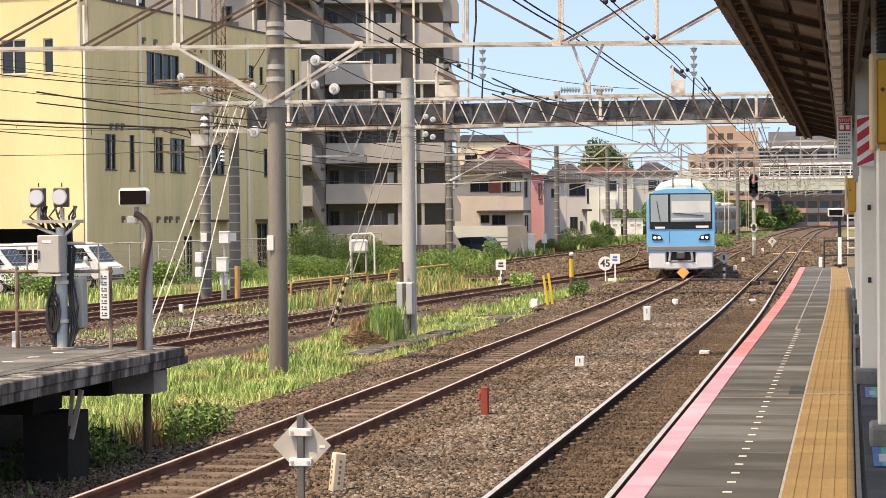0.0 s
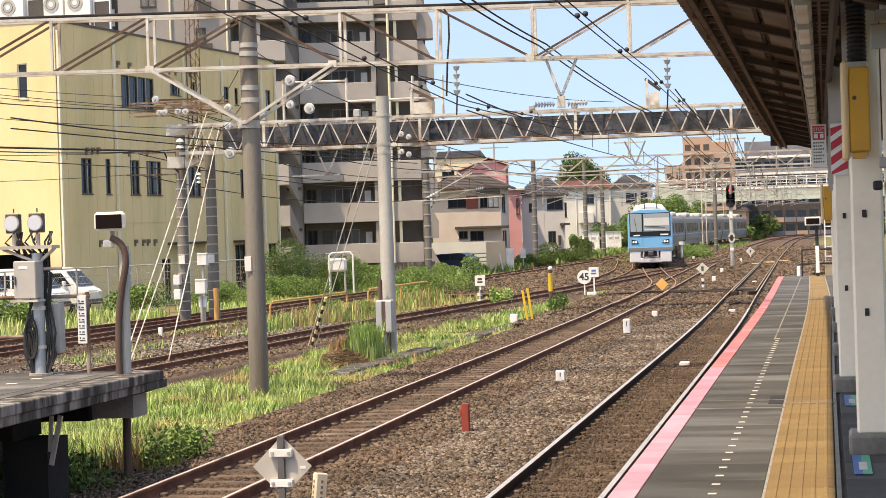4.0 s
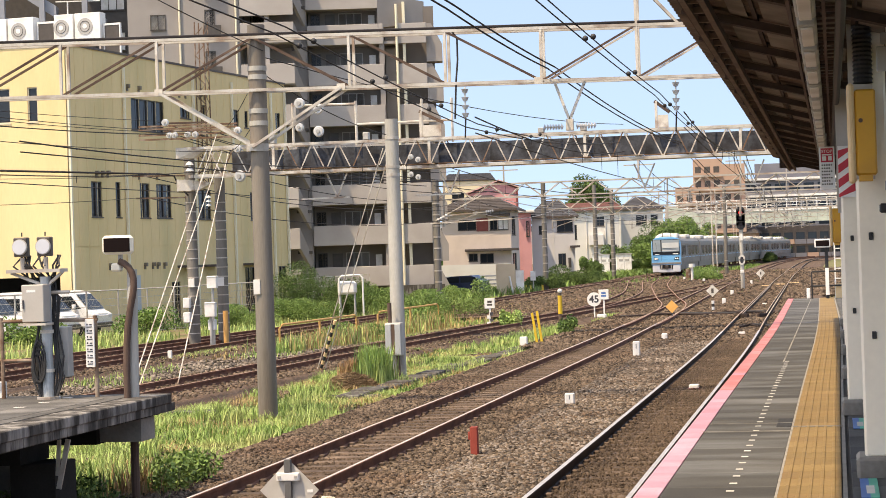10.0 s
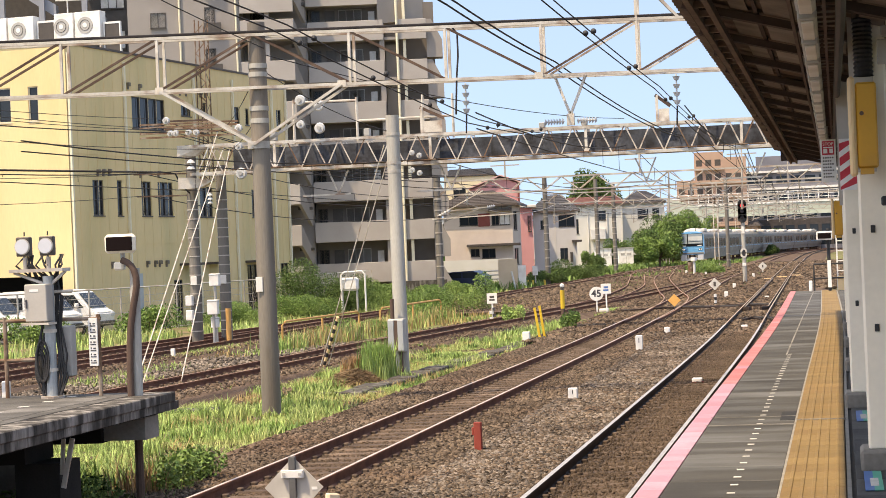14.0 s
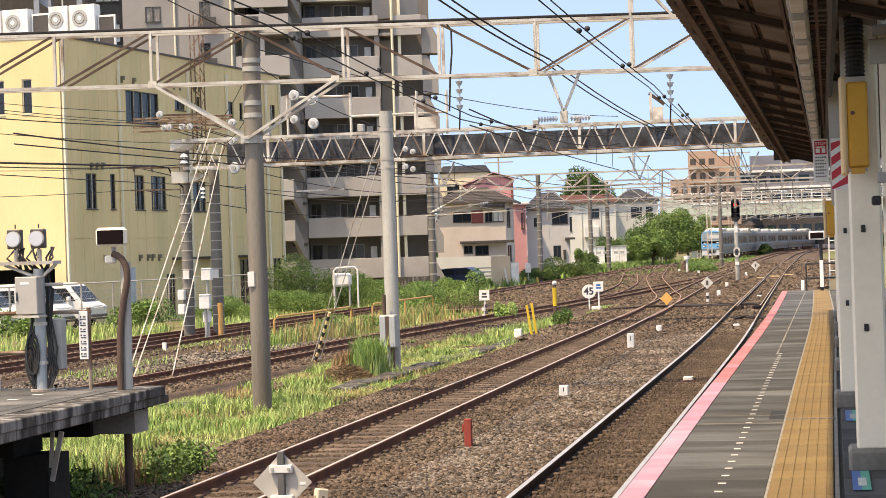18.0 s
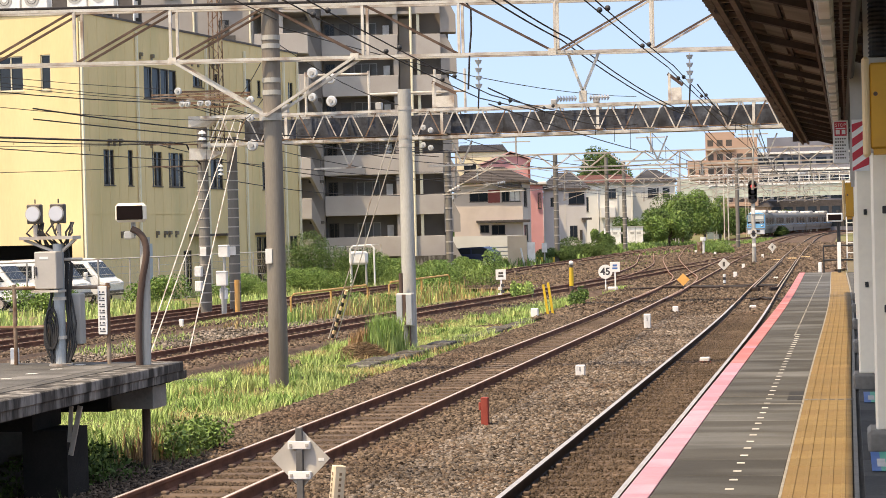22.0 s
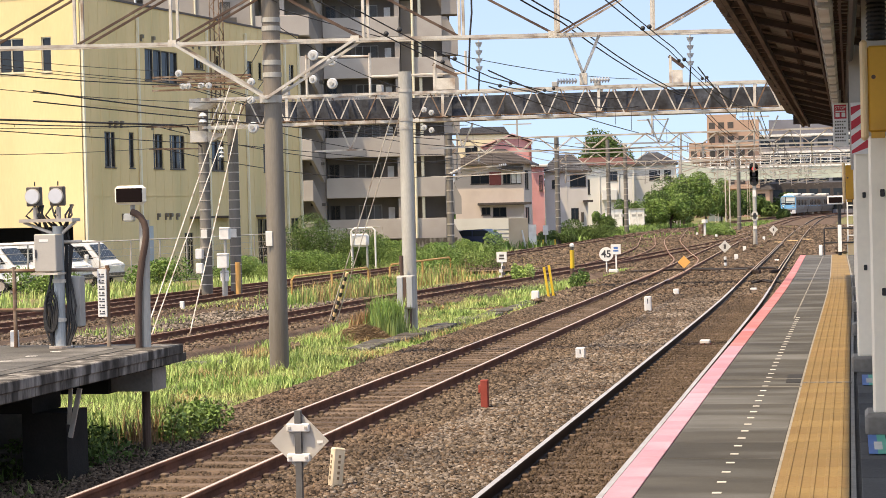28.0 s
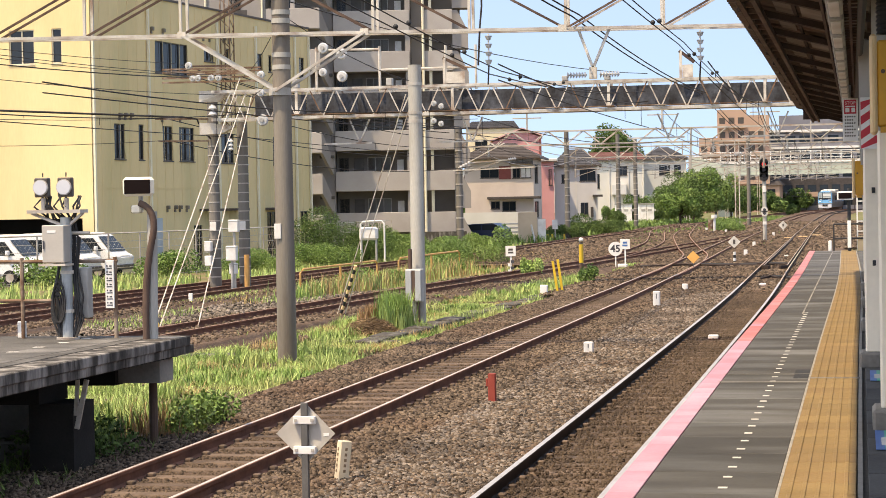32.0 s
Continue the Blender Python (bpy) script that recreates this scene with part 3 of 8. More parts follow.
def lay(name, me, parent, x, y, z, rz=0.0):
    o = new(name, me)
    o.parent = parent
    o.matrix_world = pose(x, y, z, 0, 0, rz)
    return o


def edge_place(y, off):
    s = EDGE.of_y(y)
    p, d = EDGE.at(s), EDGE.way(s)
    return p[0] + d[1] * off, p[1] - d[0] * off, math.degrees(math.atan2(d[1], d[0])) - 90


slab = mesh_of("paving_slab", B(0.160, 0.868, -0.412, 0.412, 1.06, 1.1, bevel=0.004), M_SLAB)
slab2 = mesh_of("paving_slab", B(1.34, 4.2, -0.412, 0.412, 1.06, 1.098, bevel=0.004), M_PLATFORM)
pink = mesh_of("pink_edge_tile", B(0.0, 0.157, -0.207, 0.207, 1.05, 1.104, bevel=0.003), M_PINK)
dash = mesh_of("white_marker", B(0.56, 0.61, -0.022, 0.022, 1.098, 1.1035, bevel=0.001), M_DASH)
bm = B(0.885, 1.275, -0.207, 0.207, 1.06, 1.103, bevel=0.003)
for k in range(5):
    box(bm, 0.925 + k * 0.0715, 0.949 + k * 0.0715, -0.207, 0.207, 1.10, 1.1085, bevel=0.003)
tile = mesh_of("tactile_tile", bm, M_TACTILE)
line2 = mesh_of("pale_edging", B(0.8685, 0.8845, -0.207, 0.207, 1.06, 1.1015), M_CONC)
line = mesh_of("white_line", B(1.283, 1.31, -0.207, 0.207, 1.06, 1.101), M_CONC)
pink_worn = pink.copy()
pink_worn.materials[0] = M_PINK_WORN
wear = random.Random(8)
part("faded_line", B(-0.69, -0.67, 27, 57, 1.098, 1.1025), M_CONC, platform)
for k in range(58):
    y = 10.2 + 0.84 * k
    for me in (slab, slab2):
        x, yy, a = edge_place(y, 0)
        lay(me.name, me, platform, x, yy, 0, a)
    for j in (0, 1):
        x, yy, a = edge_place(y + 0.21 + 0.42 * j - 0.42, 0)
        for me in (pink, dash, tile, line, line2):
            if me is dash and y > 27:
                continue
            use = pink_worn if me is pink and wear.random() < (25 - y) / 5 else me
            lay(me.name, use, platform, x, yy, 0, a)
bm = bmesh.new()
box(bm, -0.36, 0.05, 17.36, 17.39, 1.1, 1.112)
box(bm, -1.10, -0.36, 17.02, 17.06, 1.1, 1.106)
box(bm, -1.10, -0.36, 17.78, 17.80, 1.1, 1.106)
part("asphalt_patch", B(-0.50, -0.375, 17.42, 18.25, 1.1, 1.1045), M_BLACK_ASPHALT, platform, "fresh dark asphalt patch")
part("expansion_joint", bm, M_CONC, platform, "pale expansion joint strip")
for x, y in ((0.20, 12.97), (0.19, 17.6), (0.12, 24.3)):
    st = thing("floor_sticker", x, y, 1.106, "worn blue and green floor sticker on the platform", "floor sticker", "floor stickers")
    part("blue_field", B(-0.055, 0.0, -0.5, 0.5, 0, 0.003), M_BLUE, st)
    part("green_field", B(0.0, 0.055, -0.5, 0.5, 0, 0.003), M_GREEN, st)
    part("lettering", B(-0.02, 0.03, -0.3, 0.1, 0.003, 0.0045), M_DASH, st)

# canopy
canopy = tagged(new("canopy"), "brown corrugated platform canopy on cream columns", "canopy", kind="structure")


def roof_z(x):
    return 4.40 - 0.26 * (x + 1.0) if x < 0.45 else 4.023 + 0.26 * (x - 0.45)


vs, fs = [], []
ys = np.arange(-8, 41.2, 0.0425)
for i, y in enumerate(ys):
    w = 0.028 * math.sin(2 * math.pi * y / 0.19)
    for x in (-1.075, 0.45, 4.2):
        vs.append((x - 0.0035 * (y > 25) * (y - 25), y, roof_z(x) + w))
for i in range(len(ys) - 1):
    for k in range(2):
        fs.append((i * 3 + k, i * 3 + k + 1, i * 3 + k + 4, i * 3 + k + 3))
sheet = raw("roof_sheet", vs, fs, M_SHEET, canopy)
vs2 = [(x, y, z + 0.05) for x, y, z in vs]
raw("roof_top", vs2, fs, M_CANOPY, canopy)
bm = B(-0.92, -0.87, -8, 41, 4.25, 4.35)
part("fascia_beam", bm, M_CANOPY, canopy)
bm = bmesh.new()
for x in (-0.80, -0.69):
    box(bm, x - 0.018, x + 0.018, -8, 40.9, 4.09, 4.15)
part("lattice_beam", bm, M_LATTICE, canopy, "faded brown lattice beam")
rung = mesh_of("rung", B(-0.785, -0.705, -0.02, 0.02, 4.10, 4.14), M_LATTICE)
for k in range(64):
    lay("rung", rung, canopy, 0, 7.0 + 0.53 * k, 0)
joist_bm = bmesh.new()
bar(joist_bm, (-0.96, 0, roof_z(-0.96) - 0.085), (0.43, 0, roof_z(0.43) - 0.085), 0.13, 0.055)
joist = mesh_of("joist", joist_bm, M_CANOPY)
for k in range(26):
    lay("joist", joist, canopy, 0, -6.5 + 1.9 * k, 0)
peel = random.Random(31)
for k in range(26):
    for x0_, x1_ in ((-0.66, -0.47), (-0.43, -0.14), (-0.10, 0.17), (0.22, 0.40)):
        if peel.random() < 0.18:
            continue
        xa, xb = x0_ + peel.uniform(0, 0.04), x1_ - peel.uniform(0, 0.04)
        ya, yb_ = -6.4 + 1.9 * k + peel.uniform(0.1, 0.9), -6.5 + 1.9 * (k + 1) - 0.04
        n = 6
        ring = [(xa + (xb - xa) * i / n, ya + peel.uniform(-0.09, 0.09)) for i in range(n + 1)] + [(xb, yb_), (xa, yb_)]
        bm = bmesh.new()
        v = [bm.verts.new((x, y, roof_z(x) - 0.034)) for x, y in ring]
        bm.faces.new(v)
        r_ = bmesh.ops.extrude_face_region(bm, geom=bm.faces[:])
        for q in r_["geom"]:
            if isinstance(q, bmesh.types.BMVert):
                q.co.z -= 0.007
        part("lining_board", bm, M_LINING, canopy)
purlin = bmesh.new()
for x in (-0.45, -0.12, 0.2):
    box(purlin, x - 0.013, x + 0.013, -8, 40.9, roof_z(x) - 0.05, roof_z(x) - 0.021)
part("purlin", purlin, M_CANOPY, canopy)
part("valley_beam", B(0.62, 0.9, -8, 41, 3.86, 3.98), M_CANOPY, canopy)
part("end_trim", B(-1.0, 0.45, 40.95, 41.05, 4.16, 4.4), M_CANOPY, canopy)
tray = tagged(new("cable_tray"), "grey cable tray with conduits hung under the canopy", "cable tray")
bm = bmesh.new()
for x in (-0.17, 0.02):
    box(bm, x - 0.01, x + 0.01, -6, 40, 3.93, 3.985)
part("tray_sides", bm, M_DARKBROWN, tray)
rung2 = mesh_of("tray_rung", B(-0.16, 0.01, -0.012, 0.012, 3.935, 3.95), M_DARKBROWN)
for k in range(60):
    lay("tray_rung", rung2, tray, 0.1, 8 + 0.28 * k, 0.0)
part("conduit", tube(bmesh.new(), [(0.12, -6, 3.92), (0.11, 12, 3.9), (0.06, 26, 3.9), (0.03, 40, 3.92)], 0.03, 8), M_BLACK, tray)
hang = mesh_of("hanger", B(-0.02, 0.0, 0.0, 0.03, 3.94, 4.2), M_DARKBROWN)
for k in range(12):
    lay("hanger", hang, tray, 0, 3 + 3 * k, 0)
lampbox = thing("strip_lamp", -0.075, 9.3, 3.93, "unlit grey strip lamp hung beneath the canopy", "lamp", "strip lamps")
part("housing", B(-0.055, 0.055, -0.55, 0.55, -0.06, 0.03, bevel=0.012), M_GREYBOX, lampbox)
part("diffuser", B(-0.035, 0.035, -0.5, 0.5, -0.075, -0.0605, bevel=0.004), M_WHITE, lampbox)
part("stem", B(-0.01, 0.01, -0.3, -0.27, 0.03, 0.32), M_GREYBOX, lampbox)
for k in range(1, 21):
    copy_thing(lampbox, pose(-0.075 - 0.0015 * k, 9.3 + 1.5 * k, 3.93))

col = thing("column", 0.293, 13.79, 1.1, "cream-painted steel canopy column on a concrete footing", "column", "canopy columns")
part("shaft", B(-0.105, 0.105, -0.10, 0.10, 0.12, 3.0, bevel=0.016), M_CREAM, col)
# added grey plate stands in for shade on the column's upper front
part("haunch", B(-0.135, 0.02, -0.118, -0.102, 1.95, 3.0), M_SIGNBACK, col, "dull grey plate for the shaded upper column")
part("footing", B(-0.16, 0.42, -0.22, 0.25, -0.02, 0.13, bevel=0.02), M_CONC, col, "stained concrete footing")
bm = bmesh.new()
for z in (0.9, 1.55):
    box(bm, -0.035, -0.005, -0.112, -0.099, z, z + 0.05, bevel=0.004)
part("clip", bm, M_BLACK, col, "small black clip")
for k in range(1, 6):
    copy_thing(col, pose((0.21, 0.225, 0.225, 0.225, 0.23)[k - 1], 13.79 + 4.95 * k, 1.1))
pipe = thing("downpipe", 0.426, 13.34, 1.1, "cream downpipe clamped beside a canopy column", "downpipe")
part("pipe", R((0, 0, 0), (0, 0, 2.95), 0.03, 10), M_CREAM, pipe)
bm = bmesh.new()
for z in (1.86, 2.8):
    box(bm, -0.06, 0.06, -0.05, 0.05, z, z + 0.07, bevel=0.008)
part("clamp", bm, M_GREYBOX, pipe)
part("cross_plate", B(-0.09, 0.12, -0.055, -0.035, 2.62, 2.78, bevel=0.006), M_GREYBOX, pipe)
part("camera_box", B(-0.10, -0.04, -0.08, 0.04, 1.72, 1.78, bevel=0.01), M_BLACK, pipe)
yb = thing("alarm_box", 0.236, 13.45, 3.047, "yellow emergency call box fixed to a column", "alarm box", "alarm boxes")
part("case", B(-0.045, 0.086, -0.11, 0.1, 0.02, 0.57, bevel=0.012), M_YBOX, yb)
part("side_pad", B(-0.094, -0.047, -0.12, 0.1, -0.03, 0.61, bevel=0.016), M_PALEY, yb, "pale yellow side pad")
part("button", R((-0.01, -0.112, 0.37), (-0.01, -0.118, 0.37), 0.014, 12), M_DARKBROWN, yb)
part("lip", B(-0.03, 0.055, -0.115, -0.02, -0.02, 0.018), M_YBOX, yb)
copy_thing(yb, pose(0.05, 33.36, 2.62))
duct = thing("flexible_duct", 0.25, 13.43, 3.66, "dark ribbed flexible duct rising to the canopy", "duct")
bm = bmesh.new()
rings = [[bm.verts.new((r * math.cos(a), r * math.sin(a), 0.014 * k)) for a in [math.pi * j / 7 for j in range(14)]] for k, r in enumerate([0.066, 0.056] * 34)]
for ra, rb in zip(rings, rings[1:]):
    for j in range(14):
        bm.faces.new((ra[j], ra[(j + 1) % 14], rb[(j + 1) % 14], rb[j]))
part("hose", bm, M_BLACK, duct)
board = thing("striped_board", 0.161, 18.60, 3.043, "red and white striped warning board on a column", "warning board")
part("plate", B(-0.075, 0.075, -0.006, 0.006, 0, 0.46), M_WHITE, board)
for k in range(4):
    bm = bmesh.new()
    z = 0.0 + 0.13 * k
    v = [bm.verts.new(p) for p in ((-0.073, -0.009, z - 0.045), (0.073, -0.009, z + 0.055), (0.073, -0.009, min(z + 0.13, 0.46)), (-0.073, -0.009, z + 0.03))]
    for q in v:
        q.co.z = min(max(q.co.z, 0.002), 0.458)
    bm.faces.new(v)
    part("stripe", bm, M_RED, board)
notice = thing("stop_notice", -0.03, 26.05, 3.31, "white hanging notice with red emergency stop panel", "sign")
part("panel", B(-0.095, 0.095, -0.012, 0.012, 0, 0.54, bevel=0.004), M_WHITE, notice)
part("red_panel", B(-0.075, 0.075, -0.0155, -0.0125, 0.345, 0.52), M_RED, notice)
for x0, x1, z0, z1 in ((-0.06, 0.06, 0.43, 0.445), (-0.06, -0.01, 0.365, 0.42), (0.015, 0.06, 0.365, 0.42)):
    part("white_symbol", B(x0, x1, -0.018, -0.0156, z0, z1), M_WHITE, notice)
bm = bmesh.new()
for k in range(7):
    for j in range(5 - k % 2):
        box(bm, -0.068 + 0.028 * j, -0.05 + 0.028 * j, -0.0155, -0.0125, 0.30 - 0.04 * k, 0.318 - 0.04 * k)
part("text_line", bm, M_SASH, notice)
part("hanger", B(-0.01, 0.01, -0.008, 0.008, 0.54, 0.95), M_GREYBOX, notice)
fc = bpy.data.curves.new("stop_word", "FONT")
fc.body, fc.size, fc.align_x = "STOP", 0.055, "CENTER"
fo = new("stop_word", fc)
fo.data.materials.append(M_WHITE)
fo.parent = notice
fo.matrix_local = pose(0, -0.0165, 0.462, 90, 0, 0)

# far end of the platform
endf = thing("end_fence", -0.30, 58.0, 1.1, "low black tube fence closing the platform end", "fence")
bm = bmesh.new()
for a, b in (((-0.35, 0, 0), (-0.35, 0, 0.75)), ((-0.35, 0, 0.75), (0.6, 0, 0.75)), ((-0.35, 0, 0.35), (0.6, 0, 0.35))):
    rod(bm, a, b, 0.025, 6)
part("frame", bm, M_BLACK, endf)
part("yellow_panel", B(0.3, 0.62, 0.03, 0.06, 0.0, 0.4), M_PALEY, endf, "faded yellow board")
for x in (0.28, 0.5):
    part("pale_stile", B(x, x + 0.04, 0.1, 0.14, 0.0, 1.9), M_WHITE, endf)
for k in range(6):
    part("pale_rung", B(0.32, 0.5, 0.11, 0.13, 0.25 + 0.28 * k, 0.28 + 0.28 * k), M_WHITE, endf)
post = thing("platform_end_sign", -0.22, 57.6, 1.1, "dark post with white plate and small monitor at the platform end", "sign post")
part("post", R((0, 0, 0), (0, 0, 1.75), 0.05, 10), M_BLACK, post)
part("plate", B(-0.05, 0.05, -0.08, -0.055, 0.1, 0.85, bevel=0.005), M_WHITE, post)
part("monitor", B(-0.32, 0.12, -0.2, 0.05, 1.42, 1.66, bevel=0.02), M_WHITE, post)
part("screen", B(-0.28, 0.08, -0.21, -0.2, 1.46, 1.62), M_SCREEN, post)
wp = thing("white_marker_post", -0.75, 57.8, 1.1, "short white marker post on the platform end", "marker post")
part("post", B(-0.05, 0.05, -0.05, 0.05, 0, 0.3, bevel=0.02), M_WHITE, wp)

# left platform end
M_STREAK = mat("streaked_concrete", (0.035, 0.031, 0.027), (0.10, 0.09, 0.078), 3.4, 0.9, bump=0.5, fine=25, spread=0.4, stretch=(1.5, 1.5, 0.4), stain=(0.42, 0.39, 0.35), stain_scale=3.2, stain_amount=0.75)
# near-black tone stands in for the shade beneath the deck
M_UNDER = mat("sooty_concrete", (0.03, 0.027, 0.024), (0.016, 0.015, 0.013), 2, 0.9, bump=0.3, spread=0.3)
M_DECK = mat("worn_deck", (0.105, 0.098, 0.088), (0.06, 0.056, 0.05), 1.5, 0.9, bump=0.6, fine=35, spread=0.5, stain=(0.15, 0.142, 0.13), stain_scale=1.4, stain_amount=0.6)
side = tagged(new("side_platform"), "weathered dark concrete platform end on pillars", "platform", kind="structure")
part("deck", B(-14.5, -7.84, -8, 23.4, 0.98, 1.098, bevel=0.012), M_STREAK, side)
part("deck_surface", B(-14.5, -8.2, -8, 23.32, 1.09, 1.104), M_DECK, side, "dark asphalt deck")
bm = bmesh.new()
for k in range(27):
    box(bm, -7.93, -7.86, -8 + 1.17 * k, -6.85 + 1.17 * k, 0.885, 0.985, bevel=0.006)
box(bm, -14.5, -7.9, 23.28, 23.36, 0.885, 0.985)
part("edge_course", bm, M_STREAK, side, "dark edge course with pale streaks")
part("pale_band", B(-8.95, -8.4, -8, 22.6, 1.1045, 1.107), mat("worn_band", (0.19, 0.18, 0.165), (0.11, 0.104, 0.095), 1.5, 0.9, bump=0.5, fine=35, spread=0.45, stain=(0.07, 0.066, 0.06), stain_scale=1.4, stain_amount=0.8), side, "worn pale concrete band")
for y0, y1 in ((22.45, 23.05), (20.2, 21.0), (14.1, 14.9), (8.0, 8.8)):
    bmx = part("cross_beam", B(-14.5, -8.45, y0, y1, 0.58, 0.858), M_UNDER, side, "cross beam in concrete darkened for shade")
    if y0 > 22:
        # the end face, catching light, keeps the paler plain concrete
        part("beam_end", B(-8.448, -7.94, y1 - 0.5, y1 - 0.02, 0.6, 0.858), M_CONC, bmx, "concrete beam end left paler for the light on it")
part("soffit", B(-14.5, -7.95, -8, 23.25, 0.86, 0.884), M_UNDER, side, "soffit in concrete darkened for shade")
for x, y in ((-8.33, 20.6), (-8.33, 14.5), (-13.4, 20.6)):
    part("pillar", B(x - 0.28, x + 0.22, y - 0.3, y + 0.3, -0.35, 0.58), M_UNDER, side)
part("stub_pillar", B(-9.75, -9.05, 21.6, 22.2, 0.05, 0.86, bevel=0.02), M_CONC, side, "grey concrete stub pillar with a rust stain")
part("stub_footing", B(-9.85, -8.9, 21.4, 22.3, -0.35, 0.05, bevel=0.03), M_CONC, side, "stained concrete footing")
part("bracket", bar(bmesh.new(), (-8.07, 20.3, 0.32), (-7.95, 20.3, 0.84), 0.03, 0.05), M_STEEL, side)
part("bracket", bar(bmesh.new(), (-8.08, 20.3, 0.46), (-8.05, 20.3, 0.84), 0.025, 0.04), M_STEEL, side)
part("drain_pipe", R((-8.15, 22.9, -0.4), (-8.15, 22.9, 0.9), 0.05, 10), M_DARKBROWN, side)
for k in range(14):
    lay("white_fleck", mesh_of("white_fleck", B(-0.06, 0.06, -0.04, 0.04, 0, 0.004), M_DASH) if k == 0 else fleck, side, -8.95, 13.5 + 0.72 * k, 1.104)
    if k == 0:
        fleck = bpy.data.meshes["white_fleck"]

fence = thing("platform_fence", -9.2, 22.95, 1.1, "rusty pipe fence with flaking white paint on the platform end", "fence")
for x in (-3.0, -1.78, -0.59, 0.59):
    part("post", R((x, 0, 0), (x, 0, 0.97), 0.026, 8), M_RUSTSTEEL, fence)
for z, x1 in ((0.94, 0.62), (0.47, 0.2)):
    part("rail", R((-4.5, 0, z), (x1, 0, z - 0.02), 0.022, 8), M_RUSTSTEEL, fence)
vs_ = thing("vertical_sign", -8.66, 22.9, 1.46, "narrow white vertical sign with black characters on the fence", "sign")
part("plate", B(-0.055, 0.055, -0.012, 0.012, 0, 0.57, bevel=0.003), M_WHITE, vs_)
for k in range(7):
    bm = box(bmesh.new(), -0.035, 0.035, -0.015, -0.0125, 0.47 - 0.073 * k, 0.482 - 0.073 * k)
    box(bm, -0.035, -0.02, -0.015, -0.0125, 0.495 - 0.073 * k, 0.515 - 0.073 * k)
    box(bm, 0.0, 0.03, -0.015, -0.0125, 0.495 - 0.073 * k, 0.51 - 0.073 * k)
    part("character_bar", bm, M_TEXT, vs_)

sg = thing("signal_stand", -9.137, 22.75, 1.1, "signal stand with two round white lamps and black cables", "signal stand")
part("mast", R((0, 0, 0), (0, 0, 1.45), 0.065, 14), mat("bluish_steel", (0.40, 0.43, 0.44), (0.30, 0.33, 0.34), 2, 0.5, metal=0.2, bump=0.05), sg)
part("base_flange", R((0, 0, 0), (0, 0, 0.03), 0.14, 14), M_STEEL, sg)
part("control_box", B(-0.215, 0.06, -0.22, -0.02, 0.92, 1.36, bevel=0.01), M_SIGNBACK, sg)
part("box_latch", B(-0.2, -0.185, -0.235, -0.22, 1.08, 1.18), M_TEXT, sg)
part("nameplate", B(-0.15, -0.04, -0.2235, -0.2205, 1.27, 1.3), M_WHITE, sg)
part("box_tray", B(-0.26, 0.08, -0.24, 0.02, 0.88, 0.905), M_STEEL_LIGHT, sg)
part("platform_shelf", B(-0.44, 0.23, -0.12, 0.14, 1.50, 1.54), M_STEEL, sg)
for sx, a, b in ((-1, (-0.42, 0, 1.5), (-0.05, 0, 1.36)), (1, (0.22, 0, 1.5), (0.05, 0, 1.36))):
    part("shelf_brace", bar(bmesh.new(), a, b, 0.05, 0.03), M_STEEL, sg)
part("crossbar", R((-0.30, 0.04, 1.26), (0.28, 0.04, 1.26), 0.02, 8), M_STEEL, sg)
for cx in (-0.277, 0.015):
    lamp = part("lamp_housing", B(cx - 0.088, cx + 0.088, -0.06, 0.03, 1.69, 1.92, bevel=0.012), M_SASH, sg)
    part("lamp_ring", R((cx, -0.064, 1.805), (cx, -0.085, 1.805), 0.094, 28), M_SIGNBACK, lamp)
    part("lamp_disc", R((cx, -0.0855, 1.805), (cx, -0.094, 1.805), 0.084, 28), M_LENS, lamp, "white round lamp face")
    part("lamp_stem", R((cx, 0, 1.54), (cx, 0, 1.68), 0.03, 8), M_STEEL, lamp)
    part("finial", R((cx, 0, 1.93), (cx, 0, 1.98), 0.008, 6), M_BLACK, lamp)
rr = random.Random(4)
for k in range(14):
    x0 = rr.uniform(-0.36, 0.2)
    x1 = rr.choice((-1, 1)) * rr.uniform(0.05, 0.13)
    pts = [(x0, 0.05, 1.70), (x0 + rr.uniform(-0.1, 0.1), -0.02, 1.58), (x0 * 0.6 + rr.uniform(-0.12, 0.12), 0.05, 1.42), (x1 * 1.3, 0.06, 1.2), (x1, 0.05, 0.85), (x1 * 1.5 + rr.uniform(-0.05, 0.05), 0.03, 0.5), (x1 * rr.uniform(0.8, 1.9), 0.02, 0.25), (x1 * 0.9, 0, 0.02)]
    part("cable", tube(bmesh.new(), pts, 0.013, 6), M_BLACK, sg)
for k in range(4):
    rr2 = 0.12 + 0.02 * k
    part("cable_loop", tube(bmesh.new(), [(-0.13 + 0.02 * k + rr2 * math.cos(a) * 0.42, -0.05 - 0.015 * k, 0.36 + 0.03 * k + rr2 * 1.35 * math.sin(a)) for a in np.linspace(0, 6.3, 17)], 0.014, 6), M_BLACK, sg)
for z in (0.32, 0.78):
    part("pipe_clamp", R((0, 0, z), (0, 0, z + 0.04), 0.08, 14), M_STEEL_LIGHT, sg)
part("small_cabinet", B(0.08, 0.22, 0.1, 0.26, 0.25, 0.85, bevel=0.01), M_GREYBOX, sg)

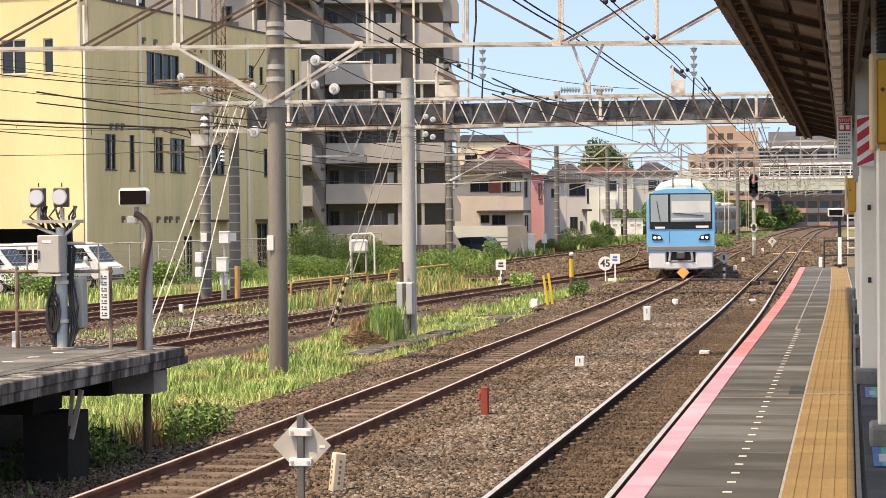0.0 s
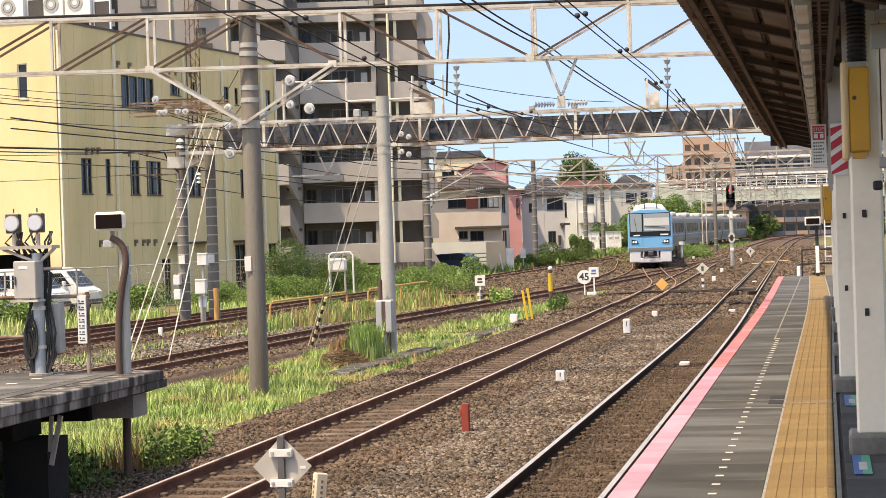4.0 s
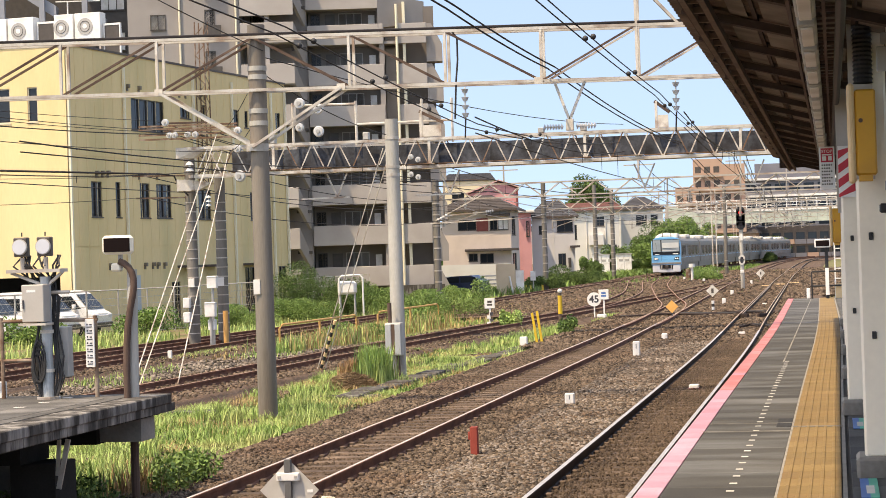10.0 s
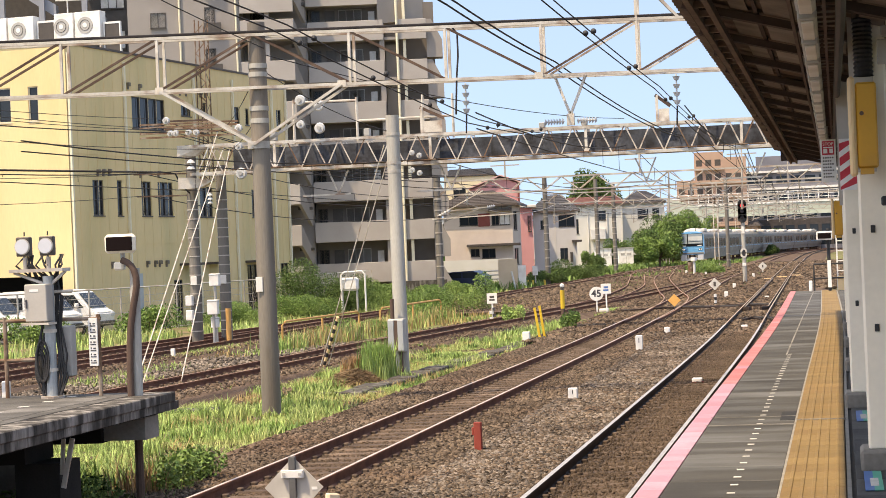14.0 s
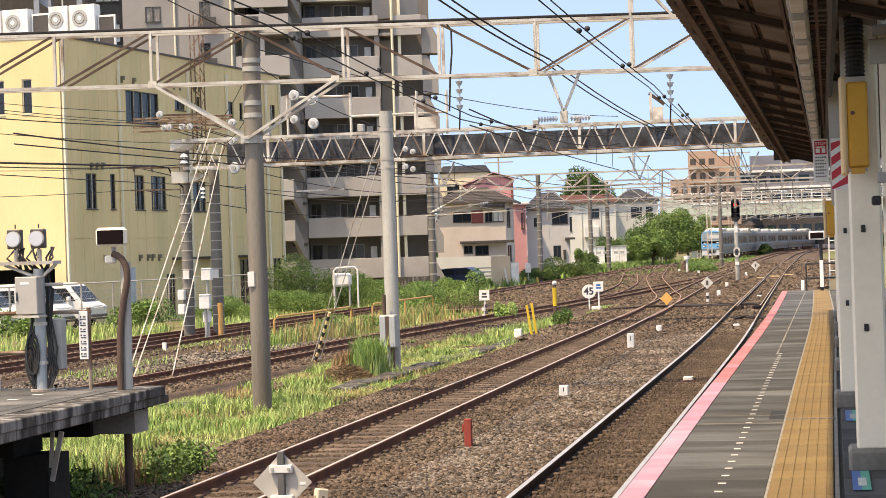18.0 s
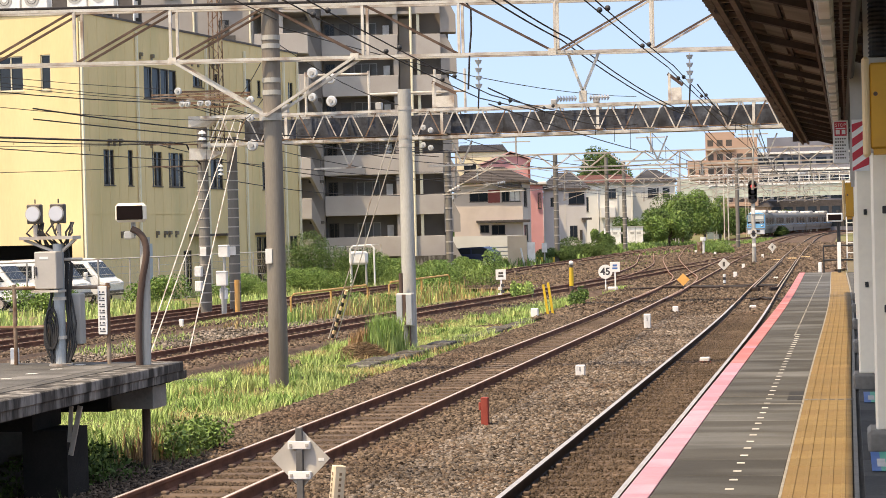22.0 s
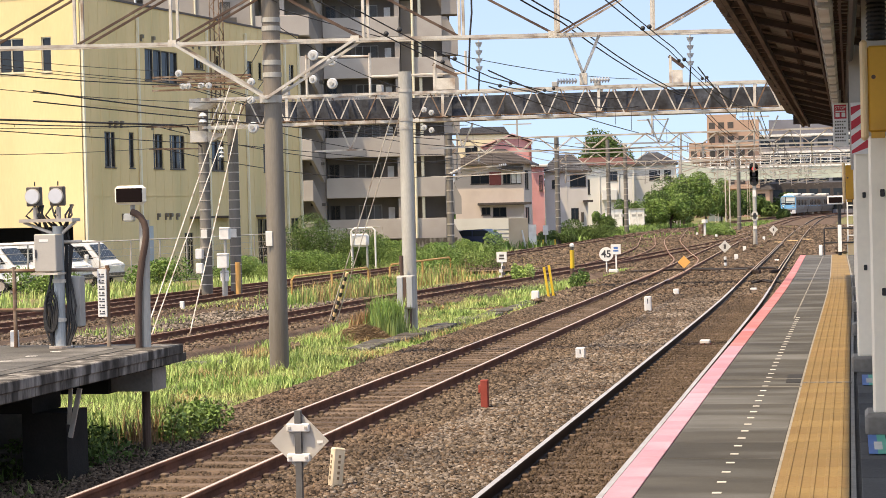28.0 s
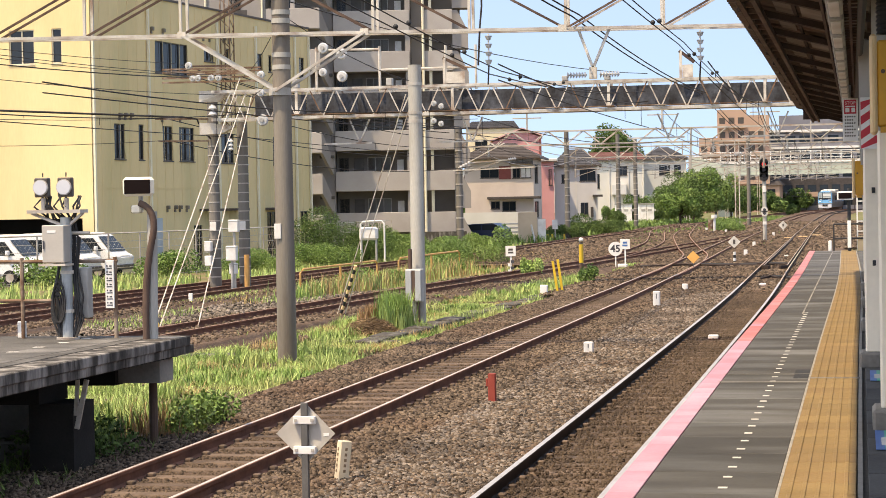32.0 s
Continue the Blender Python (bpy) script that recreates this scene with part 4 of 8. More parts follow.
ds = thing("monitor_stand", -8.115, 22.75, 1.1, "dark rounded monitor on a bent steel post", "monitor")
part("post", R((0.0, 0.1, 0), (0.02, 0.1, 1.5), 0.06, 12), M_POLE_GREY, ds)
part("cable_post", tube(bmesh.new(), [(-0.05, 0.0, 0), (-0.05, 0.0, 0.3), (-0.04, 0, 0.6), (-0.015, 0, 0.85), (0.02, 0, 1.05), (0.055, 0, 1.2), (0.072, 0, 1.3), (0.07, 0, 1.39), (0.05, 0, 1.47), (0.015, 0, 1.53), (-0.04, 0, 1.575), (-0.1, 0, 1.6)], 0.04, 14), M_DARKBROWN, ds)
part("arm", R((-0.1, 0.05, 1.52), (-0.1, 0.05, 1.68), 0.03, 8), M_GREYBOX, ds)
part("junction", B(-0.2, -0.08, -0.02, 0.1, 1.48, 1.58, bevel=0.02), M_CREAM, ds)
part("frame", B(-0.28, 0.10, -0.09, 0.0, 1.68, 1.905, bevel=0.035), M_CREAM, ds, "cream rounded monitor frame")
part("screen", B(-0.25, 0.07, -0.10, -0.085, 1.71, 1.875, bevel=0.006), M_SCREEN, ds, "dark unlit screen")

# ---- poles, portal beams and wires ----


def BY(x):
    return 39.1 + 0.199 * x


p1 = thing("catenary_pole", -10.545, BY(-10.545), -0.35, "tall brown-grey concrete catenary pole among the grass", "catenary pole", "concrete poles")
part("shaft", R((0, 0, 0), (0, 0, 7.45), 0.182, 24, 0.165), M_POLE, p1)
for z in (5.55, 5.78, 6.42, 6.58):
    part("band", R((0, 0, z), (0, 0, z + 0.09), 0.18, 24), M_POLE_GREY, p1)
part("white_band", R((0, 0, 2.38), (0, 0, 2.66), 0.179, 24), M_POLE, p1)
part("plate", B(-0.15, -0.02, -0.2, -0.165, 2.38, 2.66, bevel=0.005), M_WHITE, p1)
p2 = thing("catenary_pole", -10.45, 48.3, -0.35, "pale grey concrete pole with an equipment box", "catenary pole", "concrete poles")
part("shaft", R((0, 0, 0), (0, 0, 6.35), 0.175, 24, 0.16), M_POLE_GREY, p2)
for z in (4.95, 5.15, 5.85):
    part("band", R((0, 0, z), (0, 0, z + 0.08), 0.172, 24), M_STEEL, p2)
eb = thing("equipment_box", -10.47, 47.95, -0.35, "grey finned equipment box strapped to a pole", "equipment box")
part("case", B(-0.2, 0.2, -0.14, 0.14, 0.62, 1.42, bevel=0.02), M_GREYBOX, eb)
bm = bmesh.new()
for x0_ in (-0.19, 0.045):
    box(bm, x0_, x0_ + 0.145, -0.175, -0.14, 0.65, 1.39, bevel=0.01)
part("fin", bm, mat("pale_fin", (0.44, 0.45, 0.45), (0.38, 0.39, 0.39), 2, 0.5, bump=0.05), eb)
part("post", R((0.08, 0, 0), (0.08, 0, 0.62), 0.045, 10), M_DARKBROWN, eb)
part("dark_gap", B(-0.04, 0.04, -0.16, -0.141, 0.66, 1.38), M_DARKBROWN, eb)
part("pipe", R((-0.1, 0, 1.36), (-0.1, 0, 1.9), 0.05, 10), M_DARKBROWN, eb)

M_BROWNSTEEL = mat("brown_steel", (0.11, 0.07, 0.05), (0.08, 0.05, 0.04), 3, 0.7, bump=0.1, stain=(0.3, 0.2, 0.14), stain_scale=2, stain_amount=0.4)
M_NET = mat("dark_netting", (0.04, 0.04, 0.045), (0.105, 0.118, 0.14), 3.2, 0.95, bump=0.1, fine=9, spread=0.5, stain=(0.028, 0.026, 0.026), stain_scale=1.6, stain_amount=0.85)
portal = thing("portal_beam", 0, 0, 0, "pale rusty lattice portal beam spanning the tracks", "portal beam")
nodes = [-10.56 + 1.765 * k for k in range(-4, 8)]
for dy in (-0.2, 0.2):
    for z in (5.86, 6.85):
        part("chord", bar(bmesh.new(), (-19.5, BY(-19.5) + dy, z), (3.2, BY(3.2) + dy, z), 0.055, 0.055), M_STEEL_LIGHT, portal)
    for k, x in zip(range(-4, 8), nodes):
        if k:
            part("post", bar(bmesh.new(), (x, BY(x) + dy, 5.86), (x, BY(x) + dy, 6.85), 0.05, 0.05), M_STEEL_LIGHT, portal)
    for k in range(-4, 7):
        x0, x1 = nodes[k + 4], nodes[k + 5]
        down = k in (0, 1, 2)
        z0, z1 = (6.85, 5.86) if down else (5.86, 6.85)
        part("diagonal", bar(bmesh.new(), (x0, BY(x0) + dy, z0), (x1, BY(x1) + dy, z1), 0.05, 0.04), M_BROWNSTEEL if dy < 0 or k < 2 else M_STEEL_LIGHT, portal)
for x1 in (-12.3, -8.95):
    for dy in (-0.24, 0.24):
        part("brace", bar(bmesh.new(), (-10.6, BY(-10.6) + dy, 4.80), (x1, BY(x1) + dy, 5.86), 0.075, 0.05), M_STEEL_LIGHT, portal)
for dy in (-0.2, 0.2):
    part("upper_strut", bar(bmesh.new(), (-3.5, BY(-3.5) + dy, 6.85), (-3.5, BY(-3.5) + dy, 8.6), 0.055, 0.055), M_STEEL_LIGHT, portal)
    part("upper_brace", bar(bmesh.new(), (-3.5, BY(-3.5) + dy, 7.72), (-2.72, BY(-2.72) + dy, 6.85), 0.05, 0.05), M_STEEL_LIGHT, portal)
part("top_cable", tube(bmesh.new(), [(-19.5, BY(-19.5) - 0.2, 6.905), (3.2, BY(3.2) - 0.2, 6.905)], 0.028, 6), M_WIRE, portal, "black cable along the top chord")
for x in (-12.3, -8.95, -5.32):
    part("gusset", B(x - 0.08, x + 0.08, BY(x) - 0.245, BY(x) - 0.235, 5.8, 5.93), M_STEEL_LIGHT, portal)
part("hanging_cable", tube(bmesh.new(), [(-7.05, BY(-7.05) - 0.2, 6.86), (-6.9, BY(-6.9) - 0.2, 6.85), (-6.8, BY(-6.8) - 0.2, 6.72), (-6.8, BY(-6.8) - 0.2, 6.3), (-6.84, BY(-6.84) - 0.2, 5.9), (-6.88, BY(-6.88) - 0.2, 5.2)], 0.018, 6), M_WIRE, portal, "black cable hanging from the beam")
part("collar", R((-10.58, BY(-10.58), 4.72), (-10.58, BY(-10.58), 4.86), 0.21, 24), M_STEEL, portal)
for x in (-5.07, -4.48):
    part("hanger", bar(bmesh.new(), (x, BY(-4.8), 5.86), (-4.8, BY(-4.8), 5.12), 0.05, 0.05), M_STEEL_LIGHT, portal)
part("hanger_foot", B(-4.87, -4.73, BY(-4.8) - 0.05, BY(-4.8) + 0.05, 4.92, 5.14), M_STEEL_LIGHT, portal)


def insulator(p, q, n, r, parent, name="insulator"):
    """A string of ceramic discs from p to q."""
    p, q = Vector(p), Vector(q)
    bm = R(p, q, r * 0.25, 6)
    for k in range(n):
        a = p.lerp(q, (k + 0.25) / n)
        b = p.lerp(q, (k + 0.75) / n)
        rod(bm, a, b, r, 12, r * 0.55)
    return part(name, bm, M_CERAMIC, parent, "white ceramic insulator")


for x0, x1 in ((-5.3, -4.92), (-4.68, -4.3)):
    insulator((x0, BY(-4.8), 5.0), (x1, BY(-4.8), 5.0), 7, 0.062, portal)
for x in (-6.72, -2.82):
    insulator((x, BY(x), 5.8), (x, BY(x), 5.2), 4, 0.07, portal)
    part("drop_rod", R((x, BY(x), 5.2), (x - 0.02, BY(x), 4.85), 0.015), M_WIRE, portal)


def GY(x):
    return 70.45 + 0.199 * x


gantry = thing("truss_gantry", 0, 0, 0, "long rusty white truss gantry over all tracks", "gantry")


def gz(x):
    return 0.0085 * (x + 22)


for dy in (-0.42, 0.42):
    part("top_chord", bar(bmesh.new(), (-21.3, GY(-21.3) + dy, 6.54), (3.5, GY(3.5) + dy, 6.54 + gz(3.5)), 0.09, 0.09), M_STEEL_LIGHT, gantry)
    part("bottom_chord", bar(bmesh.new(), (-21.3, GY(-21.3) + dy, 5.60), (3.5, GY(3.5) + dy, 5.60 + gz(3.5)), 0.10, 0.10), M_STEEL_LIGHT, gantry)
    x = -21.06
    k = 0
    while x < 3.0:
        x1 = x + 0.43
        za, zb = (5.6, 6.54) if k % 2 == 0 else (6.54, 5.6)
        part("web", bar(bmesh.new(), (x, GY(x) + dy, za + gz(x)), (x1, GY(x1) + dy, zb + gz(x1)), 0.058, 0.04), M_STEEL_LIGHT if (k * 7 + int(dy > 0)) % 5 < 4 else M_RUSTSTEEL, gantry)
        if k % 12 == 6:
            part("post", bar(bmesh.new(), (x, GY(x) + dy, 5.6 + gz(x)), (x, GY(x) + dy, 6.54 + gz(x)), 0.09, 0.05), M_STEEL_LIGHT, gantry)
        x, k = x1, k + 1
for k in range(14):
    x = -20.0 + 1.72 * k
    part("dark_screen", B(x - 0.04, x + 1.76, GY(x + 0.86) + 0.1, GY(x + 0.86) + 0.13, 5.74 + gz(x), 6.40 + gz(x)), M_NET, gantry)
    part("gangway", B(x, x + 1.715, GY(x) - 0.25, GY(x) + 0.3, 5.69 + gz(x), 5.72 + gz(x)), M_RUSTSTEEL, gantry)
bm = bmesh.new()
for k in range(14):
    x = -20 + 1.72 * k
    bar(bm, (x, GY(x) - 0.42, 5.6 + gz(x)), (x, GY(x) + 0.42, 5.6 + gz(x)), 0.07, 0.05)
    bar(bm, (x, GY(x) - 0.42, 6.54 + gz(x)), (x + 0.86, GY(x) + 0.42, 6.54 + gz(x)), 0.05, 0.04)
part("cross_tie", bm, M_RUSTSTEEL, gantry)
for x in (-21.62, -20.75):
    gp = thing("gantry_pole", x - 0.1 * (x > -21), 66.9 + 0.9 * (x > -21), -0.35, "concrete gantry pole wrapped with white metal bands", "gantry pole", "gantry poles")
    h = 7.0 if x < -21 else 6.3
    part("shaft", R((0, 0, 0), (0, 0, h), 0.2, 18, 0.18), M_POLE_DULL, gp)
    for k in range(15):
        z = 0.6 + 0.32 * k
        part("band", R((0, 0, z), (0, 0, z + 0.035), 0.206, 18), M_STEEL, gp)
    part("tag", B(-0.1, 0.12, -0.25, -0.21, 2.2, 2.5, bevel=0.01), M_WHITE, gp)
    if x < -21:
        for z in (1.0, 1.5):
            part("junction_box", B(-0.26, -0.02, -0.42, -0.2, z, z + 0.35, bevel=0.02), M_WHITE, gp)
bm = bmesh.new()
v = [bm.verts.new(q) for q in ((-21.8, 66.0, 6.22), (-21.8, 66.0, 6.6), (-20.75, 66.2, 6.58), (-21.2, 66.2, 6.24))]
bm.faces.new(v)
r_ = bmesh.ops.extrude_face_region(bm, geom=bm.faces[:])
for q in r_["geom"]:
    if isinstance(q, bmesh.types.BMVert):
        q.co.y += 0.3
part("end_plate", bm, M_STEEL_LIGHT, gantry)
bm = bmesh.new()
v = [bm.verts.new(q) for q in ((-21.8, 66.0, 5.12), (-21.8, 66.0, 5.52), (-21.4, 66.1, 5.5), (-20.6, 66.2, 5.38), (-21.1, 66.2, 5.14))]
bm.faces.new(v)
r_ = bmesh.ops.extrude_face_region(bm, geom=bm.faces[:])
for q in r_["geom"]:
    if isinstance(q, bmesh.types.BMVert):
        q.co.y += 0.3
part("end_plate", bm, M_STEEL_LIGHT, gantry)
for x, z in ((-22.4, 7.35), (-22.0, 7.0), (-21.4, 7.15), (-20.9, 7.45)):
    part("arm", bar(bmesh.new(), (-23.3, 66.6, z - 0.05), (-19.9, 67.0, z - 0.05), 0.07, 0.06), M_RUSTSTEEL, gantry)
def disc_insulator(x, z, r):
    """A white bell insulator seen end on, with a grey cap."""
    y = GY(x) - 0.6
    bm = R((x, y, z), (x, y + 0.09, z), r * 0.82, 18, r)
    rod(bm, (x, y + 0.09, z), (x, y + 0.16, z), r, 18, r * 0.55)
    ob = part("insulator", bm, M_CERAMIC, gantry, "white ceramic bell insulator")
    part("cap", R((x, y - 0.07, z), (x, y - 0.002, z), r * 0.36, 10), M_GREYBOX, ob)
    part("pin", R((x, y + 0.16, z), (x, y + 0.55, z), r * 0.2, 6), M_RUSTSTEEL, ob)


for x, z, r in ((-17.54, 7.93, 0.19), (-16.93, 7.73, 0.19), (-17.56, 7.12, 0.15), (-16.93, 6.97, 0.19), (-19.61, 7.08, 0.14), (-19.63, 6.47, 0.14), (-19.58, 5.55, 0.2),
                (-13.92, 6.01, 0.10), (-13.68, 5.91, 0.10), (-13.93, 5.42, 0.10), (-13.69, 5.32, 0.10),
                (-21.99, 7.43, 0.13), (-21.86, 7.0, 0.115), (-21.69, 7.0, 0.115), (-21.26, 7.01, 0.115), (-21.01, 7.0, 0.115)):
    disc_insulator(x, z, r)
insulator((-21.19, GY(-21.19) - 0.65, 5.72), (-21.19, GY(-21.19) - 0.65, 6.12), 2, 0.15, gantry)
insulator((-20.6, GY(-20.6) - 0.65, 4.55), (-20.6, GY(-20.6) - 0.65, 4.95), 3, 0.1, gantry)
part("shelf_arm", bar(bmesh.new(), (-22.1, GY(-22.1) - 0.3, 7.16), (-19.9, GY(-19.9) - 0.3, 7.16), 0.07, 0.07), M_RUSTSTEEL, gantry)
part("shelf_arm", bar(bmesh.new(), (-22.05, GY(-22.05) - 0.3, 7.42), (-20.4, GY(-20.4) - 0.3, 7.42), 0.06, 0.06), M_BROWNSTEEL, gantry)
bm = bmesh.new()
for x in (-17.9, -15.8, -13.6, -12.6):
    rod(bm, (x, GY(x), 6.5), (x, GY(x), 8.0), 0.045, 6)
rod(bm, (-17.9, GY(-17.9), 7.9), (-15.8, GY(-15.8), 7.9), 0.04, 6)
rod(bm, (-15.8, GY(-15.8), 7.2), (-12.6, GY(-12.6), 7.25), 0.04, 6)
part("upper_frame", bm, M_STEEL_LIGHT, gantry)
for x0, x1 in ((-17.7, -16.1), (-13.9, -12.4), (-7.6, -5.7), (-3.8, -2.2)):
    bm = bar(bmesh.new(), (x0, GY(x0), 4.72), (x1, GY(x1), 4.74), 0.055, 0.055)
    xm = (x0 + x1) / 2 + 0.4
    bar(bm, (xm - 0.35, GY(xm), 5.55), (xm, GY(xm), 4.75), 0.05, 0.05)
    bar(bm, (xm + 0.35, GY(xm), 5.55), (xm, GY(xm), 4.75), 0.05, 0.05)
    part("wire_support", bm, M_STEEL_LIGHT, gantry)
for x0_, w_, z0_, z1_ in ((-5.8, 0.45, 6.7, 7.66), (-13.65, 0.75, 6.65, 7.57)):
    part("hood_post", bar(bmesh.new(), (x0_, GY(x0_), z0_), (x0_, GY(x0_), z1_), 0.09, 0.09), M_STEEL_LIGHT, gantry)
    part("hood_roof", bar(bmesh.new(), (x0_ - 0.05, GY(x0_), z1_), (x0_ + w_, GY(x0_ + w_), z1_ - 0.4), 0.1, 0.1), M_BROWNSTEEL, gantry, "dark slanted hood")
    part("hood_panel", B(x0_ + 0.06, x0_ + w_ - 0.04, GY(x0_) - 0.05, GY(x0_) + 0.02, z0_ + 0.05, z1_ - 0.48), M_STEEL_LIGHT, gantry, "pale hatched panel")
for x_, h_ in ((-8.2, 0.22), (-9.6, 0.16), (-15.4, 0.25), (-18.5, 0.3), (-2.1, 0.2)):
    part("cable_box", B(x_ - 0.1, x_ + 0.1, GY(x_) - 0.46, GY(x_) - 0.2, 6.59 + gz(x_), 6.59 + gz(x_) + h_, bevel=0.015), M_GREYBOX, gantry)
gr = thing("gantry_pole", 3.0, GY(3.0), -0.35, "concrete gantry pole beyond the platform", "gantry pole", "gantry poles")
part("shaft", R((0, 0, 0), (0, 0, 6.9), 0.22, 16, 0.2), M_POLE, gr)


def wire(name, pts, r, label="black overhead wire", balls=()):
    w = tagged(new(name), label, "overhead wire", "overhead wires")
    part("strand", tube(bmesh.new(), pts, r, 4), M_WIRE, w)
    if balls:
        for b_ in balls:
            bm = bmesh.new()
            bmesh.ops.create_icosphere(bm, subdivisions=2, radius=0.042, matrix=Matrix.Translation(b_))
            part("wire_ball", bm, M_BLACK, w)
    return w


def catenary(path, zc, zm, y0, spans, label, stagger=0.12):
    """Contact wire, messenger with droppers, over a track."""
    for a, b in zip(spans, spans[1:]):
        if b < 45:
            continue
        xa, xb = path.x(a), path.x(b)
        w = tagged(new("catenary_wire"), label, "overhead wire", "overhead wires")
        part("contact_wire", tube(bmesh.new(), sag((xa + stagger, a, zc - (0.15 if 30 < a < 41 else 0)), (xb - stagger, b, zc), 0.04, 6), 0.013, 4), M_WIRE, w)
        za = zm - 0.75 if 30 < a < 41 else zm
        ms = sag((xa + stagger, a, za), (xb - stagger, b, zm), 0.3 if za < zm else 0.55, 12)
        part("messenger", tube(bmesh.new(), ms, 0.015, 4), M_WIRE, w)
        for k in (1, 3, 5, 7, 9, 11):
            p = ms[k]
            part("dropper", R(p, (p.x, p.y, zc), 0.008, 4), M_WIRE, w)


SPANS = [-12, BY(-2.8), GY(-3), 112, 152, 200, 250, 300, 345]
catenary(P1, 5.05, 5.95, 0, SPANS, "contact wire and messenger over the platform track")
catenary(P2, 5.08, 5.98, 0, [-12, BY(-6.7), GY(-6.7), 112, 152, 200, 250, 300, 345], "contact wire and messenger over the main track")
catenary(P3, 5.0, 5.8, 0, [5, 36, 67, 110, 150], "contact wire and messenger over the side track")
catenary(P4, 5.0, 5.8, 0, [5, 36, 66.5, 110, 152, 200, 250, 300, 345], "contact wire and messenger over the outer track")
for k, (pts, r) in enumerate((
        (((-5.2, -6, 6.16), (-5.2, 28, 6.1), (-5.17, 38, 6.1), (-5.1, 69.6, 6.2), (-6.0, 112, 6.1)), 0.017),
        (((-5.06, -6, 6.18), (-5.06, 28, 6.12), (-5.03, 38, 6.12), (-4.96, 69.6, 6.22), (-5.8, 112, 6.1)), 0.017),
        (((-3.25, -6, 5.62), (-3.23, 20, 5.55), (-3.23, 38.5, 5.55), (-3.3, 69.7, 5.75), (-4.6, 112, 6.0)), 0.012),
        (((-3.14, -6, 5.64), (-3.12, 20, 5.57), (-3.12, 38.5, 5.57), (-3.2, 69.7, 5.77), (-4.5, 112, 6.0)), 0.012),
        (((-7.4, -6, 6.1), (-6.9, 25, 5.55), (-6.72, 37.8, 5.05), (-7.2, 68.9, 6.3)), 0.011),
        (((-7.2, -6, 6.1), (-6.7, 25, 5.6), (-6.5, 37.8, 5.1), (-7.0, 68.9, 6.3)), 0.011))):
    way = []
    for a_, b_ in zip(pts, pts[1:]):
        way += sag(a_, b_, 0.04 if b_[1] < 60 else 0.18, 8)[:-1]
    way.append(Vector(pts[-1]))
    p_, q_, q2_ = Vector(pts[1]), Vector(pts[2]), Vector(pts[3])
    wire("feeder_wire", way, r, "thick black feeder wire over the tracks", balls=[] if k < 2 else [p_.lerp(q_, f) for f in (0.1, 0.42, 0.74)] + [q_.lerp(q2_, f) - Vector((0, 0, 0.06)) for f in (0.08, 0.3)])
for x, z, zn in ((-22.6, 7.55, 7.6), (-22.2, 7.05, 7.2), (-21.9, 7.05, 7.1), (-21.2, 7.05, 7.3), (-20.4, 7.05, 7.2), (-20.2, 6.4, 6.6), (-23.1, 5.7, 5.6), (-23.0, 4.95, 4.9)):
    wire("feeder_wire", sag((x - 0.5, 8, zn), (x, 65.9, z), 0.7, 14), 0.009, "thin dark feeder wire beside the tracks")
    wire("feeder_wire", sag((x, 66.6, z), (x + 2.2, 110, z - 0.3), 0.6, 12), 0.016, "thin dark feeder wire beside the tracks")
for a, b, d in (((-10.5, BY(-10.5), 6.3), (-20.4, 66, 7.0), 0.3), ((-10.5, BY(-10.5), 5.5), (-20.2, 66, 6.4), 0.3), ((-10.45, BY(-10.5), 6.5), (-6.9, 69, 6.9), 0.3), ((-10.4, BY(-10.5), 6.6), (-9.2, 6, 8.2), 0.3), ((-10.5, 47.9, 5.6), (-10.6, BY(-10.6), 6.3), 0.15)):
    wire("cross_wire", sag(a, b, d), 0.01, "thin dark cross wire between poles")

part("wire_bracket", bar(bmesh.new(), (-23.2, 65.8, 4.93), (-21.62, 66.85, 4.93), 0.05, 0.05), M_RUSTSTEEL, gantry)
part("wire_bracket", bar(bmesh.new(), (-23.3, 65.8, 5.68), (-21.62, 66.85, 5.68), 0.05, 0.05), M_RUSTSTEEL, gantry)

# guy wires
g1 = thing("guy_wires", 0, 0, 0, "pale guy wires anchored with striped yellow sleeve", "guy wire", "guy wires")
for dx in (-0.1, 0.1):
    part("strand", R((-12.95 + dx, 50.2, -0.3), (-10.6 + dx, 48.4, 5.3), 0.014, 5), M_STEEL_LIGHT, g1)
for k in range(14):
    a = Vector((-12.95, 50.15, -0.3)).lerp(Vector((-10.6, 48.35, 5.3)), 0.018 * k)
    b = Vector((-12.95, 50.15, -0.3)).lerp(Vector((-10.6, 48.35, 5.3)), 0.018 * (k + 1))
    part("sleeve_band", R(a, b, 0.04, 8), M_PALEY if k % 2 else M_BLACK, g1)
g2 = thing("guy_wires", 0, 0, 0, "pale guy wires from the gantry pole to the ballast", "guy wire", "guy wires")
for x0, y0, x1, z1 in ((-15.9, 44.3, -20.4, 7.0), (-15.75, 44.3, -20.2, 6.5), (-14.9, 44.6, -20.0, 6.4)):
    part("strand", R((x0, y0, -0.3), (x1, 66.2, z1), 0.015, 5), M_STEEL_LIGHT, g2)
for k in range(4):
    a, b = Vector((-15.83, 44.3, -0.3)), Vector((-16.3, 46.6, 0.45))
    part("sleeve_band", R(a.lerp(b, 0.11 * k), a.lerp(b, 0.11 * (k + 1)), 0.055, 8), M_BLACK if k % 2 else M_YPAINT, g2)
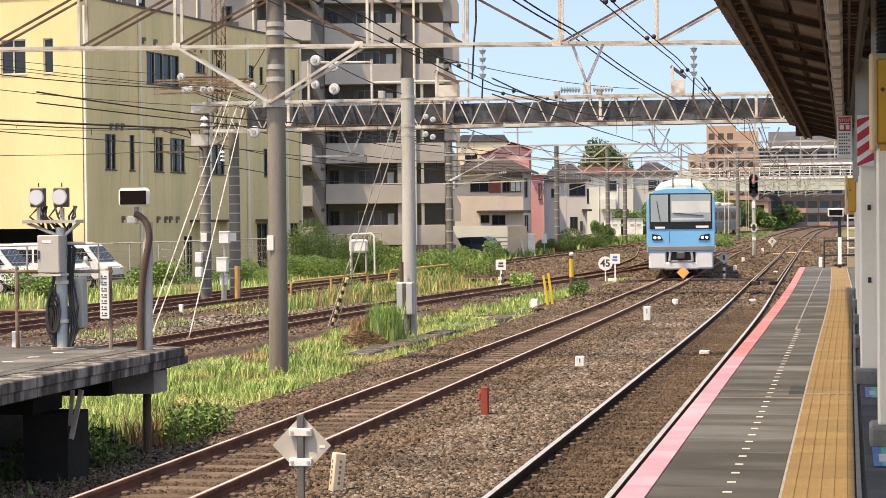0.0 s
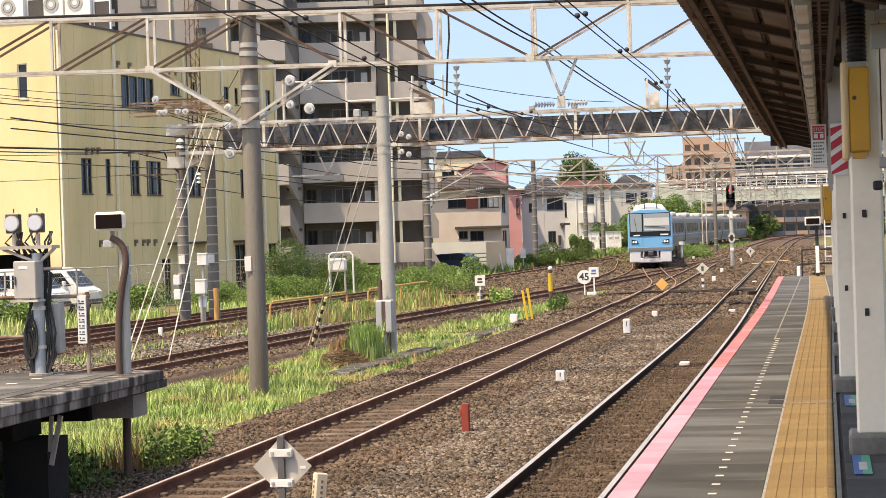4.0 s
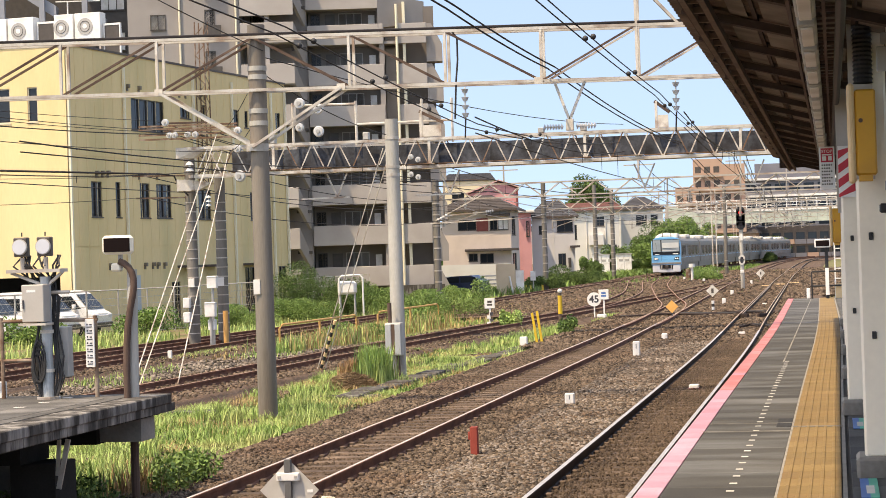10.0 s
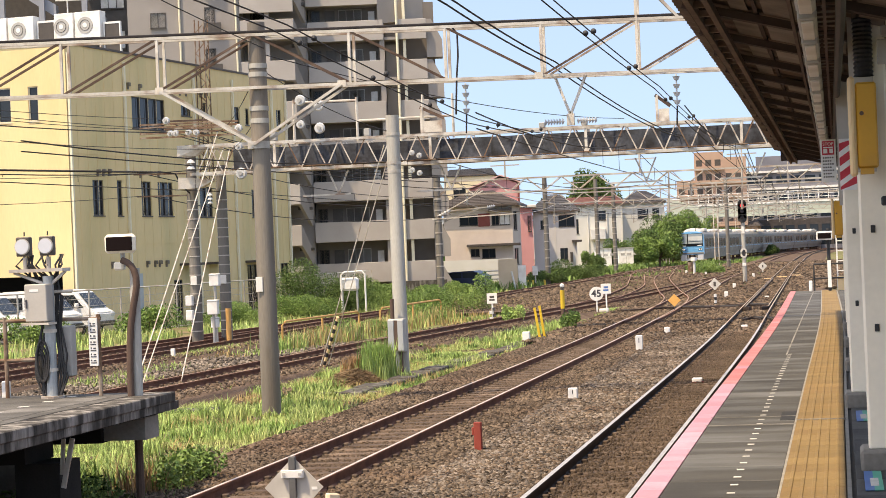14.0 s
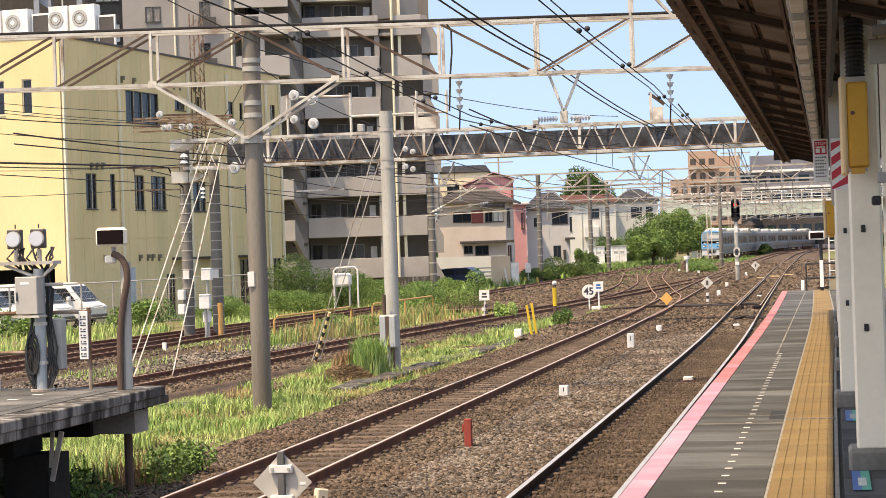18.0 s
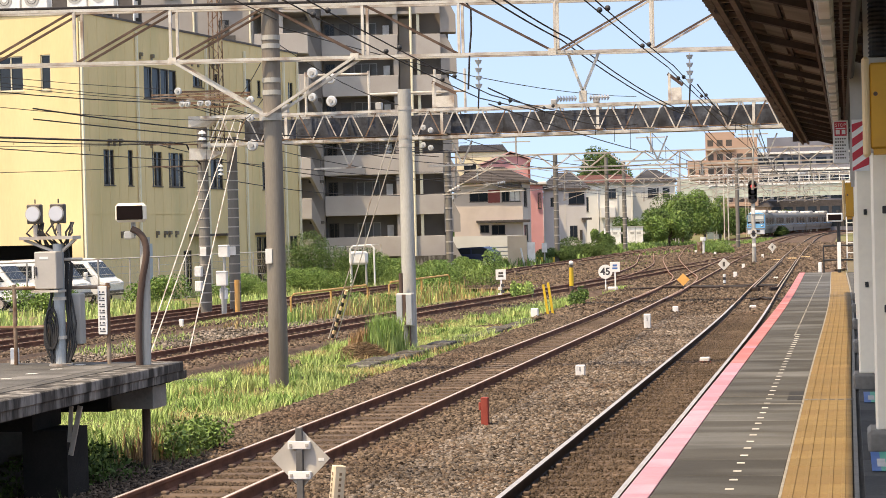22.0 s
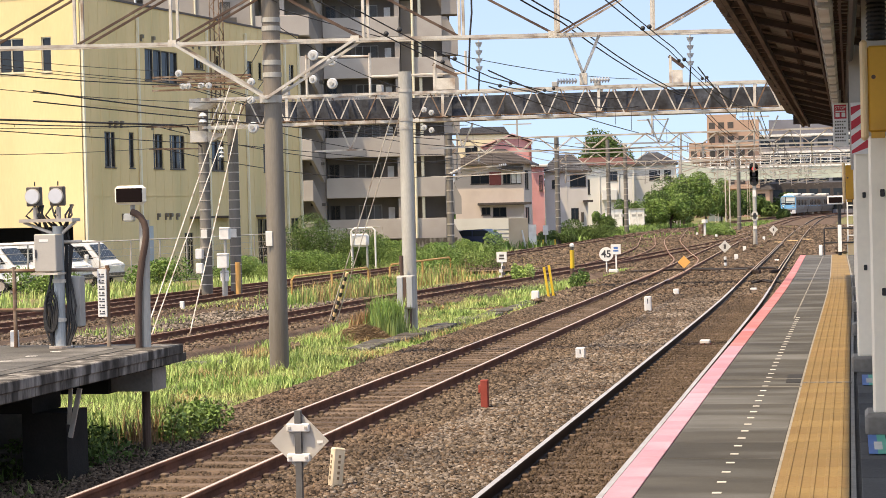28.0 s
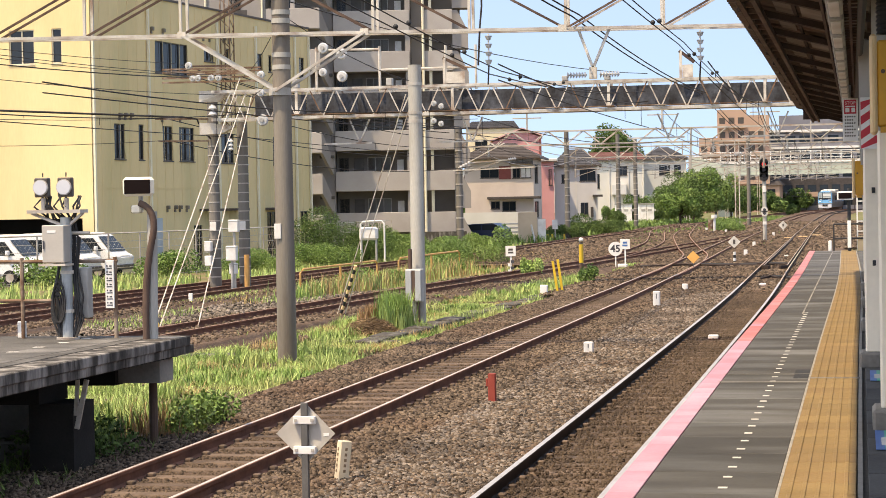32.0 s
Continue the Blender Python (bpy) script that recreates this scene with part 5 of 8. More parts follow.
wire("feeder_wire", [Vector(q) for q in ((-24.5, 20, 5.2), (-24.0, 45, 5.28), (-22.3, 65.9, 5.72), (-21.95, 66.2, 5.66), (-21.85, 66.4, 5.3), (-21.64, 66.72, 5.0))], 0.03, "thick black power cable running to the gantry pole")

# ---- buildings ----


def cells(u0, u1, z0, z1, holes, put):
    """One closed sheet of boxes with openings left out."""
    us = sorted({u0, u1, *[h[0] for h in holes], *[h[1] for h in holes]})
    zs = sorted({z0, z1, *[h[2] for h in holes], *[h[3] for h in holes]})
    us, zs = [u for u in us if u0 <= u <= u1], [z for z in zs if z0 <= z <= z1]
    bm = bmesh.new()
    for a, b in zip(us, us[1:]):
        for c, d in zip(zs, zs[1:]):
            if not any(h[0] <= a and b <= h[1] and h[2] <= c and d <= h[3] for h in holes):
                put(bm, a, b, c, d)
    bmesh.ops.remove_doubles(bm, verts=bm.verts[:], dist=1e-4)
    seen = {}
    for f in bm.faces:
        seen.setdefault(frozenset(f.verts), []).append(f)
    twin = [f for fs in seen.values() if len(fs) > 1 for f in fs]
    inner = {}
    for f in bm.faces:
        c = f.calc_center_median()
        inner.setdefault((round(c.x, 3), round(c.y, 3), round(c.z, 3)), []).append(f)
    twin = {f for fs in inner.values() if len(fs) > 1 for f in fs} | set(twin)
    bmesh.ops.delete(bm, geom=list(twin), context="FACES")
    return bm


def wall(parent, axis, at, u0, u1, z0, z1, thick, holes, material, name="wall", label=""):
    """A thick wall with openings. axis x: it runs along x and faces -y; axis y: it runs along y and faces +x."""
    bm = cells(u0, u1, z0, z1, holes, lambda bm, a, b, c, d: box(bm, a, b, at, at + thick, c, d) if axis == "x" else box(bm, at - thick, at, a, b, c, d))
    return part(name, bm, material, parent, label)


def window(parent, axis, at, u0, u1, z0, z1, mull=1, frame_mat=None, depth=0.1, name="window", glass=None, fw=0.05):
    frame_mat, glass = frame_mat or M_SASH, glass or M_GLASS

    def bx(bm, a, b, c, d, p, q):
        return box(bm, a, b, at + p, at + q, c, d) if axis == "x" else box(bm, at - q, at - p, a, b, c, d)
    holes = []
    for k in range(mull + 1):
        a = u0 + (u1 - u0) * k / (mull + 1) + (fw if k == 0 else fw / 2)
        b = u0 + (u1 - u0) * (k + 1) / (mull + 1) - (fw if k == mull else fw / 2)
        holes.append((a, b, z0 + fw, z1 - fw))
    bm = cells(u0, u1, z0, z1, holes, lambda bm, a, b, c, d: bx(bm, a, b, c, d, depth - 0.05, depth + 0.03))
    w = part(name, bm, frame_mat, parent)
    part("pane", bx(bmesh.new(), u0 + fw, u1 - fw, z0 + fw, z1 - fw, depth, depth + 0.02), glass, w)
    bm = bx(bmesh.new(), u0 - 0.04, u1 + 0.04, z0 - 0.05, z0 - 0.002, -0.04, 0.05)
    part("sill", bm, frame_mat, w)
    return w


M_TRIM_DARK = mat("dark_trim", (0.10, 0.075, 0.06), (0.08, 0.06, 0.05), 2, 0.6, bump=0)
M_TRIM_LIGHT = mat("pale_trim", (0.62, 0.56, 0.42), (0.56, 0.50, 0.37), 2, 0.6, bump=0)
M_DARK = mat("dark_interior", (0.03, 0.028, 0.026), (0.02, 0.02, 0.02), 2, 0.9, bump=0)
M_PIPE = mat("pale_pipe", (0.78, 0.71, 0.53), (0.72, 0.65, 0.47), 2, 0.5, bump=0)

yel = thing("yellow_building", -33.2, 85.3, -0.3, "three-storey yellow sided building beside the car park", "building", rz=-7)
H = 12.85
sh = [(6.38, 9.92, 9.39, 10.9), (11.8, 12.95, 10.25, 10.9), (14.25, 14.8, 10.5, 11.05), (18.19, 19.06, 10.15, 11.05), (19.76, 20.27, 10.15, 11.05), (24.09, 24.79, 10.1, 11.2),
      (2.13, 3.18, 5.23, 6.85), (4.52, 5.05, 5.23, 6.88), (7.04, 8.08, 5.23, 6.88), (8.81, 10.47, 5.23, 6.88), (13.61, 15.15, 5.2, 6.7), (20.2, 20.8, 5.2, 6.7),
      (19.22, 20.63, 0.3, 2.67), (23.84, 24.96, 0.4, 2.67), (10.2, 11.2, 0.0, 2.1)]
wall(yel, "y", 0, 0, 25.5, 0, H, 0.25, sh, M_YELLOW_WALL)
su = [(-4.05, -2.78, 9.5, 11.05), (-1.9, -1.4, 9.5, 11.05), (-8.6, -7.4, 9.5, 11.05), (-12.5, -0.55, 0, 2.58)]
wall(yel, "x", 0, -32, -0.25, 0, H, 0.25, su, M_YELLOW_WALL)
wall(yel, "x", 25.25, -32, -0.25, 0, H, 0.25, [], M_YELLOW_WALL)
part("roof_deck", B(-32, -0.25, 0.25, 25.25, H - 0.3, H - 0.1), M_CONC, yel)
part("floor_slab", B(-32, -0.25, 0.25, 25.25, 7.6, 7.8), M_DARK, yel)
# near-black back and ceiling paint in the shade inside the bay
part("garage_back", B(-13, -0.3, 5.5, 5.6, 0, 2.9), M_DARK, yel, "garage back wall painted near black for the bay's shade")
part("garage_ceiling", B(-13, -0.3, 0.25, 5.5, 2.85, 2.9), M_DARK, yel)
for k, (a, b, c, d) in enumerate(sh):
    window(yel, "y", 0, a, b, c, d, 3 if b - a > 2 else (1 if b - a > 0.9 else 0), name="window" if c > 1 else "door")
for a, b, c, d in su[:3]:
    window(yel, "x", 0, a, b, c, d, 1 if b - a > 1 else 0, frame_mat=M_TRIM_LIGHT)
part("parapet_cap", box(B(-32.05, 0.05, -0.05, 0.3, H, H + 0.1), -0.3, 0.05, 0.3, 25.55, H, H + 0.1), M_TRIM_DARK, yel)
for y in (0.12, 5.55, 13.2, 18.0, 23.3, 25.3):
    part("downpipe", box(bmesh.new(), 0.02, 0.13, y - 0.06, y + 0.06, 0.2, H - 0.4), M_PIPE, yel, "pale square downpipe")
seam = mesh_of("wall_seam", B(0.0, 0.012, -0.012, 0.012, 0.2, H - 0.05), M_YELLOW_WALL)
for k in range(27):
    o = new("wall_seam", seam)
    o.parent = yel
    o.matrix_local = pose(0, 0.9 + 0.9 * k, 0)
for z in (3.9, 8.0):
    part("floor_band", box(bmesh.new(), 0.0, 0.02, 0.2, 25.2, z, z + 0.05), M_YELLOW_WALL, yel)
M_VENT = mat("bronze_vent", (0.20, 0.165, 0.12), (0.14, 0.115, 0.085), 3, 0.6, bump=0.05)
for y, z in ((3.68, 2.95), (7.29, 2.93), (8.14, 2.93), (8.64, 2.93), (9.39, 2.92), (2.63, 7.17), (3.18, 7.19), (3.74, 7.21), (6.0, 11.35), (7.2, 11.35), (11.7, 11.4), (12.4, 11.4), (14.1, 11.45), (14.7, 11.45), (6.95, 7.2), (8.9, 7.25)):
    part("wall_vent", box(box(bmesh.new(), 0.0, 0.16, y - 0.09, y + 0.09, z - 0.02, z + 0.16, bevel=0.02), 0.0, 0.05, y - 0.075, y + 0.075, z - 0.16, z - 0.021), M_VENT, yel, "small bronze hooded vent")
for y0, y1 in ((10.9, 12.4), (13.9, 15.4), (19.0, 20.8)):
    part("door_awning", box(bmesh.new(), 0.0, 0.7, y0, y1, 2.78, 2.9), M_TRIM_DARK, yel)
for a, b in ((-8.7, -7.27), (-7.18, -5.78), (-4.64, -3.62), (-3.53, -2.16)):
    ac = thing("outdoor_unit", 0, 0, 0, "white air conditioner unit on a steel roof rack", "air conditioner", "roof air conditioners")
    ac.matrix_world = yel.matrix_basis @ pose((a + b) / 2, 8.0, H - 0.1)
    w = (b - a) / 2
    part("case", B(-w, w, -0.3, 0.3, 1.0, 2.5, bevel=0.02), M_WHITE, ac)
    part("fan_grille", R((-0.12, -0.305, 1.85), (-0.12, -0.33, 1.85), 0.40, 24), M_GREYBOX, ac)
    part("fan_hub", R((-0.12, -0.33, 1.85), (-0.12, -0.345, 1.85), 0.12, 14), M_WHITE, ac)
    part("fan_guard", tube(bmesh.new(), [(-0.12 + 0.26 * math.cos(t), -0.338, 1.85 + 0.26 * math.sin(t)) for t in np.linspace(0, 6.29, 21)], 0.012, 4), M_SASH, ac)
    for x in (-w + 0.06, w - 0.06):
        part("rack_leg", B(x - 0.04, x + 0.04, -0.25, 0.25, 0, 1.0), M_STEEL, ac)
for a, b, h in ((-5.69, -4.73, 2.25), (-2.11, -1.21, 1.95)):
    lv = thing("roof_louvre", 0, 0, 0, "dark louvre screen with white frame on the roof", "louvre", "roof louvres")
    lv.matrix_world = yel.matrix_basis @ pose((a + b) / 2, 8.0, H - 0.1)
    w = (b - a) / 2
    part("panel", B(-w + 0.06, w - 0.06, -0.05, 0.05, 0.06, h - 0.1), M_SASH, lv)
    bm = B(-w, -w + 0.06, -0.07, 0.07, 0, h)
    box(bm, w - 0.06, w, -0.07, 0.07, 0, h)
    box(bm, -w + 0.06, w - 0.06, -0.07, 0.07, h - 0.1, h)
    part("frame", bm, M_WHITE, lv)
mast = thing("lattice_mast", 0, 0, 0, "rusty lattice antenna mast behind the wall", "mast")
mast.matrix_world = yel.matrix_basis @ pose(0.27, 14.0, 0)
bm = bmesh.new()
for sx, sy in ((-0.25, -0.25), (0.25, -0.25), (0.25, 0.25), (-0.25, 0.25)):
    rod(bm, (sx, sy, 7.0), (sx, sy, 15.2), 0.035, 5)
part("leg", bm, M_RUSTSTEEL, mast)
bm = bmesh.new()
for k in range(14, 30):
    s = 1 if k % 2 else -1
    rod(bm, (-0.25 * s, -0.25, 0.5 * k), (0.25 * s, -0.25, 0.5 * k + 0.5), 0.022, 4)
    rod(bm, (0.25, -0.25 * s, 0.5 * k), (0.25, 0.25 * s, 0.5 * k + 0.5), 0.022, 4)
part("bracing", bm, M_RUSTSTEEL, mast)

# apartment block
apt = thing("apartment_block", -35.46, 137.83, -0.3, "tall grey-brown apartment block with open corridors", "apartment block", rz=11.25)
TOPS = [19.28, 16.46, 13.62, 10.90, 8.12, 5.30, 2.40]
part("core", B(-0.25, 8.6, 1.55, 6, 0, 20.6), M_APT_CORE, apt, "brown-grey rear corridor wall, darkened for the recess shade")
part("roof_fascia", B(-0.3, 4.7, -0.25, 6, 20.38, 21.4), M_APT_LIGHT, apt)
bm = bmesh.new()
v = [bm.verts.new(q) for q in ((4.7, -0.25, 19.0), (4.7, -0.25, 21.4), (7.95, 1.6, 20.95), (7.95, 1.6, 19.4))]
bm.faces.new(v)
r_ = bmesh.ops.extrude_face_region(bm, geom=bm.faces[:])
for q in r_["geom"]:
    if isinstance(q, bmesh.types.BMVert):
        q.co += Vector((-0.2, 3.0, 0))
part("roof_corner", bm, M_APT, apt)
part("roof_hatch", B(2.3, 4.2, 3, 6, 21.4, 22.1), M_APT_LIGHT, apt)
part("aerial", R((-0.4, 1, 21.4), (-0.4, 1, 24.2), 0.05, 6), M_WIRE, apt)
for f, zt in enumerate(TOPS):
    part("corridor_parapet", B(-0.25, 5.05, -0.22, -0.02, zt - 1.40, zt, bevel=0.02), M_APT_LIGHT, apt, "grey tiled corridor parapet")
    part("corridor_slab", B(-0.25, 6.0, -0.02, 1.55, zt - 1.40, zt - 1.2), M_APT, apt)
    part("stair_parapet", B(6.05, 8.05, -0.22, 0.0, zt - 1.42, zt - 0.02, bevel=0.02), M_APT_LIGHT, apt)
    bm = bmesh.new()
    v = [bm.verts.new(q) for q in ((8.05, 0.25, zt - 2.7), (8.05, 0.25, zt - 0.02), (8.4, 0.25, zt - 0.02), (9.15, 0.25, zt - 1.5), (9.15, 0.25, zt - 2.7))]
    bm.faces.new(v)
    r_ = bmesh.ops.extrude_face_region(bm, geom=bm.faces[:])
    for q in r_["geom"]:
        if isinstance(q, bmesh.types.BMVert):
            q.co.y += 1.6
    part("stair_fin", bm, M_APT, apt)
    z0 = zt - 1.2
    window(apt, "x", 1.45, 1.9, 3.55, z0 + 0.85, z0 + 2.2, 2, frame_mat=M_GREYBOX, glass=M_REFLECT_GLASS)
    window(apt, "x", 1.45, -0.1, 0.6, z0 + 0.75, z0 + 2.2, 1)
    d = part("door", B(0.95, 1.65, 1.46, 1.54, z0, z0 + 2.15), M_SASH, apt, "dark entrance door")
    part("meter_box", B(4.0, 4.45, 1.40, 1.54, z0 + 0.7, z0 + 2.0), M_WHITE, apt)
    part("stairwell", B(5.15, 6.0, 1.2, 1.5, z0, z0 + 2.4), M_APT, apt, "recessed stairwell wall")
part("end_wall", B(4.75, 5.1, -0.02, 1.55, 0, 20.4), M_APT, apt)
part("corridor_pipe", tube(bmesh.new(), [(6.0, -0.35, 20.6), (6.0, -0.35, 0.9), (5.85, -0.35, 0.6), (5.75, -0.35, 0.3)], 0.09, 8), M_PIPE, apt)
part("stair_column", B(6.4, 6.6, 0.05, 1.5, 0, 20.8), M_PIPE, apt)
part("ground_wall", B(5.0, 8.8, -1.2, -0.9, 0.0, 1.0), M_CONC_DARK, apt, "low dark boundary wall")
# left wing of the apartment block
part("wing_wall", B(-12.3, -4.7, -3.0, 6, 0, 27), M_APT, apt, "grey-brown tiled wing wall")
part("wing_core", B(-4.7, -0.3, 0.2, 6, 0, 27), M_APT, apt)
for f in range(10):
    zt = 24.95 - 2.83 * f
    part("balcony_parapet", B(-4.68, -1.0, -3.0, -2.8, zt - 2.35 if f == 1 else zt - 1.4, zt, bevel=0.02), M_APT_LIGHT, apt)
    part("balcony_slab", B(-4.68, -1.0, -2.8, 0.2, zt - 1.45, zt - 1.25), M_APT, apt)
    bm = bmesh.new()
    v = [bm.verts.new(q) for q in ((-1.0, -2.8, zt), (-1.0, -2.8, zt - 1.4), (-0.35, -0.6, zt - 2.9), (-0.35, -0.6, zt - 1.9))]
    bm.faces.new(v)
    r_ = bmesh.ops.extrude_face_region(bm, geom=bm.faces[:])
    for q in r_["geom"]:
        if isinstance(q, bmesh.types.BMVert):
            q.co.x -= 0.2
    part("balcony_fin", bm, M_APT, apt)
    part("fin_ledge", B(-1.3, -0.3, -1.2, -0.4, zt - 1.75, zt - 1.55), M_SASH, apt)
    part("balcony_post", B(-3.0, -2.7, -2.7, -2.4, zt, zt + 1.4), M_APT_LIGHT, apt)
    window(apt, "x", 0.1, -4.2, -3.1, zt - 1.2, zt + 0.9, 1)
    window(apt, "x", -3.1, -7.05, -6.35, zt - 0.9, zt + 1.0, 0)
    part("slit_rail", B(-7.1, -5.9, -3.35, -3.25, zt - 0.9, zt - 0.1), M_SASH, apt)
    if f < 3:
        window(apt, "x", -3.1, -10.75, -9.7, zt - 0.3, zt + 0.75, 1, frame_mat=M_SASH, glass=M_WHITE)
for x in (-8.75, -4.9):
    part("wing_pipe", R((x, -3.1, 0), (x, -3.1, 27), 0.07, 8), M_PIPE, apt)
# steel stair tower beside the wing
tower = thing("stair_tower", 0, 0, 0, "grey steel fire escape beside a dark balcony wall", "fire escape")
tower.matrix_world = apt.matrix_basis
M_TOWER = mat("tower_steel", (0.30, 0.31, 0.34), (0.25, 0.26, 0.29), 1, 0.6, bump=0.05, spread=0.08)
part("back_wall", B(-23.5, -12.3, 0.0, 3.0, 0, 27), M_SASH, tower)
for x in (-20.6, -17.9, -15.0):
    part("post", B(x - 0.18, x + 0.18, -4.3, -3.9, 0, 27), M_TOWER, tower)
for k in range(4):
    z = 17.2 + 2.83 * k
    bm = bmesh.new()
    v = [bm.verts.new(q) for q in ((-20.4, -3.9, z + 2.2), (-20.4, -3.9, z + 2.9), (-17.0, -3.9, z + 0.75), (-17.0, -3.9, z - 0.1))]
    bm.faces.new(v)
    r_ = bmesh.ops.extrude_face_region(bm, geom=bm.faces[:])
    for q in r_["geom"]:
        if isinstance(q, bmesh.types.BMVert):
            q.co.y += 1.0
    part("flight", bm, M_TOWER, tower)
    part("landing", B(-17.0, -14.0, -4.0, -1.0, z - 0.15, z + 0.05), M_TOWER, tower)
    part("landing_parapet", B(-23.0, -20.2, -4.0, -3.8, z + 1.2, z + 2.6), M_TOWER, tower)
    part("landing_rail", R((-17.0, -3.95, z + 1.0), (-14.0, -3.95, z + 1.0), 0.04, 6), M_WHITE, tower)
    window(tower, "x", -0.15, -14.6, -12.9, z + 0.8, z + 2.1, 2, glass=M_WHITE)
    part("rail_post", R((-16.2, -3.95, z - 1.5), (-16.2, -3.95, z + 1.0), 0.05, 6), M_WHITE, tower)


def gable_house(name, x, y, rz, w, d, h, ridge, wall_mat, roof_mat, label, wins, hip=0.0, eave=0.45, z=-0.3, side_wins=()):
    """A house: four thick walls with windows in the front, and a pitched roof with eaves."""
    hs = thing(name, x, y, z, label, "house", rz=rz)
    holes = [(a, b, c, e) for a, b, c, e, *_ in wins]
    wall(hs, "x", 0, -w / 2, w / 2, 0, h, 0.2, holes, wall_mat)
    wall(hs, "y", w / 2, 0.2, d, 0, h, 0.2, list(side_wins), wall_mat, name="side_wall")
    for a, b, c, e in side_wins:
        window(hs, "y", w / 2, a, b, c, e, 1)
    part("side_wall", B(-w / 2, -w / 2 + 0.2, 0.2, d, 0, h), wall_mat, hs)
    part("rear_wall", B(-w / 2 + 0.2, w / 2 - 0.2, d - 0.2, d, 0, h), wall_mat, hs)
    for a, b, c, e, *m in wins:
        window(hs, "x", 0, a, b, c, e, 1, glass=m[0] if m else M_GLASS)
    bm = bmesh.new()
    x0, x1, y0, y1 = -w / 2 - eave, w / 2 + eave, -eave, d + eave
    r0, r1 = x0 + hip, x1 - hip
    pts = [(x0, y0, h), (x1, y0, h), (x1, y1, h), (x0, y1, h), (r0, (y0 + y1) / 2, ridge), (r1, (y0 + y1) / 2, ridge)]
    v = [bm.verts.new(q) for q in pts]
    for f in ((0, 1, 5, 4), (1, 2, 5), (2, 3, 4, 5), (3, 0, 4), (3, 2, 1, 0)):
        bm.faces.new([v[i] for i in f])
    part("roof", bm, roof_mat, hs)
    bm = B(x0, x1, y0 - 0.02, y0 + 0.1, h - 0.16, h - 0.003)
    box(bm, x1 - 0.1, x1 + 0.02, y0 + 0.1, y1, h - 0.16, h - 0.003)
    part("eave", bm, M_TRIM_DARK, hs)
    n = 9
    bm = bmesh.new()
    for k in range(n):
        t = (k + 0.5) / n
        ya, za = y0 + ((y1 - y0) / 2) * t, h + (ridge - h) * t
        bar(bm, (x0 + hip * t, ya, za + 0.02), (x1 - hip * t, ya, za + 0.02), 0.05, 0.03)
    part("tile_course", bm, roof_mat, hs)
    return hs


M_BEIGE = mat("beige_render", (0.62, 0.53, 0.46), (0.57, 0.48, 0.42), 0.5, 0.85, bump=0.1, fine=20, spread=0.05, stain=(0.48, 0.40, 0.35), stain_scale=0.5, stain_amount=0.35)
M_PINKWALL = mat("pink_render", (0.66, 0.33, 0.32), (0.60, 0.29, 0.28), 0.5, 0.85, bump=0.1, fine=20, spread=0.05, stain=(0.5, 0.28, 0.26), stain_scale=0.5, stain_amount=0.3)
M_PINKROOF = mat("pink_roof_sheet", (0.72, 0.45, 0.42), (0.66, 0.40, 0.37), 0.5, 0.8, bump=0.1, fine=10, spread=0.08)
M_PALEGREY = mat("pale_grey_render", (0.62, 0.60, 0.57), (0.56, 0.54, 0.51), 0.5, 0.85, bump=0.1, fine=20, spread=0.05)
M_OFFWHITE = mat("offwhite_render", (0.64, 0.615, 0.56), (0.58, 0.56, 0.51), 0.5, 0.85, bump=0.1, fine=20, spread=0.05, stain=(0.56, 0.52, 0.45), stain_scale=0.4, stain_amount=0.35)
M_CREAMWALL = mat("cream_render", (0.72, 0.64, 0.44), (0.66, 0.58, 0.40), 0.5, 0.85, bump=0.1, fine=20, spread=0.05)
M_ROOF = mat("roof_tile_dark", (0.085, 0.073, 0.068), (0.06, 0.052, 0.049), 1.5, 0.8, bump=0.3, fine=10, spread=0.15)
M_ROOF_GREY = mat("roof_tile_grey", (0.075, 0.075, 0.082), (0.055, 0.055, 0.06), 1.5, 0.7, bump=0.3, fine=10, spread=0.12)
M_ROOF_RED = mat("roof_red", (0.20, 0.095, 0.08), (0.16, 0.075, 0.065), 1.5, 0.7, bump=0.2, fine=10, spread=0.12)
M_SHUTTER = mat("red_shutter", (0.25, 0.06, 0.05), (0.21, 0.05, 0.04), 2, 0.6, bump=0.05)
h1 = gable_house("house", -29.27, 166.8, 4, 5.75, 8, 6.7, 7.97, M_BEIGE, M_ROOF, "two-storey beige rendered house with dark hipped roof",
                 [(-1.55, 0.0, 5.0, 5.85), (1.14, 1.77, 4.95, 5.8), (1.8, 2.68, 4.95, 5.8, M_WHITE), (-0.71, 0.03, 2.41, 3.04), (0.24, 1.37, 2.23, 3.02)], hip=2.5, eave=0.6,
                 side_wins=((1.2, 4.6, 4.5, 6.1), (1.0, 5.0, 1.6, 3.0)))
part("shutter", B(0.02, 1.0, -0.06, -0.005, 4.88, 5.95), M_SHUTTER, h1, "dark red window shutter")
part("window_hood", B(0.9, 2.85, -0.5, -0.01, 6.1, 6.3), M_ROOF, h1)
part("awning", B(-0.95, 3.5, -0.75, -0.01, 3.2, 3.42, bevel=0.03), M_ROOF, h1, "dark tiled awning over the lower windows")
part("base_band", B(-3.6, 2.9, -1.6, -1.5, 0.3, 2.15), M_PALEGREY, h1, "pale grey garden wall")
h2 = thing("house", -29.3, 178.0, -0.3, "salmon pink rendered house with a low gable", "house", rz=8.5)
bm = bmesh.new()
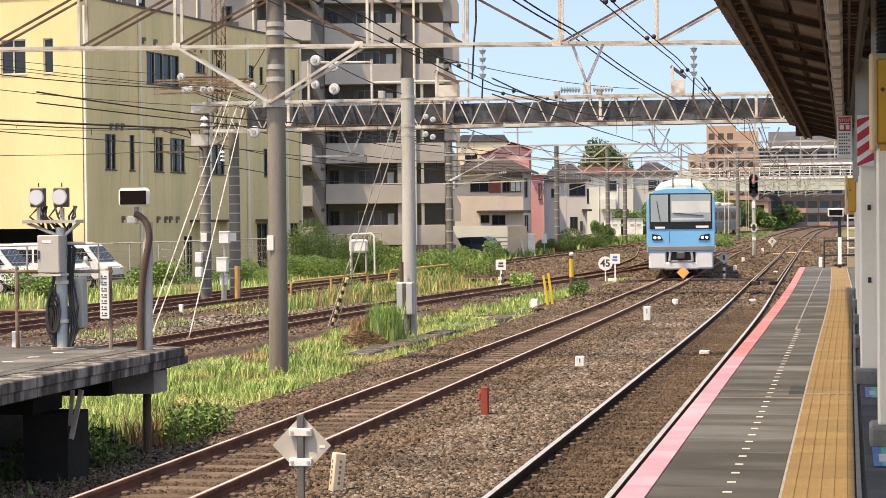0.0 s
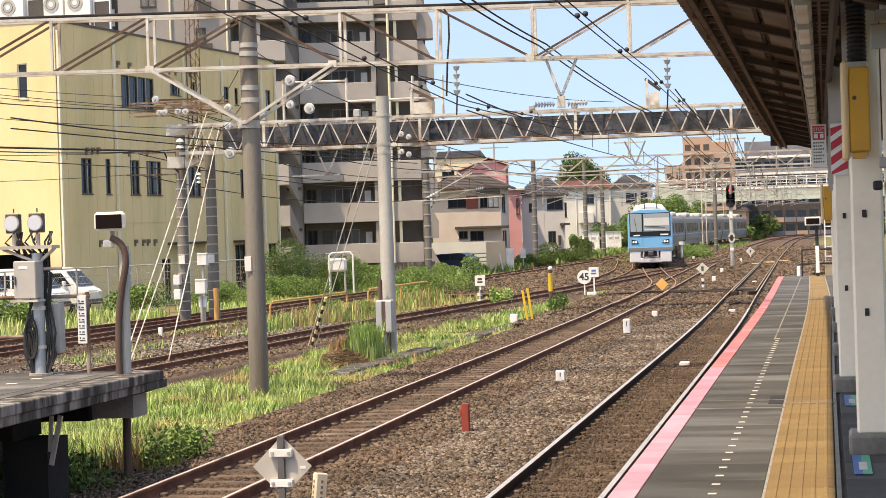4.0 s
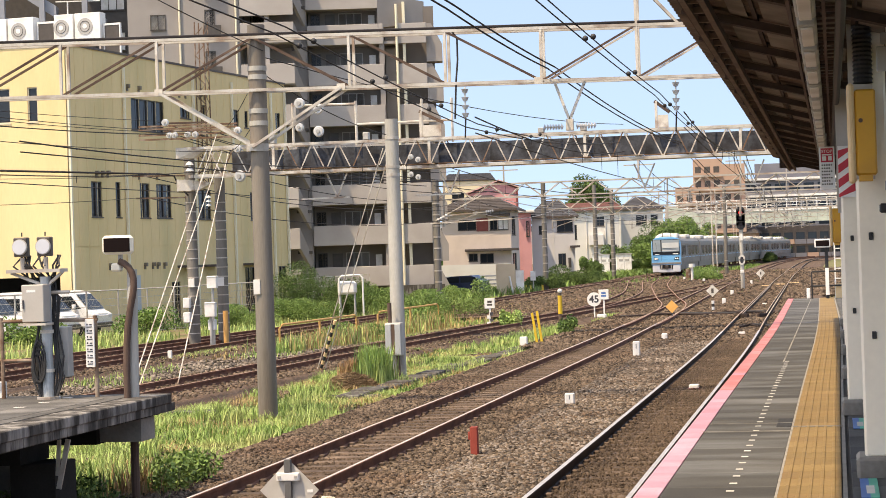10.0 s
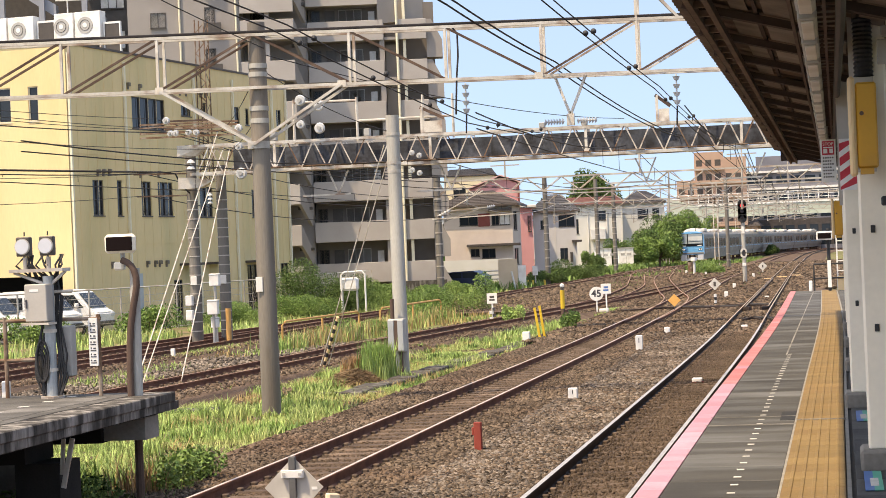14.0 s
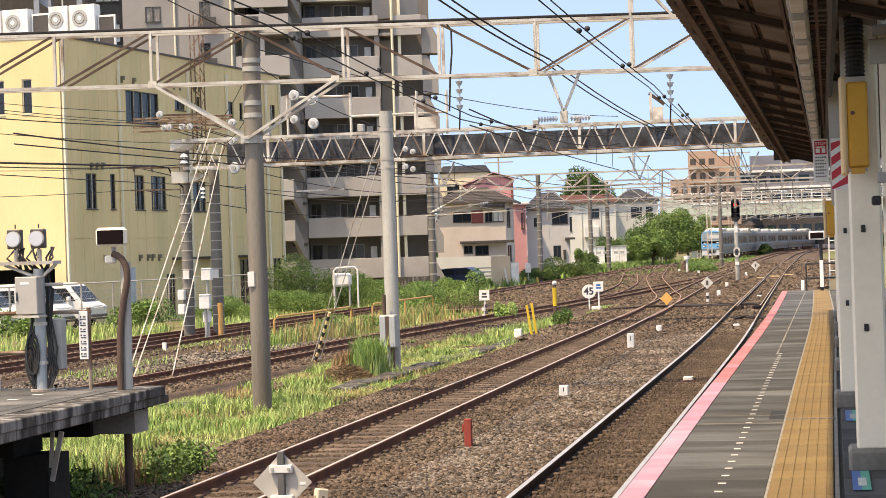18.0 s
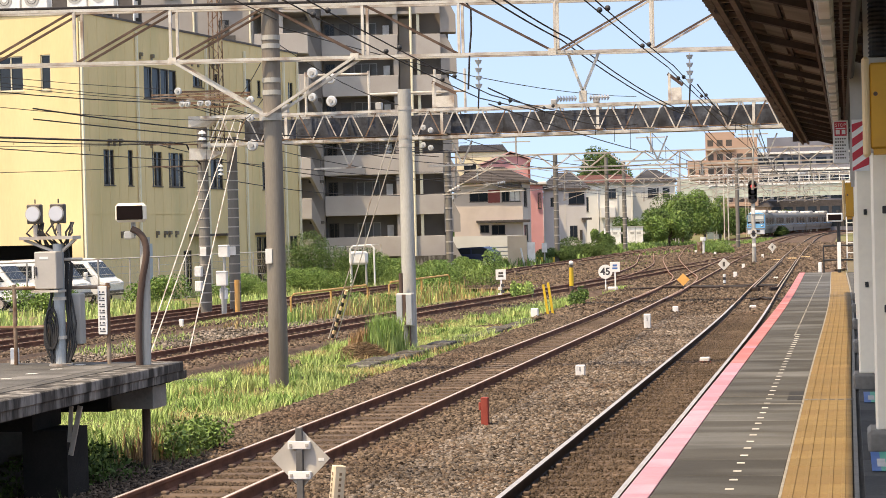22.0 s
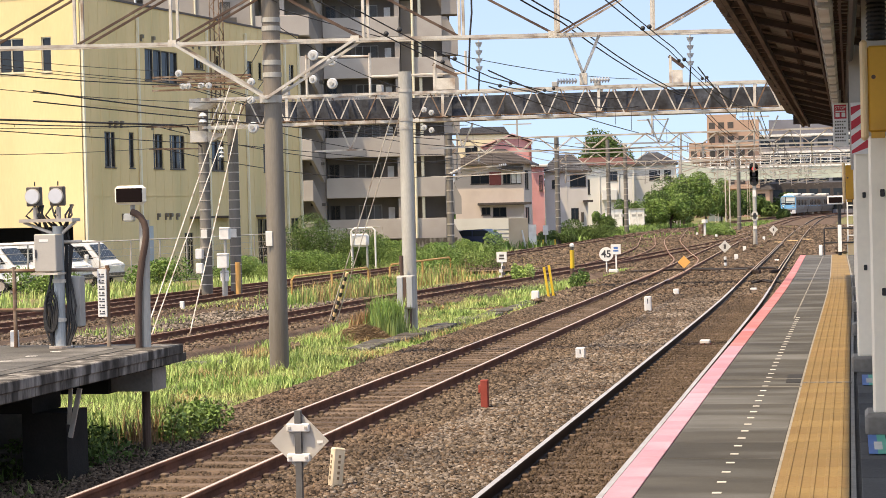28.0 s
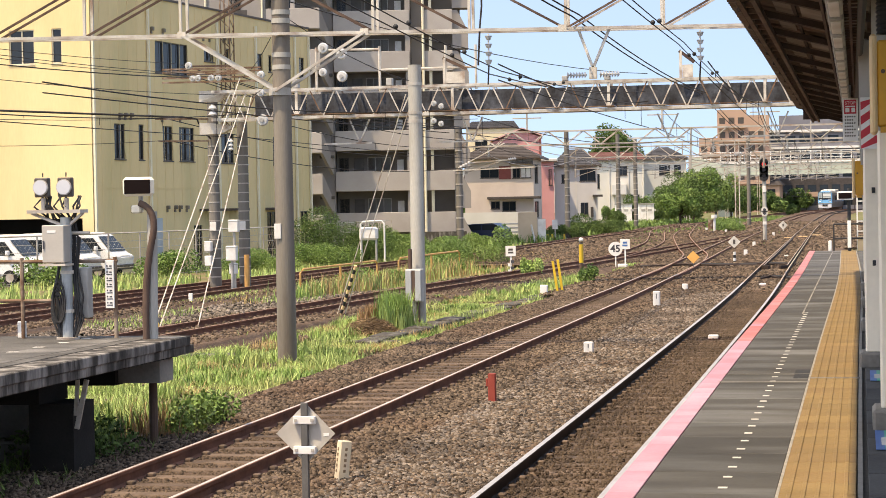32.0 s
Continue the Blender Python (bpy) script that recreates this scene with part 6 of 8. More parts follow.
v = [bm.verts.new(q) for q in ((-2.5, 0, 0), (1.7, 0, 0), (1.7, 0, 8.75), (0.2, 0, 9.3), (-2.5, 0, 8.3))]
bm.faces.new(v)
r_ = bmesh.ops.extrude_face_region(bm, geom=bm.faces[:])
for q in r_["geom"]:
    if isinstance(q, bmesh.types.BMVert):
        q.co.y += 9
part("wall", bm, M_PINKWALL, h2)
for xa, za, xb, zb in ((-2.75, 8.3, 0.2, 9.42), (0.2, 9.42, 1.95, 8.78)):
    bm = bmesh.new()
    v = [bm.verts.new(q) for q in ((xa, -0.3, za), (xb, -0.3, zb), (xb, 9.3, zb), (xa, 9.3, za))]
    bm.faces.new(v)
    r_ = bmesh.ops.extrude_face_region(bm, geom=bm.faces[:])
    for q in r_["geom"]:
        if isinstance(q, bmesh.types.BMVert):
            q.co.z += 0.12
    part("roof", bm, M_PINKROOF, h2, "pale pink roof sheet")
part("gutter", B(1.72, 1.86, -0.2, 9, 7.0, 8.6), M_SHUTTER, h2)
part("wing_wall", B(1.72, 2.95, 0.0, 5.0, 0, 6.5), M_PINKWALL, h2)
part("wing_roof", B(1.72, 3.3, -0.5, 5.3, 6.5, 6.75, bevel=0.05), M_OFFWHITE, h2, "pale roof edge")
window(h2, "x", -0.1, 2.5, 2.8, 4.4, 5.8, 0)
h3 = gable_house("house", 0, 0, 0, 3.9, 8, 6.25, 7.75, M_PALEGREY, M_ROOF_GREY, "pale grey house with dark slate roof", [(0.35, 1.8, 4.75, 5.85), (0.4, 1.1, 1.7, 2.8), (-1.3, -0.9, 4.6, 5.4)], hip=1.6, eave=0.4)
h3.matrix_world = pose(-25.2, 184.0, -0.3, 0, 0, 8)
part("corner_post", B(-0.05, 0.08, -0.03, -0.004, 0, 6.1), M_OFFWHITE, h3)
part("awning", B(1.5, 2.4, -0.6, -0.01, 3.3, 3.5), M_ROOF, h3)
part("gas_meter", B(1.3, 1.55, -0.2, -0.01, 1.5, 2.4), M_SASH, h3)
h4 = gable_house("house", 0, 0, 0, 5.0, 8, 5.95, 6.75, M_OFFWHITE, M_ROOF_RED, "white rendered house with low red-brown roof", [(-1.9, -1.5, 3.2, 4.6), (0.2, 1.1, 4.4, 5.3)], hip=0.4, eave=0.3)
h4.matrix_world = pose(-31.9, 272.0, -0.3, 0, 0, 8) @ Matrix.Scale(1.42, 4)
part("downpipe", R((1.2, -0.06, 0), (1.2, -0.06, 5.8), 0.05, 8), M_PALEGREY, h4)
part("downpipe", R((-0.6, -0.06, 0), (-0.6, -0.06, 5.8), 0.05, 8), M_PALEGREY, h4)
part("balcony", B(-0.4, 1.0, -0.7, -0.01, 2.6, 3.6, bevel=0.03), M_PALEGREY, h4, "pale grey balcony")
part("lower_window", B(1.4, 2.2, -0.05, -0.004, 1.4, 2.6), M_GLASS, h4)
h5 = gable_house("house", 0, 0, 0, 4.2, 7, 6.3, 7.5, M_OFFWHITE, M_ROOF_GREY, "white gabled house behind wires", [(-0.6, 0.5, 4.6, 5.6), (0.9, 1.6, 4.6, 5.6), (-0.6, 0.4, 1.8, 2.8)], hip=1.9, eave=0.3)
h5.matrix_world = pose(-26.4, 284.0, -0.3, 0, 0, 8) @ Matrix.Scale(1.38, 4)
h6 = gable_house("house", 0, 0, 0, 4.9, 8, 10.2, 10.9, M_CREAMWALL, M_ROOF_GREY, "cream three-storey house behind the beige roof", [(-1.6, -0.4, 7.8, 9.0), (0.8, 1.8, 7.8, 9.0)], hip=0.5, eave=0.1)
h6.matrix_world = pose(-34.35, 192.0, -0.3, 0, 0, 8)

# ---- far background ----
M_TAN = mat("tan_tower", (0.46, 0.31, 0.23), (0.42, 0.28, 0.21), 0.3, 0.85, bump=0.05, spread=0.05)
M_FARGREY = mat("far_grey", (0.20, 0.20, 0.22), (0.16, 0.16, 0.18), 0.3, 0.8, bump=0.05, spread=0.08)
M_BRIDGE = mat("bridge_white", (0.50, 0.54, 0.46), (0.42, 0.46, 0.39), 0.4, 0.7, bump=0.05, spread=0.08, stain=(0.42, 0.46, 0.40), stain_scale=0.4, stain_amount=0.45)
tan = thing("tan_apartment_block", -25.5, 424, -0.3, "distant tan terraced apartment block", "apartment block", rz=4)
for x0, x1, h in ((-6.8, -3.0, 15.5), (-3.0, 3.0, 21.2), (3.0, 7.6, 20.0)):
    part("block", B(x0, x1, 0, 12, 0, h), M_TAN, tan)
    for f in range(int(h / 2.9)):
        z = 0.9 + 2.9 * f
        for k in range(int((x1 - x0) / 1.9)):
            part("window", B(x0 + 0.4 + 1.9 * k, x0 + 1.6 + 1.9 * k, -0.06, -0.005, z, z + 1.3), M_SASH, tan)
        part("balcony", B(x0 + 0.1, x1 - 0.1, -0.9, -0.07, z - 0.9, z - 0.05), M_TAN, tan)
dep = thing("depot_building", -9.5, 440, -0.3, "distant dark grey flat-roofed building with white roof edges", "building", rz=2)
part("block", B(-9.5, 26, 0, 20, 0, 17), M_FARGREY, dep)
for j in range(14):
    x = -9.0 + 2.5 * j
    for z in (1.0, 3.9):
        part("lower_window", B(x + 0.3, x + 2.1, -0.12, -0.06, z, z + 1.6), M_GLASS, dep)
        part("balcony_wall", B(x + 0.05, x + 2.4, -1.2, -1.05, z - 0.9, z + 0.1), M_FARGREY if (j * 3 + int(z)) % 4 else M_TAN, dep)
part("lower_facade", B(-9.5, 26, -0.055, -0.004, 0, 6.8), M_ROOF, dep, "dark brown lower facade")
part("upper_block", B(-7.0, 26, 4, 20, 17, 20.5), M_FARGREY, dep)
for k, z in enumerate((9.5, 13.2, 16.8)):
    part("roof_edge", B(-10, 27, -0.8, 0.0, z, z + 0.45), M_WHITE, dep)
    for j in range(12):
        part("window", B(-8.8 + 3 * j, -6.6 + 3 * j, -0.05, -0.005, z - 2.4, z - 0.8), M_GLASS, dep)
bridge = thing("road_bridge", 0, 0, 0, "pale green-white road bridge crossing over the tracks", "bridge")
part("deck_girder", B(-27, 45, 333, 341, 6.4, 8.2), M_BRIDGE, bridge)
part("lower_flange", B(-27, 45, 332.8, 333, 6.3, 6.55), M_BRIDGE, bridge)
part("curb", B(-27, 45, 332.85, 333.1, 8.2, 8.5), M_WHITE, bridge)
for k in range(26):
    part("rail_post", B(-26.8 + 1.6 * k, -26.65 + 1.6 * k, 332.9, 333.05, 8.5, 10.1), M_WHITE, bridge)
    part("stiffener", B(-26.9 + 1.6 * k, -26.78 + 1.6 * k, 332.88, 332.998, 6.56, 8.19), M_BRIDGE, bridge)
for z in (9.0, 9.5, 10.05):
    part("guard_rail", B(-27, 14, 332.93, 333.02, z, z + 0.09), M_WHITE, bridge)
for x in (-21.5, 14, 30):
    part("pier", B(x - 1.0, x + 1.0, 334, 340, -0.4, 6.4), M_BRIDGE, bridge)
bm = bmesh.new()
v = [bm.verts.new(q) for q in ((-27, 332, 6.4), (-27, 332, 9.8), (-22.0, 332, 8.2), (-19.0, 332, 1.0), (-20.5, 332, 0.6))]
bm.faces.new(v)
r_ = bmesh.ops.extrude_face_region(bm, geom=bm.faces[:])
for q in r_["geom"]:
    if isinstance(q, bmesh.types.BMVert):
        q.co.y += 0.7
part("stair_ramp", bm, M_BRIDGE, bridge)
und = thing("far_station_building", 6, 520, -0.3, "dark distant building seen beneath the bridge", "building")
part("block", B(-32, 40, 0, 10, 0, 6), M_ROOF, und)
for k in range(22):
    part("window", B(-30 + 3 * k, -28 + 3 * k, -0.06, -0.005, 2.5, 4.5), M_GLASS, und)
for k, (xx, yy, w, m1) in enumerate(((-19.0, 424, 6.0, M_TAN), (13.5, 424, 6.5, M_TAN))):
    hb = gable_house("house", 0, 0, 0, w, 7, 5.6, 7.0, m1, M_ROOF, "small distant house seen beneath the bridge", [(-w * 0.35, -w * 0.1, 3.4, 4.7), (w * 0.08, w * 0.36, 3.4, 4.7), (-w * 0.3, w * 0.2, 0.6, 2.4)], hip=1.2, eave=0.5)
    hb.matrix_world = pose(xx, yy, -0.3, 0, 0, -3 + 4 * k)
g = np.random.default_rng(9)
for k in range(16):
    x, y = -190 + 15.5 * k + g.uniform(-4, 4), 560 + g.uniform(-40, 90)
    h = g.uniform(6, 13)
    fb = thing("distant_house", x, y, -0.3, "small pale distant building on the skyline", "building", "skyline buildings", rz=g.uniform(-12, 12))
    part("block", B(-7, 7, 0, 8, 0, h), (M_OFFWHITE, M_PALEGREY, M_TAN, M_BEIGE)[k % 4], fb)
    part("roof", B(-7.3, 7.3, -0.3, 8.3, h, h + 0.5), M_ROOF_GREY, fb)
    for j in range(4):
        part("window", B(-6 + 3.2 * j, -4.4 + 3.2 * j, -0.05, -0.005, h - 2.6, h - 1.3), M_SASH, fb)

# ---- more catenary structures down the line ----


M_FARSTEEL = mat("silver_steel", (0.50, 0.47, 0.42), (0.34, 0.30, 0.25), 1.2, 0.6, bump=0.05, stain=(0.22, 0.13, 0.08), stain_scale=0.9, stain_amount=0.8)
M_PALEWIRE = mat("pale_wire", (0.42, 0.40, 0.37), (0.30, 0.28, 0.26), 2, 0.5, metal=0.3, bump=0.0)


def banded_pole(x, y, h, label="concrete catenary pole with white bands", r=0.2, bands=8, z=-0.35):
    p = thing("catenary_pole", x, y, z, label, "catenary pole", "concrete poles")
    part("shaft", R((0, 0, 0), (0, 0, h), r, 12, r * 0.88), M_POLE_DULL, p)
    for k in range(bands):
        part("band", R((0, 0, 0.9 + 0.62 * k), (0, 0, 0.98 + 0.62 * k), r + 0.012, 12), M_STEEL, p)
    return p


def lattice_mast(x, y, h):
    m = thing("lattice_pole", x, y, -0.35, "pale rusty lattice catenary pole", "catenary pole", "lattice poles")
    bm = bmesh.new()
    for sx, sy in ((-0.2, -0.2), (0.2, -0.2), (0.2, 0.2), (-0.2, 0.2)):
        box(bm, sx - 0.04, sx + 0.04, sy - 0.04, sy + 0.04, 0, h)
    part("leg", bm, M_STEEL_LIGHT, m)
    bm = bmesh.new()
    for k in range(int(h / 0.5)):
        s = 1 if k % 2 else -1
        bar(bm, (-0.2 * s, -0.2, 0.5 * k), (0.2 * s, -0.2, 0.5 * k + 0.5), 0.05, 0.03)
        bar(bm, (0.2, -0.2 * s, 0.5 * k), (0.2, 0.2 * s, 0.5 * k + 0.5), 0.05, 0.03)
    part("lacing", bm, M_RUSTSTEEL, m)
    return m


def far_gantry(y, x0, x1, h, seed, truss=False):
    rg = random.Random(seed)
    gt = thing("catenary_gantry", 0, y, 0, "pale rusty steel catenary gantry over the tracks", "gantry", "far gantries")
    for dy in (-0.25, 0.25):
        for z in (h, h + 0.75):
            part("chord", bar(bmesh.new(), (x0, dy, z), (x1, dy, z), 0.075, 0.075), M_FARSTEEL, gt)
        n = int((x1 - x0) / 0.95)
        bm = tube(bmesh.new(), [(x0 + (x1 - x0) * k / n, dy, h + 0.75 * (k % 2)) for k in range(n + 1)], 0.026, 4)
        part("web", bm, M_FARSTEEL, gt)
    for px in (P1, P2, P4):
        xx = px.x(y)
        bm = bar(bmesh.new(), (xx - 1.6, 0, h - 0.9), (xx + 0.9, 0, h - 0.75), 0.07, 0.07)
        bar(bm, (xx - 1.4, 0, h), (xx - 1.5, 0, h - 1.5), 0.08, 0.08)
        bar(bm, (xx - 1.4, 0, h - 1.4), (xx + 0.4, 0, h - 0.85), 0.05, 0.05)
        part("cantilever", bm, M_FARSTEEL, gt)
        insulator((xx + 0.9, 0, h - 0.75), (xx + 1.35, 0, h - 0.7), 4, 0.1, gt)
        insulator((xx - 0.2, 0, h), (xx - 0.2, 0, h - 0.6), 4, 0.1, gt)
    for k in range(3):
        xx = rg.uniform(x0 + 1, x1 - 1)
        bm = bar(bmesh.new(), (xx, 0, h + 0.75), (xx, 0, h + rg.uniform(1.6, 2.6)), 0.08, 0.08)
        bar(bm, (xx - 0.8, 0, h + 1.5), (xx + 0.8, 0, h + 1.5), 0.06, 0.06)
        part("upper_arm", bm, M_FARSTEEL, gt)
    return gt


banded_pole(-21.6, 110.5, 7.2, bands=10)
banded_pole(-21.5, 152.2, 8.3, bands=10)
banded_pole(-23.2, 200, 9.5, r=0.22)
banded_pole(-21.6, 201, 9.0, r=0.22)
banded_pole(-10.85, 207, 9.2, "plain concrete catenary pole between the tracks", bands=2).children[0].data.materials[0] = M_POLE_GREY
lattice_mast(-11.6, 200.5, 8.5)
far_gantry(111, -21.6, 1.0, 5.75, 1)
far_gantry(152.5, -21.5, 1.0, 5.9, 2)
far_gantry(200.8, -23.2, 1.0, 6.2, 3)
far_gantry(250, -20.5, 1.5, 6.4, 4)
far_gantry(300, -19, 2.0, 6.6, 5)
far_gantry(345, -16.5, 4.0, 6.8, 6)
for y, xa, xb in ((250, -20.5, 1.5), (300, -19, 2.0), (345, -16.5, 4.0)):
    lattice_mast(xa, y, 7.8)
    lattice_mast(xb, y, 7.8)
for y in (111, 152.5, 200.8):
    lattice_mast(1.0, y, 7.4)
br = thing("pole_bracket", -21.6, 110.3, 0, "pale steel cantilever bracket on a catenary pole", "bracket")
part("arm", bar(bmesh.new(), (0, 0, 4.6), (2.6, 0, 5.9), 0.06, 0.06), M_STEEL_LIGHT, br)
part("tube", bar(bmesh.new(), (-0.3, 0, 4.45), (4.3, 0, 4.55), 0.06, 0.06), M_STEEL_LIGHT, br)
insulator((0.1, 0, 4.6), (0.7, 0, 4.9), 4, 0.11, br)
rgw = random.Random(12)
GANTRIES = ((111, 5.75), (152.5, 5.9), (200.8, 6.2), (250, 6.4), (300, 6.6), (345, 6.8))
for (ya, ha), (yc, hc) in zip(GANTRIES, GANTRIES[1:]):
    for px in (P1, P2, P4):
        for off in (-1.2, 0.5, 1.6):
            za = rgw.choice((0.0, 0.75))
            wire("span_wire", sag((px.x(ya) + off, ya, ha + za), (px.x(yc) + off, yc, hc + za), rgw.uniform(0.3, 0.9)), 0.02, "pale span wire between gantries").children[0].data.materials[0] = M_PALEWIRE
    for px in (P1, P2, P4):
        part_of = wire("drop_tube", [Vector((px.x(ya) - 1.45, ya, ha - 1.5)), Vector((px.x(ya) - 1.4, ya, ha + 0.7))], 0.045, "pale vertical drop tube on a gantry")
        part_of.children[0].data.materials[0] = M_FARSTEEL

# ---- plants ----
M_RUSTWEED = mat("rust_weed", (0.42, 0.26, 0.14), (0.34, 0.21, 0.11), 0.5, 0.85, bump=0.0, spread=0.15, island=0.35)


def quads(name, pts, ax, ay, material, parent=None):
    """Leaves: one quad each, at pts with half axes ax and ay."""
    n = len(pts)
    w = np.stack([pts - ax, pts - ay * 0.9, pts + ax, pts + ay * 0.9], 1).reshape(-1, 3)
    me = bpy.data.meshes.new(name)
    me.vertices.add(4 * n)
    me.vertices.foreach_set("co", w.ravel())
    me.loops.add(4 * n)
    me.loops.foreach_set("vertex_index", np.arange(4 * n, dtype=np.int32))
    me.polygons.add(n)
    me.polygons.foreach_set("loop_start", np.arange(0, 4 * n, 4, dtype=np.int32))
    me.update()
    me.materials.append(material)
    ob = new(name, me)
    ob.parent = parent
    return ob


def blades(name, x, y, h, material, label, seed, width=0.011, lean=0.35, z=-0.34):
    """Grass: bent blades of two pieces each."""
    g = np.random.default_rng(seed)
    n = len(x)
    a = g.random(n) * 6.283
    d = np.stack([np.cos(a), np.sin(a), np.zeros(n)], 1)
    wv = np.stack([-np.sin(a), np.cos(a), np.zeros(n)], 1) * (width * (0.6 + 0.8 * g.random(n)))[:, None]
    b = np.stack([x, y, np.full(n, z)], 1)
    up = np.array([0, 0, 1.0])
    ln = (lean * (0.3 + g.random(n)) * h)[:, None]
    m = b + up * (0.6 * h)[:, None] + d * ln * 0.35
    t = b + up * h[:, None] * (1 - 0.12 * g.random(n))[:, None] + d * ln
    w = np.stack([b - wv, b + wv, m + wv * 0.8, m - wv * 0.8, t], 1).reshape(-1, 3)
    i = 5 * np.arange(n)[:, None]
    loops = np.concatenate([i + np.array([[0, 1, 2, 3]]), i + np.array([[3, 2, 4]])], 1).ravel().astype(np.int32)
    start = (7 * np.arange(n)[:, None] + np.array([[0, 4]])).ravel().astype(np.int32)
    me = bpy.data.meshes.new(name)
    me.vertices.add(5 * n)
    me.vertices.foreach_set("co", w.ravel())
    me.loops.add(len(loops))
    me.loops.foreach_set("vertex_index", loops)
    me.polygons.add(2 * n)
    me.polygons.foreach_set("loop_start", start)
    me.update()
    me.materials.append(material)
    return tagged(new(name, me), label, "grass", kind="stuff")


def patchy(n, x0, x1, y0, y1, seed, scale=0.45, cut=0.0, left=None, right=None):
    g = np.random.default_rng(seed)
    x, y = x0 + (x1 - x0) * g.random(n), y0 + (y1 - y0) * g.random(n)
    v = np.array([noise.noise(Vector((a * scale, b * scale * 0.6, seed))) for a, b in zip(x, y)])
    ok = v > cut
    if left:
        ok &= x > np.array([left(b) for b in y])
    if right:
        ok &= x < np.array([right(b) for b in y])
    return x[ok], y[ok], v[ok], g


x, y, v, g = patchy(150000, -13.6, -8.7, 21, 62, 21, cut=-0.18, left=lambda b: P3.x(b) + 1.35)
blades("meadow_grass", x, y, (0.05 + 0.13 * g.random(len(x))) * (0.8 + 0.9 * np.clip(v, -0.2, 0.5)), M_GRASS, "bright green wild grass between the tracks", 22, width=0.0045, lean=1.1)
x, y, v, g = patchy(26000, -13.2, -9.2, 24, 60, 23, scale=0.7, cut=0.26, left=lambda b: P3.x(b) + 1.5)
blades("tall_grass", x, y, 0.12 + 0.25 * g.random(len(x)), M_GRASS, "tall tufts of green grass", 24, width=0.006, lean=0.6)
x, y, v, g = patchy(14000, -13.2, -8.9, 24, 66, 25, scale=0.9, cut=0.22, left=lambda b: P3.x(b) + 1.4)
blades("dry_grass", x, y, 0.06 + 0.16 * g.random(len(x)), M_STRAW, "dry straw-coloured grass tufts", 26, width=0.006, lean=1.3)
x, y, v, g = patchy(16000, -12.5, -8.8, 60, 92, 27, scale=0.5, cut=0.05, left=lambda b: P3.x(b) + 1.3, right=lambda b: P2.x(b) - 2.1)
blades("far_grass", x, y, 0.08 + 0.2 * g.random(len(x)), M_GRASS, "patchy grass beside the far ballast", 28, width=0.02)
x, y, v, g = patchy(26000, -19.0, -13.8, 38, 112, 29, scale=0.4, cut=0.16, left=lambda b: P4.x(b) + 1.5, right=lambda b: P3.x(b) - 1.5)
blades("siding_grass", x, y, 0.08 + 0.2 * g.random(len(x)), M_GRASS, "green grass strip between the side tracks", 30, width=0.013)
x, y, v, g = patchy(7000, -19.0, -13.8, 56, 118, 31, scale=0.5, cut=0.25, left=lambda b: P4.x(b) + 1.5, right=lambda b: P3.x(b) - 1.5)
blades("siding_dry_grass", x, y, 0.1 + 0.25 * g.random(len(x)), M_STRAW, "dry yellow grass between the side tracks", 32, width=0.018)
x, y, v, g = patchy(20000, -31, -21.6, 58, 135, 33, scale=0.3, cut=-0.2, right=lambda b: min(P4.x(b), P5.x(b) if b < 100 else 0) - 1.8)
blades("verge_grass", x, y, 0.12 + 0.35 * g.random(len(x)), M_GRASS, "rough green grass along the fence", 34, width=0.02)
x, y, v, g = patchy(9000, -12.5, -7.9, 14, 26, 35, scale=0.8, cut=-0.25, left=None)
blades("shade_grass", x, y, 0.08 + 0.3 * g.random(len(x)), M_LEAF, "dark weeds in the shade beside the platform end", 36, width=0.008, lean=0.8)
x, y, v, g = patchy(9000, -24, -9.5, 165, 330, 37, scale=0.15, cut=0.18, left=lambda b: P4.x(b) + 1.8, right=lambda b: P2.x(b) - 2.4)
blades("yard_grass", x, y, 0.2 + 0.4 * g.random(len(x)), M_LEAF, "weeds between the distant tracks", 38, width=0.06)


def leaf_cloud(g, blobs, n, size, shell=0.55):
    """Leaf places and axes in a union of uneven ellipsoids."""
    vol = np.array([b[3] * b[4] * b[5] for b in blobs]) ** 0.67
    pick = g.choice(len(blobs), n, p=vol / vol.sum())
    c = np.array([b[:3] for b in blobs])[pick]
    r = np.array([b[3:] for b in blobs])[pick]
    d = g.normal(size=(n, 3))
    d /= np.linalg.norm(d, axis=1)[:, None]
    rad = shell + (1.08 - shell) * g.random(n) ** 0.6
    p = c + d * r * rad[:, None]
    a = g.normal(size=(n, 3))
    a /= np.linalg.norm(a, axis=1)[:, None]
    b = np.cross(a, g.normal(size=(n, 3)))
    b /= np.linalg.norm(b, axis=1)[:, None]
    s = (size * (0.6 + 0.8 * g.random(n)))[:, None]
    return p, a * s, b * s * 0.55


